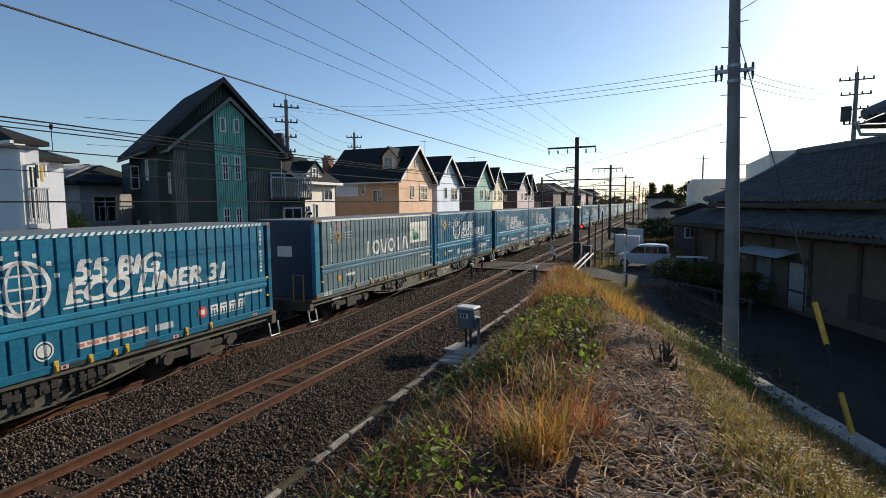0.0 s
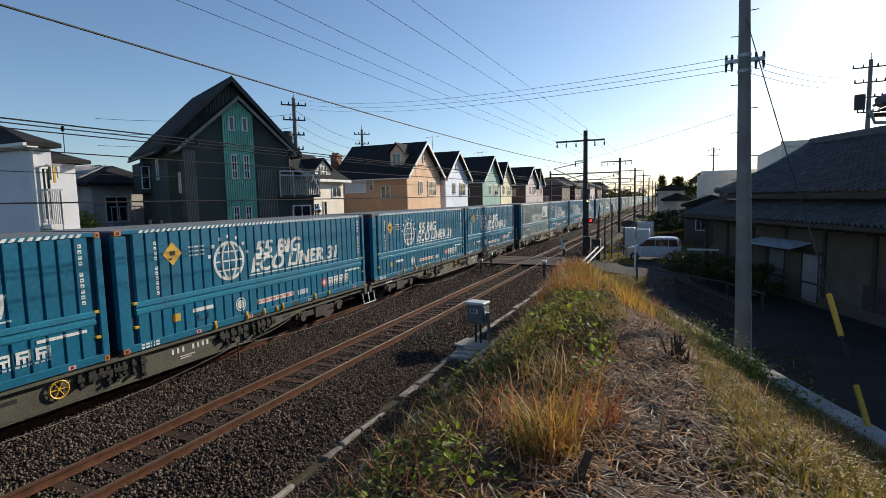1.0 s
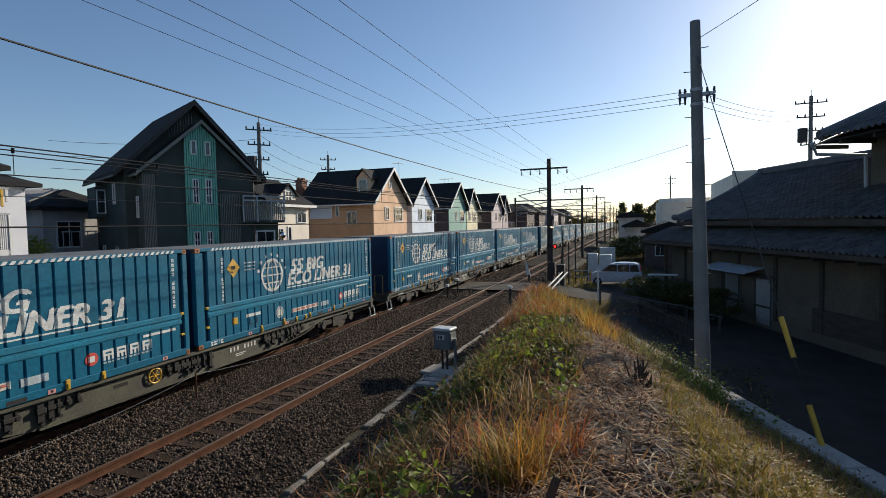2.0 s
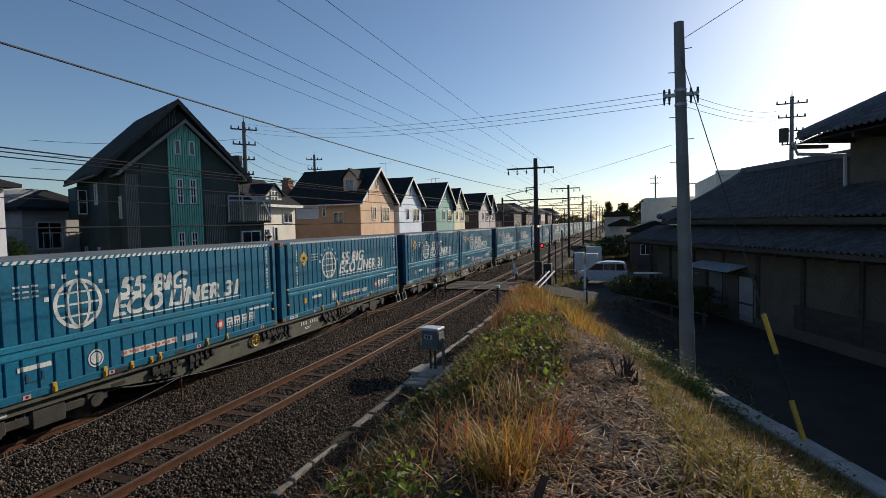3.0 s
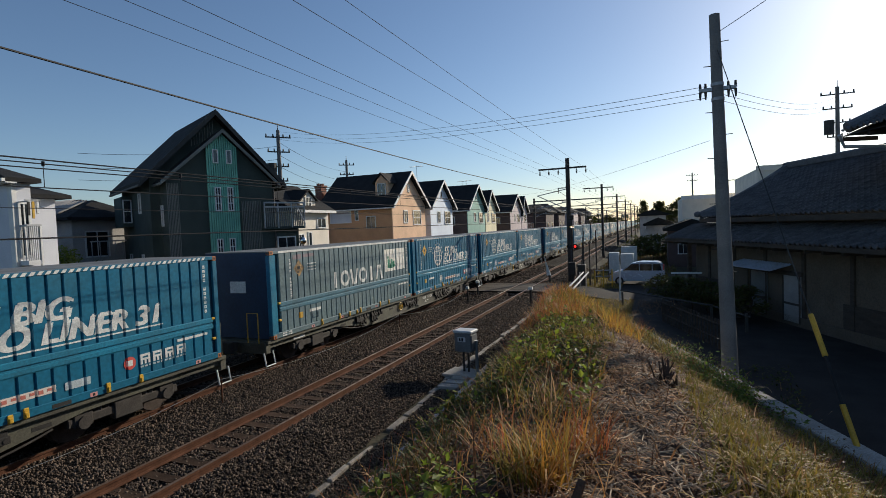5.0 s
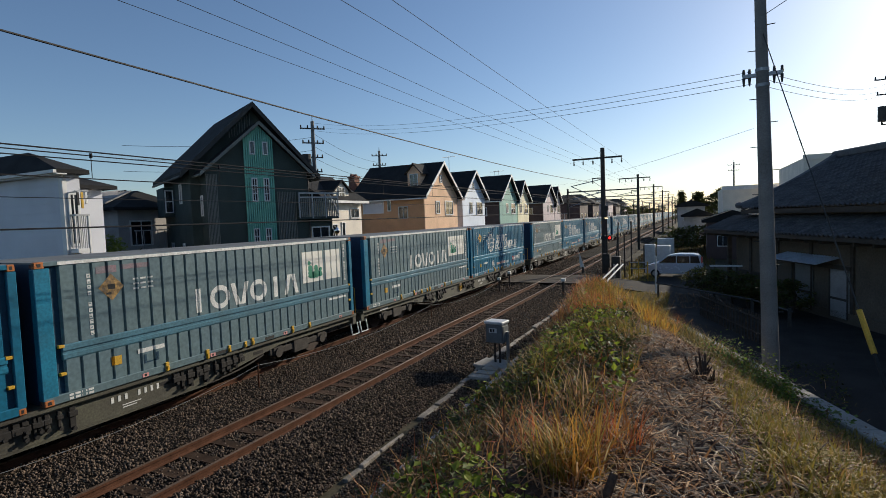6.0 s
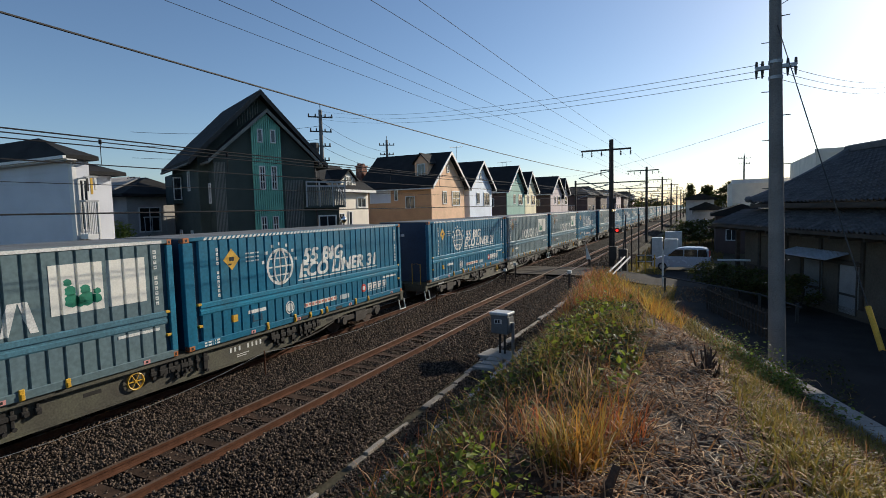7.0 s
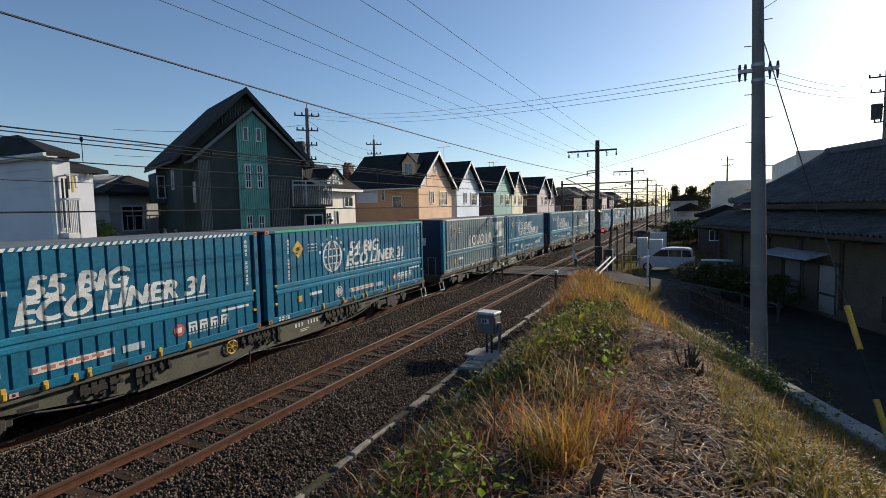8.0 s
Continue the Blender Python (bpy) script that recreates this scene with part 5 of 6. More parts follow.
def wires():
    """Overhead lines, each hung from mast to mast."""
    def line(name, x, zs, ys, r, mat, label, drop=.25):
        o = thing(name, label, "wire", "overhead wires")
        bm = bmesh.new()
        pts = []
        for (a, za), (b, zb) in zip(zip(ys, zs), zip(ys[1:], zs[1:])):
            pts += sag((x, a, za), (x, b, zb), drop, 10)[bool(pts):]
        tube(bm, pts, r, 5)
        part("span", bm, mat, o)
    ys = [-13.2] + MASTS
    for x, z in ((-7.9, 7.66), (-7.23, 7.70), (-6.53, 7.72), (-5.2, 7.80), (-4.54, 7.85)):
        line("power_line", x, [z] * len(ys), ys, .0052, M_wire, "thin dark power line along the railway", .12)
    line("feeder_cable", -6.55, [6.75] + [6.3] * (len(ys) - 1), ys, .014, M_wire_light, "thick feeder cable along the railway", .5)
    line("contact_wire", -8.0, [5.10] * len(ys), ys, .009, M_wire, "taut contact wire over the track", 0.02)
    line("contact_wire", -11.66, [5.19] * len(ys), ys, .009, M_wire, "taut contact wire over the track", 0.02)
    line("messenger_wire", -11.66, [5.78] * len(ys), ys, .013, M_wire, "messenger wire over the track", .12)
    line("messenger_wire", -8.0, [5.26] * len(ys), ys, .011, M_wire, "messenger wire over the track", .06)
    line("signal_cable", -14.4, [4.22] * len(ys), ys, .022, M_wire, "thick black cable beside the line", .06)
    line("signal_cable", -14.4, [4.97] * len(ys), ys, .010, M_wire, "thin cable beside the line", .05)
    line("signal_cable", -14.4, [5.5] * len(ys), ys, .010, M_wire, "thin cable beside the line", .05)
    def span(a, b, drop, r=.010, n=1, gap=.16):
        for i in range(n):
            o = thing("service_wire", "thin dark service wire between utility poles", "wire", "service wires")
            bm = bmesh.new()
            tube(bm, sag(Vector(a) + Vector((0, 0, -gap * i)), Vector(b) + Vector((0, 0, -gap * i * 2.2)), drop, 24), r, 5)
            part("span", bm, M_wire, o)
    span((1.05, 12.2, 6.72), (-24.0, 29.2, 11.1), .55, .0055, 3, .12)
    span((1.2, 12.2, 6.72), (12.05, 45.0, 12.2), .5, .006, 3, .14)
    span((1.1, 12.2, 7.7), (7.5, 10.5, 11.5), .2, .007)
    span((1.08, 12.2, 5.6), (-19.0, 72.0, 8.4), .5, .004)
    for z in (10.1, 9.2, 8.4):
        span((-24.0, 29.2, z), (-34.0, 22.0, z - .4), .3, .012)
        span((-24.0, 29.2, z + .3), (-30.0, 47.1, z + .2), .4, .012)
    # droppers and small insulators on the far catenary
    for y in (6.85, 10.2, 14.0, 18.5, 23.0):
        o = thing("dropper", "thin dropper between messenger and contact wire", "wire", "droppers")
        bm = bmesh.new()
        rod(bm, (-11.66, y, 5.19), (-11.66, y, 5.70), .008, .008, 5)
        rod(bm, (-11.66, y, 5.62), (-11.66, y, 5.72), .03, .03, 6)
        part("rod", bm, M_wire, o)


wires()


def relay_box():
    b = thing("relay_box", "grey trackside relay box on posts with a pale lid", "relay box", at=(-5.36, 14.5, 0), turn=-8)
    body = part("box", boxes((-.27, .27, -.2, .2, .30, .86), bevel=.012), M_boxgrey, b)
    part("lid", boxes((-.31, .31, -.24, .24, .86, .94), bevel=.02), M_cabinet, b, "pale overhanging lid")
    part("plate", boxes((-.16, .10, -.206, -.201, .60, .74)), M_cabinet, body)
    letters_y = boxes((-.12, -.06, -.212, -.207, .62, .72), (-.03, .03, -.212, -.207, .62, .72))
    part("plate_mark", letters_y, M_black, body)
    for x in (-.08, .08):
        bm = bmesh.new()
        rod(bm, (x, 0, LEVEL), (x, 0, .30), .035, .035, 8)
        part("post", bm, M_mast, b)
    bm = bmesh.new()
    rod(bm, (.33, .05, LEVEL), (.33, .05, .62), .05, .05, 10)
    part("conduit", bm, M_galv, b)
    part("side_panel", boxes((.275, .30, -.15, .17, .35, .80)), M_galv, body)
    part("base_slab", boxes((-.6, .55, -.5, .35, LEVEL - .05, LEVEL + .12), bevel=.02), M_concrete, b)


relay_box()


def stake(x, y, h, mat, r=.02, cap=None):
    s = thing("trackside_stake", "thin rusty trackside stake standing in the stones", "stake", "trackside stakes", at=(x, y, 0))
    bm = bmesh.new()
    rod(bm, (0, 0, LEVEL - .1), (0, 0, h), r, r * .9, 8)
    part("rod", bm, mat, s)
    if cap:
        part("cap", boxes((-r * 1.6, r * 1.6, -r * 1.6, r * 1.6, h, h + .14), bevel=.01), cap, s)


stake(-10.13, 9.7, .5, M_rust)
stake(-10.1, 19.4, .45, M_rust)
stake(-6.3, 27.4, .5, M_mast, .07, M_white)
stake(-9.75, 27.0, .55, M_mast, .05, M_white)
stake(-9.9, 29.2, .65, M_mast, .06, M_white)
stake(-13.9, 24.0, .8, M_white, .05)


def stake_wire():
    """A pale wire strung low between the trackside stakes."""
    w = thing("stake_wire", "thin pale wire strung low between trackside stakes", "wire")
    for a, b in (((-10.13, 2.0, .42), (-10.13, 9.7, .46)), ((-10.13, 9.7, .46), (-10.1, 19.4, .42)), ((-10.1, 19.4, .42), (-9.75, 27.0, .5))):
        bm = bmesh.new()
        tube(bm, sag(a, b, .30, 12), .006, 5)
        part("span", bm, M_galv, w)


stake_wire()


def edge_strips():
    """The broken concrete edging between the stones and the bank."""
    k = thing("concrete_edging", "broken pale concrete edging between the stones and the bank", "edging")
    rng = random.Random(7)
    y = 2.0
    while y < 27:
        l = rng.uniform(.5, 1.1)
        if rng.random() > .12:
            o = foot_x(y) + 4.85
            a, b, h = -5.86 + o + rng.uniform(-.04, .04), -5.71 + o + rng.uniform(-.05, .04), LEVEL + .05 + rng.uniform(-.03, .02)
            bm = boxes((a, b, y, y + l - rng.uniform(.02, .12), LEVEL - .1, h), bevel=.014)
            stone = part("edging_stone", bm, M_edging, k)
            stone.data.transform(Matrix.Translation((a, y, 0)) @ Matrix.Rotation(radians(rng.uniform(-2.5, 2.5)), 4, "Z") @ Matrix.Translation((-a, -y, 0)))
        y += l
    y = 2.0
    while y < 15:
        l = rng.uniform(.9, 1.3)
        o = foot_x(y) + 4.85
        part("edging_stone", boxes((-5.04 + o, -4.90 + o, y, y + l - .015, LEVEL - .1, LEVEL + .11), bevel=.012), M_oldwall, k)
        y += l
    s = thing("cable_cover", "flat concrete cable cover slabs by the relay box", "cover slab", "cable covers")
    for i in range(3):
        part("slab", boxes((-5.68 + i * .06, -5.1, 13.0 + i * .32, 13.29 + i * .32, LEVEL - .05, LEVEL + .10 + .02 * i), bevel=.012), M_concrete, s)


edge_strips()


def crossing():
    """Level crossing boards, warning signal, barriers and guard rails."""
    c = thing("crossing_deck", "worn pale boards of the level crossing between the rails", "level crossing")
    for x0, x1 in ((-13.4, -12.32), (-12.12, -11.2), (-11.0, -8.7), (-8.48, -7.56), (-7.34, -5.6)):
        for i in range(5):
            part("board", boxes((x0, x1, 30.6 + i * .82, 31.4 + i * .82, -.2, -.012 - random.uniform(0, .015)), bevel=.012), M_deck, c)
    s = thing("crossing_signal", "level crossing warning signal with one of two red lamps lit", "crossing signal", at=(-5.3, 36.0, 0))
    bm = bmesh.new()
    rod(bm, (0, 0, LEVEL), (0, 0, 4.4), .07, .06, 10)
    part("post", bm, M_mast, s)
    for dx in (-.2, .2):
        bm = bmesh.new()
        rod(bm, (dx, -.02, 2.38), (dx, .05, 2.38), .17, .17, 18)
        d = part("lamp_board", bm, M_black, s)
        bm = bmesh.new()
        rod(bm, (dx, -.09, 2.38), (dx, -.03, 2.38), .085, .085, 16)
        part("lamp", bm, M_lamp_red if dx > 0 else M_black, d, "lit red lamp" if dx > 0 else "unlit lamp")
    part("lamp_bar", boxes((-.32, .32, 0, .06, 2.34, 2.42)), M_mast, s)
    for a in (35, -35):
        ob = part("cross_board", boxes((-.6, .6, -.02, .02, -.07, .07)), M_yellow, s)
        ob.matrix_basis = pose(0, -.09, 3.7, a, 0, 90)
    part("speaker", boxes((-.15, .15, -.12, .12, 4.2, 4.5), bevel=.03), M_mast, s)
    part("control_box", boxes((-.28, .2, -.2, .2, .4, 1.3), bevel=.02), M_mast, s)
    g = thing("barrier_machine", "dark crossing barrier machine beside the road", "barrier machine", at=(-4.6, 35.2, 0))
    part("cabinet", boxes((-.25, .25, -.3, .3, LEVEL, 1.2), bevel=.03), M_mast, g)
    bm = bmesh.new()
    rod(bm, (0, 0, 1.0), (.15, .1, 3.4), .05, .03, 8)
    part("arm", bm, M_mast, g, "raised dark barrier arm")
    for x, y, h in ((-3.95, 38.0, 3.4), (-4.3, 37.0, 2.6), (-3.3, 40.0, 1.6), (-4.9, 38.6, 2.9)):
        stake(x, y, h, M_mast, .05)
    f = thing("guard_rail", "pale sloping guard rail beside the crossing", "guard rail")
    for dx in (0, .32):
        bm = bmesh.new()
        tube(bm, [(-4.62 + dx, 26.2, .25), (-4.42 + dx, 34.4, .75)], .05, 8)
        part("rail", bm, M_rail_paint, f)
    for y in (26.4, 30.2, 34.2):
        part("post", boxes((-4.66, -4.56, y - .05, y + .05, LEVEL, .35 + (y - 26.4) * .055)), M_concrete, f)
    f = thing("yellow_fence", "yellow and white pipe fence at the crossing", "fence")
    for i in range(3):
        bm = bmesh.new()
        rod(bm, (-3.9 + i * .55, 36.2 + i * .1, LEVEL), (-3.9 + i * .55, 36.2 + i * .1, .75), .045, .045, 8)
        part("post", bm, M_yellow, f)
    bm = bmesh.new()
    tube(bm, [(-3.9, 36.2, .7), (-2.8, 36.4, .7)], .035, 8)
    tube(bm, [(-3.9, 36.2, .3), (-2.8, 36.4, .3)], .03, 8)
    part("rail", bm, M_rail_paint, f)
    for x, y, w, h in ((-3.3, 45.5, .8, 1.35), (-2.3, 46.0, 1.0, 1.2), (-2.4, 52.0, 1.4, 1.5)):
        e = thing("equipment_cabinet", "pale grey steel equipment cabinet by the track", "cabinet", "equipment cabinets")
        part("cabinet", boxes((x - w / 2, x + w / 2, y - .4, y + .4, LEVEL, h), bevel=.02), M_cabinet, e)
        part("cabinet_door", boxes((x - w / 2 + .05, x - .02, y - .425, y - .402, LEVEL + .15, h - .1), (x + .02, x + w / 2 - .05, y - .425, y - .402, LEVEL + .15, h - .1)), M_cabinet, e)
        part("plinth", boxes((x - w / 2 - .1, x + w / 2 + .1, y - .5, y + .5, LEVEL - .05, LEVEL + .12)), M_concrete, e)
    w = thing("marker_pole", "thin white marker pole beside the road", "pole", at=(-1.9, 30.0, 0))
    bm = bmesh.new()
    rod(bm, (0, 0, LEVEL), (0, 0, 1.6), .05, .05, 10)
    part("pole", bm, M_white, w)
    s = thing("track_sign", "small white leaning sign between the tracks", "sign", at=(-7.0, 36.5, 0))
    bm = bmesh.new()
    prism(bm, [(-.2, .35), (.12, .3), (-.28, 1.5)], -.02, .02, "y")
    part("blade", bm, M_white, s)
    part("foot", boxes((-.08, .08, -.03, .03, LEVEL, .36)), M_mast, s)
    r = thing("road_rail", "long dark pipe rail between the road and the hedge", "rail")
    bm = bmesh.new()
    tube(bm, [(-1.8, 28.6, .35), (2.1, 24.5, .25), (3.2, 22.2, .2)], .035, 8)
    part("rail", bm, M_metal_dark, r)
    for x, y in ((-1.7, 28.5), (.3, 26.4), (2.1, 24.5), (3.1, 22.4)):
        part("post", boxes((x - .05, x + .05, y - .05, y + .05, LEVEL, .3)), M_metal_dark, r)
    f = thing("picket_fence", "low dark picket fence in front of the old house", "fence")
    for i in range(26):
        p = Vector((.2, 24.2, 0)).lerp(Vector((2.2, 18.6, 0)), i / 25)
        part("picket", boxes((p.x - .03, p.x + .03, p.y - .015, p.y + .015, LEVEL, .55)), M_darkwood, f)
    bm = bmesh.new()
    tube(bm, [(.2, 24.2, .4), (2.2, 18.6, .4)], .03, 6)
    tube(bm, [(.2, 24.2, -.1), (2.2, 18.6, -.1)], .03, 6)
    part("rail", bm, M_darkwood, f)
    r = thing("white_board", "pale board lying across the hedge", "board")
    bm = bmesh.new()
    box(bm, .7, 2.2, 30.6, 30.8, 1.0, 1.08)
    part("plank", bm, M_cabinet, r)
    part("trestle", boxes((.9, 1.0, 30.6, 30.8, LEVEL, 1.0), (1.9, 2.0, 30.6, 30.8, LEVEL, 1.0)), M_darkwood, r)


crossing()


# ---------------------------------------------------------------- plants and stones
def leaf_material(name, colours, trans=0.35, rough=0.6):
    """Leaves and blades: each piece takes a colour of its own from the ramp, and lets some light through."""
    m = bpy.data.materials.new(name)
    m.use_nodes = True
    n, l = m.node_tree.nodes, m.node_tree.links
    b = n["Principled BSDF"]
    b.inputs["Roughness"].default_value = rough
    b.inputs["Specular IOR Level"].default_value = 0.3
    geo, ramp = n.new("ShaderNodeNewGeometry"), n.new("ShaderNodeValToRGB")
    e = ramp.color_ramp.elements
    e[0].color, e[1].color = (*colours[0], 1), (*colours[-1], 1)
    for i, c in enumerate(colours[1:-1]):
        x = e.new((i + 1) / (len(colours) - 1))
        x.color = (*c, 1)
    l.new(geo.outputs["Random Per Island"], ramp.inputs["Fac"])
    l.new(ramp.outputs[0], b.inputs["Base Color"])
    t, mix = n.new("ShaderNodeBsdfTranslucent"), n.new("ShaderNodeMixShader")
    l.new(ramp.outputs[0], t.inputs["Color"])
    mix.inputs[0].default_value = trans
    l.new(b.outputs[0], mix.inputs[1])
    l.new(t.outputs[0], mix.inputs[2])
    l.new(mix.outputs[0], n["Material Output"].inputs["Surface"])
    return m


M_ochre = leaf_material("ochre_grass", [(0.42, 0.17, 0.03), (0.58, 0.30, 0.06), (0.46, 0.30, 0.06), (0.26, 0.09, 0.03), (0.26, 0.22, 0.05), (0.50, 0.38, 0.20)])
M_rust_grass = leaf_material("rust_red_grass", [(0.50, 0.14, 0.05), (0.34, 0.08, 0.04), (0.62, 0.34, 0.06), (0.42, 0.12, 0.05), (0.17, 0.16, 0.04)])
M_straw = leaf_material("dry_straw", [(0.48, 0.25, 0.10), (0.27, 0.125, 0.05), (0.07, 0.035, 0.018), (0.70, 0.44, 0.23), (0.14, 0.066, 0.032), (0.045, 0.024, 0.014)], 0.35, 0.7)
M_gold = leaf_material("golden_grass", [(0.62, 0.36, 0.05), (0.55, 0.26, 0.04), (0.66, 0.46, 0.10), (0.38, 0.30, 0.05)], 0.5)
M_grass = leaf_material("yellow_green_grass", [(0.24, 0.20, 0.03), (0.36, 0.25, 0.05), (0.14, 0.14, 0.02), (0.42, 0.26, 0.08)])
M_green_grass = leaf_material("green_grass", [(0.075, 0.075, 0.014), (0.14, 0.125, 0.025), (0.05, 0.045, 0.014), (0.20, 0.12, 0.045), (0.10, 0.05, 0.02)])
M_leaf = leaf_material("green_leaf", [(0.13, 0.18, 0.015), (0.20, 0.25, 0.025), (0.29, 0.33, 0.045), (0.08, 0.11, 0.015)], 0.5)
M_leaf_dark = leaf_material("dark_green_leaf", [(0.045, 0.065, 0.012), (0.085, 0.10, 0.018), (0.03, 0.04, 0.01), (0.13, 0.095, 0.025)], 0.35)
M_leaf_brown = leaf_material("withered_leaf", [(0.14, 0.075, 0.04), (0.20, 0.12, 0.06), (0.09, 0.05, 0.03)], 0.25)
M_shrub = leaf_material("shrub_leaf", [(0.12, 0.19, 0.03), (0.18, 0.25, 0.045), (0.07, 0.11, 0.02), (0.24, 0.27, 0.08)], 0.5)
M_garden = leaf_material("garden_leaf", [(0.14, 0.20, 0.02), (0.24, 0.30, 0.04), (0.30, 0.33, 0.07), (0.10, 0.14, 0.02)], 0.5)
M_bark = material("dark_bark", (0.045, 0.033, 0.025), 0.95, vary=0.4, scale=8, fine=40, bump=0.6)


def sheet(name, verts, faces, mat, label, category, parent=None, kind="stuff"):
    me = bpy.data.meshes.new(name)
    me.from_pydata(verts, [], faces)
    me.materials.append(mat)
    ob = new(name, me)
    ob.parent = parent
    return tagged(ob, label, category, kind=kind)


def blades(name, spots, length, width, lean, mat, label, category, seed, curl=0.6, lift=0.0):
    """Curved tapering grass blades rooted at the given places."""
    rng = random.Random(seed)
    vs, fs = [], []
    for x, y, z in spots:
        a = rng.uniform(0, 2 * math.pi)
        tilt = abs(rng.gauss(lean[0], lean[1]))
        ln = length[0] + (length[1] - length[0]) * rng.random() ** 1.3
        w = width * rng.uniform(.6, 1.3)
        dx, dy = math.cos(a), math.sin(a)
        sx, sy = -dy * w, dx * w
        p = [x, y, z + lift * rng.random()]
        ang = tilt
        k = len(vs)
        bend = curl * rng.uniform(.3, 1.3)
        for s in range(4):
            f = 1 - s / 3.0
            if s < 3:
                q = .35 + .65 * f
                vs.append((p[0] - sx * q, p[1] - sy * q, p[2]))
                vs.append((p[0] + sx * q, p[1] + sy * q, p[2]))
            else:
                vs.append(tuple(p))
            st = ln / 3
            p = [p[0] + dx * math.sin(ang) * st, p[1] + dy * math.sin(ang) * st, p[2] + math.cos(ang) * st]
            ang = min(ang + bend, 2.2)
        fs += [(k, k + 1, k + 3, k + 2), (k + 2, k + 3, k + 5, k + 4), (k + 4, k + 5, k + 6)]
    return sheet(name, vs, fs, mat, label, category)


def leaves(bmv, bmf, rng, c, size, n, spread, height, flat=0.5):
    """A clump of broad folded leaves about c."""
    for _ in range(n):
        a, r = rng.uniform(0, 6.283), spread * math.sqrt(rng.random())
        p = Vector((c[0] + r * math.cos(a), c[1] + r * math.sin(a), c[2] + height * rng.random() * (1 - .4 * r / max(spread, .01))))
        d = Vector((rng.gauss(0, 1), rng.gauss(0, 1), rng.gauss(.1, flat))).normalized()
        s = d.cross(Vector((rng.gauss(0, .3), rng.gauss(0, .3), 1))).normalized()
        u = s.cross(d)
        L = size * rng.uniform(.6, 1.3)
        W = L * .34
        k = len(bmv)
        bmv += [tuple(p), tuple(p + d * L * .45 + s * W + u * L * .08), tuple(p + d * L), tuple(p + d * L * .45 - s * W + u * L * .08), tuple(p + d * L * .5 - u * L * .02)]
        bmf += [(k, k + 1, k + 4), (k + 1, k + 2, k + 4), (k + 2, k + 3, k + 4), (k + 3, k, k + 4)]


def sight_gap(x, y):
    """The gap kept free of weeds for the camera's view of the relay box's posts."""
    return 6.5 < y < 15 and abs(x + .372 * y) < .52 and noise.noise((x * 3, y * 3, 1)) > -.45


def scatter(n, x0, x1, y0, y1, seed, keep=None):
    rng = random.Random(seed)
    out = []
    while len(out) < n:
        x, y = rng.uniform(x0, x1), rng.uniform(y0, y1)
        if y > 26 or x > kerb_x(y) - .05 or x < foot_x(y):
            continue
        if sight_gap(x, y):
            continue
        if keep and rng.random() > keep(x, y):
            continue
        out.append((x, y, bank_z(x, y) - .01))
    return out


def patch(x, y, s=1.0, o=0.0):
    return noise.noise((x * s + o, y * s - o, o * 3.7)) * .5 + .5


# short ground cover
blades("dry_litter", scatter(9000, -4.8, 8, -8.5, 2.0, 8), (.12, .4), .008, (1.2, .3), M_straw, "flattened dry straw on the bank", "straw", 18, .15, .03)
blades("short_grass", scatter(9000, -4.8, 8, -8.5, 2.2, 9), (.1, .3), .008, (.5, .35), M_grass, "short dry grass on the bank", "grass", 19, .5)
blades("dry_litter", scatter(15000, -4.8, 3.8, 1.5, 13, 1, lambda x, y: (.2 + .8 * smooth01((x + 1.5) / .9)) * (1 - .6 * smooth01((x - .9) / .8)) * (.15 + .85 * smooth01((patch(x, y, 2.6, 8) - .36) / .16))), (.07, .30), .008, (1.25, .28), M_straw,
       "flattened dry straw and stalks on the bank", "straw", 11, .4, .07)
blades("dry_litter", scatter(9000, -4.8, 2, 12, 24, 2), (.15, .4), .006, (1.2, .3), M_straw, "dry straw on the bank", "straw", 12, .15, .04)
blades("short_grass", scatter(26000, .1, 4.5, 2.0, 13, 3, lambda x, y: smooth01((x + .05 - .35 * patch(x, y, .8, 2)) / .5) * (.3 + .75 * smooth01((patch(x, y, 1.3, 5) - .35) / .2))), (.08, .28), .008, (.5, .35), M_grass,
       "short yellow-green grass beside the kerb", "grass", 13, .5)
blades("brown_weeds", scatter(1300, -.2, 4.5, 2.0, 12, 4, lambda x, y: smooth01((patch(x, y, 1.1, 9) - .5) / .15) * smooth01((x - .3) / 1.0)), (.1, .36), .006, (.3, .3), M_straw,
       "reddish brown weeds by the kerb", "weeds", 14, .25)
blades("slope_grass", scatter(11000, -4.85, -1.6, 1.8, 16, 5, lambda x, y: (.25 + .75 * smooth01((patch(x, y, .9, 3) - .35) / .25)) * (x > foot_x(y) + .4) * (x > -4.0 or not 10.5 < y < 16.5)), (.12, .40), .0085, (.55, .35), M_green_grass,
       "tangled dark green grass on the slope", "grass", 15, .6)
blades("slope_straw", scatter(9000, -4.85, -1.0, 1.8, 20, 6, lambda x, y: smooth01((patch(x, y, .8, 7) - .4) / .2)), (.15, .5), .006, (.7, .4), M_straw,
       "dry stalks tangled in the slope grass", "straw", 16, .5)
blades("foot_grass", scatter(6000, -4.9, -3.9, 2, 17, 7, lambda x, y: x < foot_x(y) + .6), (.06, .18), .006, (.8, .4), M_ochre, "tan grass along the foot of the slope", "grass", 17, .6)


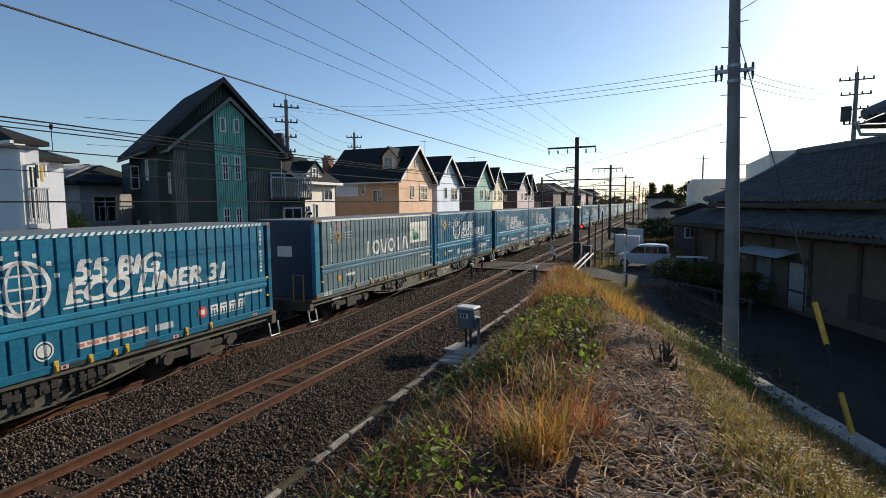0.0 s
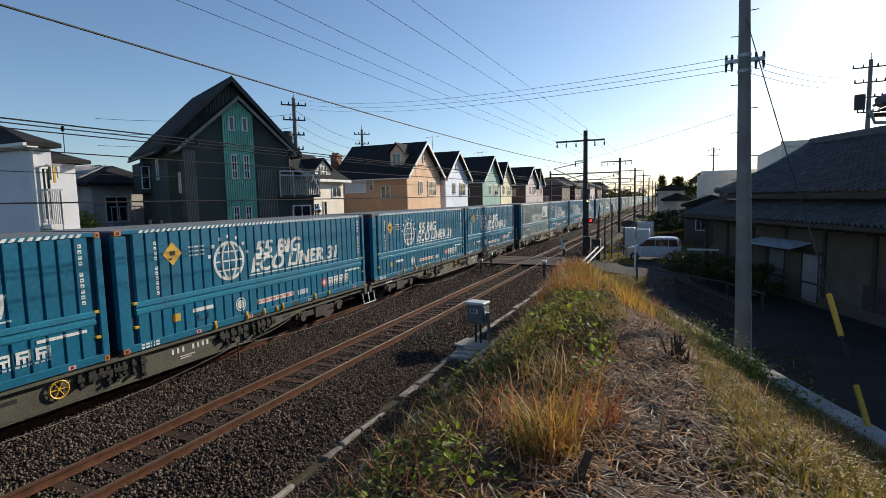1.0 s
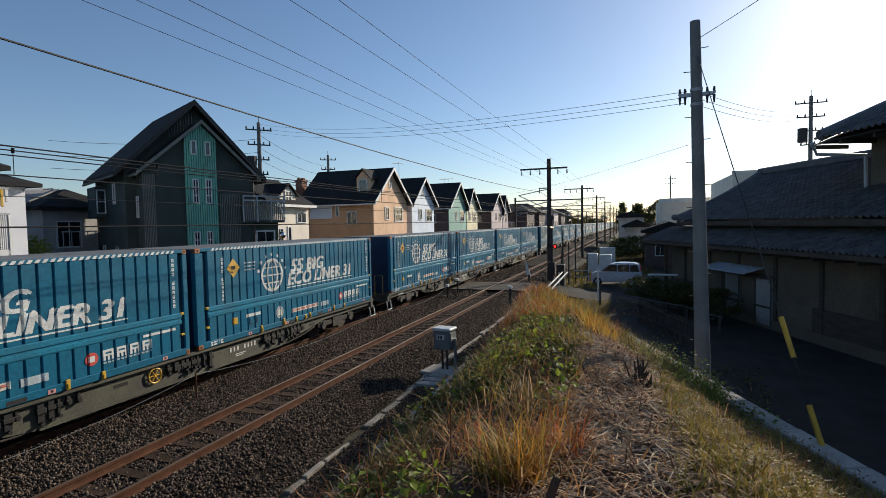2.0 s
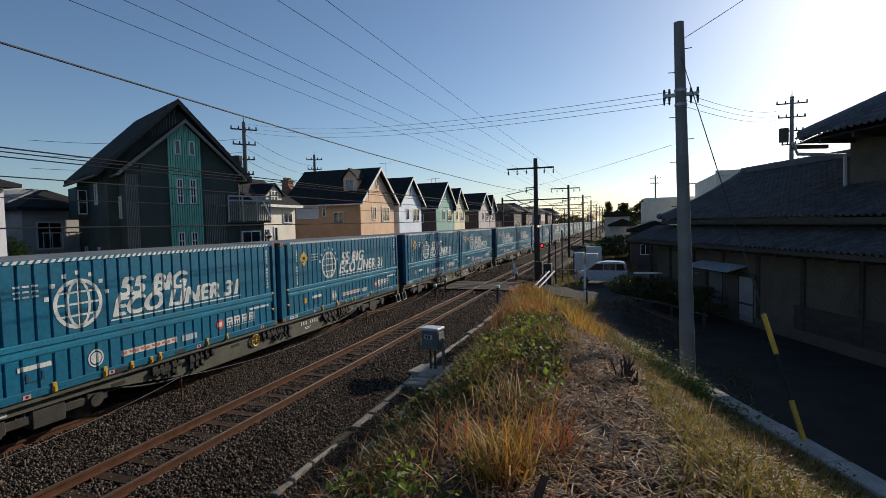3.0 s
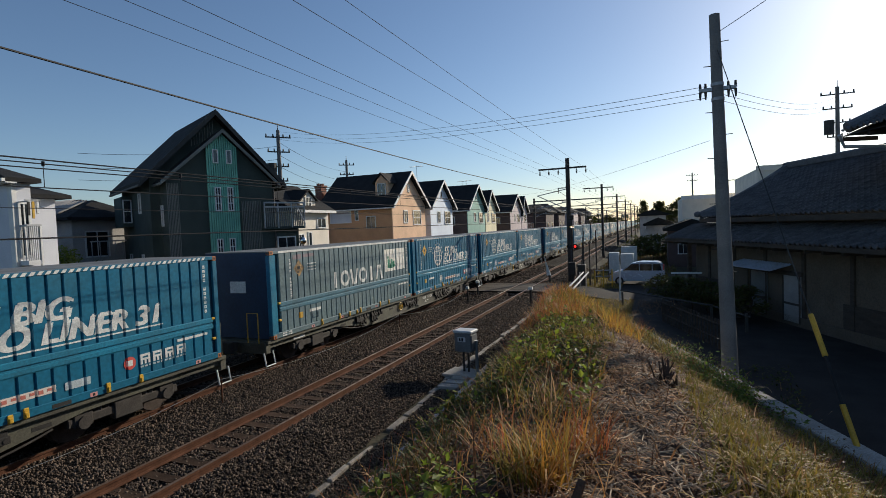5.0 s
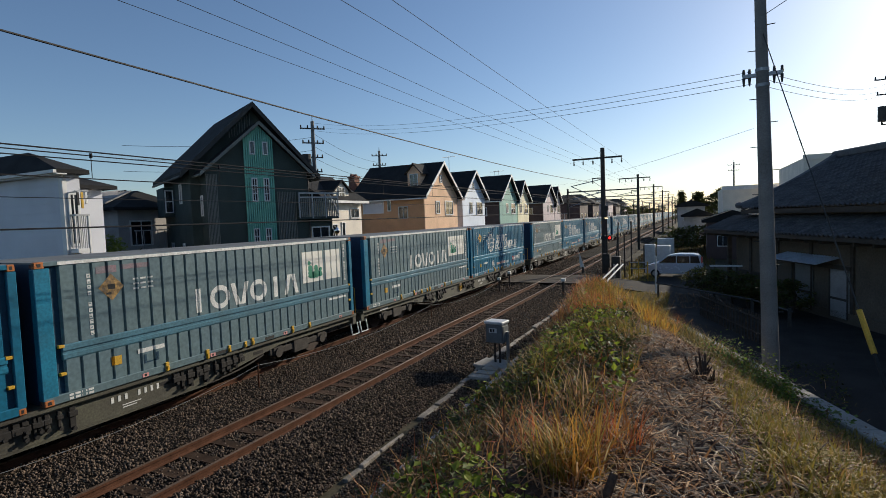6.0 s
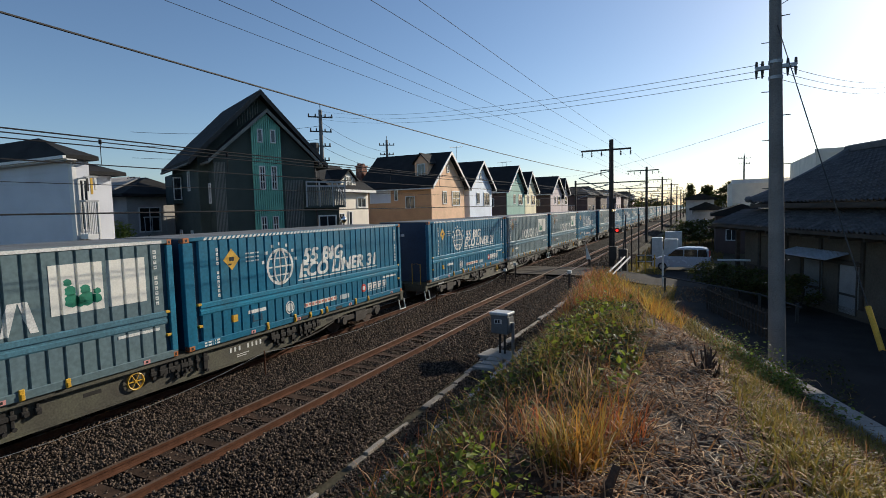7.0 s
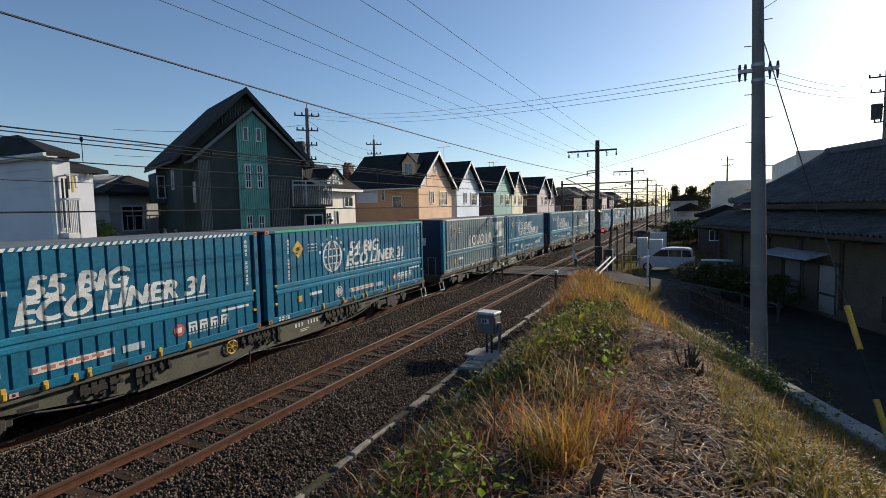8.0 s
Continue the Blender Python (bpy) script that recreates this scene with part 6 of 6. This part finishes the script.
def tuft(cx, cy, r, n, length, mat, seed, label, lean=(.35, .25)):
    rng = random.Random(seed)
    pts = []
    for _ in range(n):
        a, q = rng.uniform(0, 6.283), r * math.sqrt(rng.random())
        x, y = cx + q * math.cos(a), cy + q * math.sin(a)
        pts.append((x, y, bank_z(x, y) - .02))
    return blades("grass_tuft", pts, length, .007, lean, mat, label, "grass", seed, .32)


tuft(-.84, 3.85, .22, 230, (.32, .82), M_ochre, 21, "tall ochre grass tuft on the bank", (.42, .3))
tuft(-1.0, 3.75, .15, 90, (.3, .6), M_grass, 20, "yellow-green blades in the tuft", (.3, .2))
tuft(-.62, 4.4, .22, 80, (.3, .65), M_rust_grass, 22, "rust-red grass tuft on the bank")
tuft(-1.15, 4.2, .3, 90, (.25, .55), M_rust_grass, 23, "rust-red grass tuft on the bank", (.6, .3))
tuft(-3.9, 9.6, .35, 500, (.2, .45), M_ochre, 24, "low tan grass tuft on the slope", (.7, .3))
tip = random.Random(31)
for i in range(34):
    y = tip.uniform(12.2, 20.5)
    x = tip.uniform(-4.2 if y > 16.5 else -3.3, max(-4.0, kerb_x(y) - .25))
    ochre = x > -2.6 + .1 * (16 - y)
    tuft(x, y, .5, 230, (.3, .75) if ochre else (.28, .65), (M_ochre, M_gold, M_rust_grass, M_grass)[i % 4] if ochre else (M_rust_grass, M_rust_grass, M_green_grass, M_grass)[i % 4], 40 + i, "golden autumn grass at the bank's end" if ochre else "rust-red and green autumn grass at the bank's end", (.4, .3))


def plants(name, places, size, n, spread, height, mat, label, seed):
    rng = random.Random(seed)
    vs, fs = [], []
    for x, y in places:
        leaves(vs, fs, rng, (x, y, bank_z(x, y)), size * rng.uniform(.7, 1.2), int(n * rng.uniform(.6, 1.3)), spread, height * rng.uniform(.6, 1.2))
    sheet(name, vs, fs, mat, label, "plants")


pr = random.Random(61)
mid_spots = [(x, y) for x, y, _ in scatter(80, -3.4, -.7, 5.6, 12.5, 62, lambda x, y: 1 if max(-2.9 + .1 * (y - 5), -2.6 if y > 8 else -9) < x < -.75 - .06 * (y - 5) else (.08 if y < 8 else .0))]
plants("leafy_weeds", mid_spots, .085, 42, .24, .34, M_leaf_dark, "dark leafy weeds on the bank", 63)
plants("leafy_weeds", mid_spots[::3], .105, 30, .22, .55, M_leaf, "bright green broad-leaved weeds on the bank", 64)
low_spots = [(x, y) for x, y, _ in scatter(190, -4.35, -1.2, 2.2, 9.5, 65)]
plants("creeping_weeds", low_spots, .055, 55, .28, .22, M_leaf_dark, "small-leaved creeping weeds on the slope", 66)
plants("creeping_weeds", low_spots[::4], .055, 44, .24, .28, M_leaf, "small bright leaves on the slope", 67)
plants("creeping_weeds", [(-1.35, 3.0), (-1.15, 3.25), (-1.75, 3.1), (-1.0, 2.9), (-1.5, 3.4)], .085, 26, .16, .34, M_leaf, "bright young leaves beside the tuft", 68)
plants("withered_weeds", [(x, y) for x, y, _ in scatter(60, -1.2, 1.2, 4, 12, 71)], .06, 16, .2, .12, M_leaf_brown, "withered brown leaves on the bank", 72)
plants("withered_weeds", [(x, y) for x, y, _ in scatter(40, 1.0, 3.2, 4, 9, 73)], .045, 30, .14, .3, M_leaf_brown, "withered brown weeds by the kerb", 74)


blades("mound_grass", scatter(1300, -3.0, -.7, 5.2, 12.5, 307, lambda x, y: smooth01((patch(x, y, 1.1, 2) - .4) / .2)), (.25, .6), .007, (.35, .3), M_grass, "yellow-green grass among the leafy weeds", "grass", 308, .4)
# red-brown stalks and sprigs among the weeds by the tuft
blades("red_stalks", scatter(650, -3.2, -.7, 2.3, 7.5, 301, lambda x, y: smooth01((patch(x, y, 1.2, 4) - .4) / .2)), (.2, .55), .004, (.6, .35), M_rust_grass, "thin red-brown stalks among the weeds", "stalks", 302, .35)
blades("pale_blades", scatter(160, -1.5, -.3, 3.2, 5.6, 303), (.3, .75), .007, (.4, .3), M_straw, "long bleached grass blades round the tuft", "grass", 304, .45)
blades("slope_ochre", scatter(3500, -4.1, -2.9, 7.0, 14.0, 305, lambda x, y: smooth01((patch(x, y, .9, 6) - .42) / .15)), (.15, .42), .007, (.5, .3), M_ochre, "tan and ochre grass on the slope", "grass", 306, .4)


def along_kerb(n, y0, y1, spread, seed):
    rng = random.Random(seed)
    out = []
    for _ in range(n):
        y = rng.uniform(y0, y1)
        x = kerb_x(y) - abs(rng.gauss(0, spread))
        out.append((x, y, bank_z(x - .06, y) + .02))
    return out


blades("kerb_fringe", along_kerb(3600, 9.6, 19.5, .25, 311), (.2, .6), .008, (.6, .35), M_green_grass, "tangled dark grass hanging over the kerb", "grass", 312, .75)
blades("kerb_fringe", along_kerb(3600, 9.6, 19.5, .3, 313), (.2, .6), .007, (.5, .35), M_grass, "yellowish grass hanging over the kerb", "grass", 314, .7)
plants("kerb_weeds", [(x, y) for x, y, _ in along_kerb(60, 8.6, 17.0, .2, 315)], .06, 40, .28, .3, M_shrub, "small-leaved green weeds over the kerb", 316)
plants("kerb_weeds", [(x, y) for x, y, _ in along_kerb(26, 8.6, 15.0, .2, 317)], .05, 26, .22, .3, M_leaf_brown, "withered weeds over the kerb", 318)
shrub_at = [(.62, 9.35), (.85, 9.15), (1.05, 9.0), (.5, 9.8), (.9, 9.6), (.35, 10.4), (1.15, 9.3), (.7, 10.1), (1.0, 8.55), (.85, 8.75), (1.12, 8.8)]
plants("kerb_shrub", shrub_at, .06, 150, .27, .75, M_shrub, "bushy green shrub growing on the bank beside the pole", 319)
plants("kerb_shrub", shrub_at[::2], .055, 80, .25, .7, M_leaf, "bright shoots of the shrub beside the pole", 320)


def flat_spots(n, x0, x1, y0, y1, seed):
    rng = random.Random(seed)
    return [(rng.uniform(x0, x1), rng.uniform(y0, y1), LEVEL - .02) for _ in range(n)]


blades("dry_scrub", flat_spots(8500, -18.6, -14.9, 3, 34, 201), (.6, 1.75), .011, (.3, .25), M_ochre, "tall dry brown grass beyond the far track", "grass", 202, .3)
blades("dry_scrub", flat_spots(6000, -18.6, -15.0, 3, 34, 203), (.5, 1.4), .010, (.4, .3), M_grass, "yellow-green grass beyond the far track", "grass", 204, .4)
blades("verge_grass", flat_spots(5000, -4.6, -1.2, 25.5, 30.4, 205), (.08, .3), .010, (.5, .35), M_grass, "short grass on the verge before the crossing", "grass", 206, .5)
blades("verge_grass", flat_spots(5000, -5.0, -2.2, 35.2, 46, 207), (.1, .35), .014, (.5, .35), M_grass, "short grass on the verge after the crossing", "grass", 208, .5)
blades("verge_straw", flat_spots(3500, -4.6, 1.0, 25.5, 30.2, 209), (.1, .3), .009, (1.0, .35), M_straw, "dry straw on the verge before the crossing", "straw", 210, .3)
blades("far_verge", flat_spots(7000, -4.9, 1.5, 46, 80, 211), (.2, .6), .022, (.4, .3), M_green_grass, "rough grass along the line beyond the crossing", "grass", 212, .5)


M_stump = material("broken_stump_wood", (0.075, 0.045, 0.028), 0.95, vary=0.5, scale=12, fine=50, bump=0.5)


def stumps():
    rng = random.Random(81)
    for x, y, h in ((.06, 7.12, .24), (-.57, 3.35, .38)):
        s = thing("dry_stump", "dark cut stump with broken stalks on the bank", "stump", "stumps on the bank", at=(x, y, bank_z(x, y) - .03))
        n = 1 if h > .35 else 22
        for i in range(n):
            a = rng.uniform(0, 6.28)
            q = 0 if n == 1 else .13 * math.sqrt(rng.random())
            bm = bmesh.new()
            rod(bm, (q * math.cos(a), q * math.sin(a), 0), (q * math.cos(a) + rng.gauss(0, .10), q * math.sin(a) + rng.gauss(0, .10), h * rng.uniform(.35, 1.5)), .035 if n == 1 else rng.uniform(.012, .035), .028 if n == 1 else .006, 7)
            part("stalk", bm, M_stump, s)
    vs = bmesh.new()
    for i in range(460):
        x, y = rng.uniform(-.9, 1.3), 2.2 + 8 * rng.random() ** 1.3
        if x > kerb_x(y):
            continue
        a, l = rng.uniform(0, 6.28), rng.uniform(.2, .8)
        pts = [Vector((x, y, bank_z(x, y) + .03))]
        for k in range(4):
            a += rng.uniform(-.7, .7)
            q = pts[-1] + Vector((math.cos(a), math.sin(a), 0)) * l / 4
            q.z = bank_z(q.x, q.y) + .02 + .03 * rng.random()
            pts.append(q)
        tube(vs, pts, rng.uniform(.004, .0085), 5)
    tagged(part("dead_vines", vs, material("bleached_stalk", (0.50, 0.38, 0.25), 0.8, vary=0.3, scale=8), None), "bleached dead vine stalks lying on the bank", "vines", kind="stuff")


stumps()


def tree(name, x, y, h, r, mat, seed, label, trunk=.18, leaf=.22, count=1800, conifer=False):
    rng = random.Random(seed)
    t = thing(name, label, "tree", "trees and bushes", at=(x, y, LEVEL))
    bm = bmesh.new()
    p = Vector((0, 0, 0))
    for k in range(5):
        q = p + Vector((rng.uniform(-.1, .1), rng.uniform(-.1, .1), h * .17))
        rod(bm, p, q, trunk * (1 - k * .17), trunk * (.83 - k * .17), 8)
        p = q
    for k in range(7):
        a = rng.uniform(0, 6.28)
        z = h * rng.uniform(.25, .7)
        rod(bm, (0, 0, z), (math.cos(a) * r * .7, math.sin(a) * r * .7, z + h * .15), trunk * .35, trunk * .1, 6)
    part("trunk", bm, M_bark, t)
    vs, fs = [], []
    lumps = 48
    for k in range(lumps):
        f = (k + .5) / lumps
        z = h * (.22 + .75 * f)
        rr = r * (1 - f) * 1.05 if conifer else r * math.sqrt(max(.05, 1 - (2 * f - .85) ** 2))
        a, q = rng.uniform(0, 6.28), rr * math.sqrt(rng.random())
        leaves(vs, fs, rng, (q * math.cos(a), q * math.sin(a), z), leaf, count // lumps, r * .32, h * .14)
    me = bpy.data.meshes.new("crown")
    me.from_pydata(vs, [], fs)
    me.materials.append(mat)
    new("crown", me).parent = t


tree("bush", -22.9, 13.9, 4.1, 1.3, M_garden, 91, "green leafy garden bush before the houses", .08, .13, 3600)
tree("bush", -21.0, 14.2, 3.4, 1.1, M_leaf_dark, 92, "dark garden bush before the houses", .08, .16, 1100)
tree("conifer", .6, 104.0, 7.2, 2.6, M_leaf_dark, 93, "dark pointed conifer beyond the crossing", .2, .4, 3600, True)
tree("tree", 4.2, 100.0, 7.4, 3.4, M_leaf_dark, 94, "rounded dark tree beyond the crossing", .25, .4, 4200)
tree("conifer", -3.0, 150.0, 9.0, 2.4, M_leaf_dark, 95, "dark pointed conifer far along the line", .2, .45, 3000, True)
for i in range(12):
    tree("tree", -22 - 7 * (i % 3) + i * .8, 118 + i * 17, 5.6 + (i * 37 % 5) * .4, 3.8, M_leaf_dark, 100 + i, "distant dark tree behind the roofs", .25, .42, 3400)
blades("road_scrub", [tuple(beside(u, v, LEVEL + .01)) for u, v in ((lambda r: [(r.uniform(2.5, 15), .28 + abs(r.gauss(0, .8))) for _ in range(5200)])(random.Random(341)))],
       (.15, .6), .009, (.5, .35), M_green_grass, "dark scrub grass along the road under the bank", "grass", 342, .6)
blades("road_scrub", [tuple(beside(u, v, LEVEL + .01)) for u, v in ((lambda r: [(r.uniform(2.5, 15), .28 + abs(r.gauss(0, .9))) for _ in range(2500)])(random.Random(343)))],
       (.15, .5), .008, (.8, .35), M_straw, "dry straw along the road under the bank", "straw", 344, .5)
road_weeds = flat_spots(40, 1.7, 3.3, 13.6, 17.0, 331)
vs, fs = [], []
for x, y, z in road_weeds:
    leaves(vs, fs, random.Random(int(x * 900)), (x, y, z + .03), .07, 14, .22, .28)
sheet("road_weeds", vs, fs, M_leaf_dark, "low weeds growing on the dark road's edge", "weeds")
for i in range(6):
    tree("hedge_bush", .3 + i * .62, 29.6 - i * 1.0, 1.45, .9, M_leaf_dark, 120 + i, "clipped dark green hedge bush by the road", .05, .12, 1500)
for i in range(5):
    tree("bush", -1.6 + i * 1.3, 58 + i * 3.0, 2.6, 1.9, M_leaf_dark, 130 + i, "dark scrub on the bank beyond the crossing", .06, .3, 900)
for i in range(6):
    tree("shrub", -15.6 - (i % 2) * 1.2, 5.5 + i * 3.1, .9, .8, M_leaf_brown if i % 2 else M_leaf_dark, 140 + i, "low scrub beyond the far track", .03, .1, 700)


def gravel(name, n, y0, y1, size, seed):
    """Angular crushed stones lying on the bed."""
    rng = np.random.default_rng(seed)
    x = rng.uniform(-13.7, -4.4, n)
    y = rng.uniform(y0, y1, n)
    foot = -4.85 + 0.042 * np.clip(14.0 - y, 0.0, 12.0)
    top = np.where(x < -6.75, -0.14, np.where(x < -6.2, -0.15 - (x + 6.75) / .55 * .21, np.where(x < -5.9, -.36 - (x + 6.2) * .2, LEVEL - .0)))
    on = np.zeros(n, bool)
    for cx in (NEAR_TRACK, FAR_TRACK):
        near = np.abs(x - cx) < .62
        top = np.where(near, -.185, top)
        k = np.abs(((y - 2.0 + .31) % .62) - .31) < .12
        on |= near & k & (rng.random(n) > .28)
        for s in (-1, 1):
            on |= np.abs(x - cx - s * .565) < .07
    on |= (x > foot - 1.05) & (x < foot - .83)
    on |= x > foot - .12
    x, y, top = x[~on], y[~on], top[~on]
    n = len(x)
    base = np.array([(1, 0, 0), (-1, 0, 0), (0, 1, 0), (0, -1, 0), (0, 0, .8), (0, 0, -.8)], float)
    tri = np.array([(0, 2, 4), (2, 1, 4), (1, 3, 4), (3, 0, 4), (2, 0, 5), (1, 2, 5), (3, 1, 5), (0, 3, 5)])
    s = size * rng.uniform(.5, 1.15, (n, 1, 1))
    v = base[None] * rng.uniform(.55, 1.2, (n, 6, 1)) + rng.normal(0, .18, (n, 6, 3))
    q = rng.normal(size=(n, 4))
    q /= np.linalg.norm(q, axis=1, keepdims=True)
    w, a, b, c = q.T
    R = np.stack([1 - 2 * (b * b + c * c), 2 * (a * b - c * w), 2 * (a * c + b * w), 2 * (a * b + c * w), 1 - 2 * (a * a + c * c), 2 * (b * c - a * w),
                  2 * (a * c - b * w), 2 * (b * c + a * w), 1 - 2 * (a * a + b * b)], 1).reshape(n, 3, 3)
    v = np.einsum("nij,nkj->nki", R, v * s)
    v[:, :, 0] += x[:, None]
    v[:, :, 1] += y[:, None]
    v[:, :, 2] += (top + rng.uniform(-.7, 1.6, n) * size * .6)[:, None]
    me = bpy.data.meshes.new(name)
    f = (tri[None] + 6 * np.arange(n)[:, None, None]).reshape(-1, 3)
    me.vertices.add(n * 6)
    me.vertices.foreach_set("co", v.reshape(-1))
    me.loops.add(len(f) * 3)
    me.loops.foreach_set("vertex_index", f.reshape(-1))
    me.polygons.add(len(f))
    me.polygons.foreach_set("loop_start", np.arange(len(f)) * 3)
    me.update(calc_edges=True)
    me.validate()
    me.materials.append(M_stone)
    tagged(new(name, me), "dark grey and brown crushed stones of the track bed", "gravel", kind="stuff")


M_stone = material("crushed_stone", (0.122, 0.090, 0.066), 0.9, vary=0.3, scale=8, fine=60, bump=0.3, each=0.65, spec=0.2)
gravel("track_gravel", 66000, 2.5, 13.0, .034, 1)
gravel("track_gravel", 42000, 13.0, 27.0, .045, 2)
gravel("track_gravel", 16000, 27.0, 50.0, .075, 3)


def motions():
    """The train runs along the far track, away from the camera, at a steady pace."""
    for ob, y in MOVERS:
        walk(ob, [(t, pose(FAR_TRACK, y + SPEED * t, 0)) for t in (0.0, 2.0, 4.0, 6.0, 8.0)])


motions()
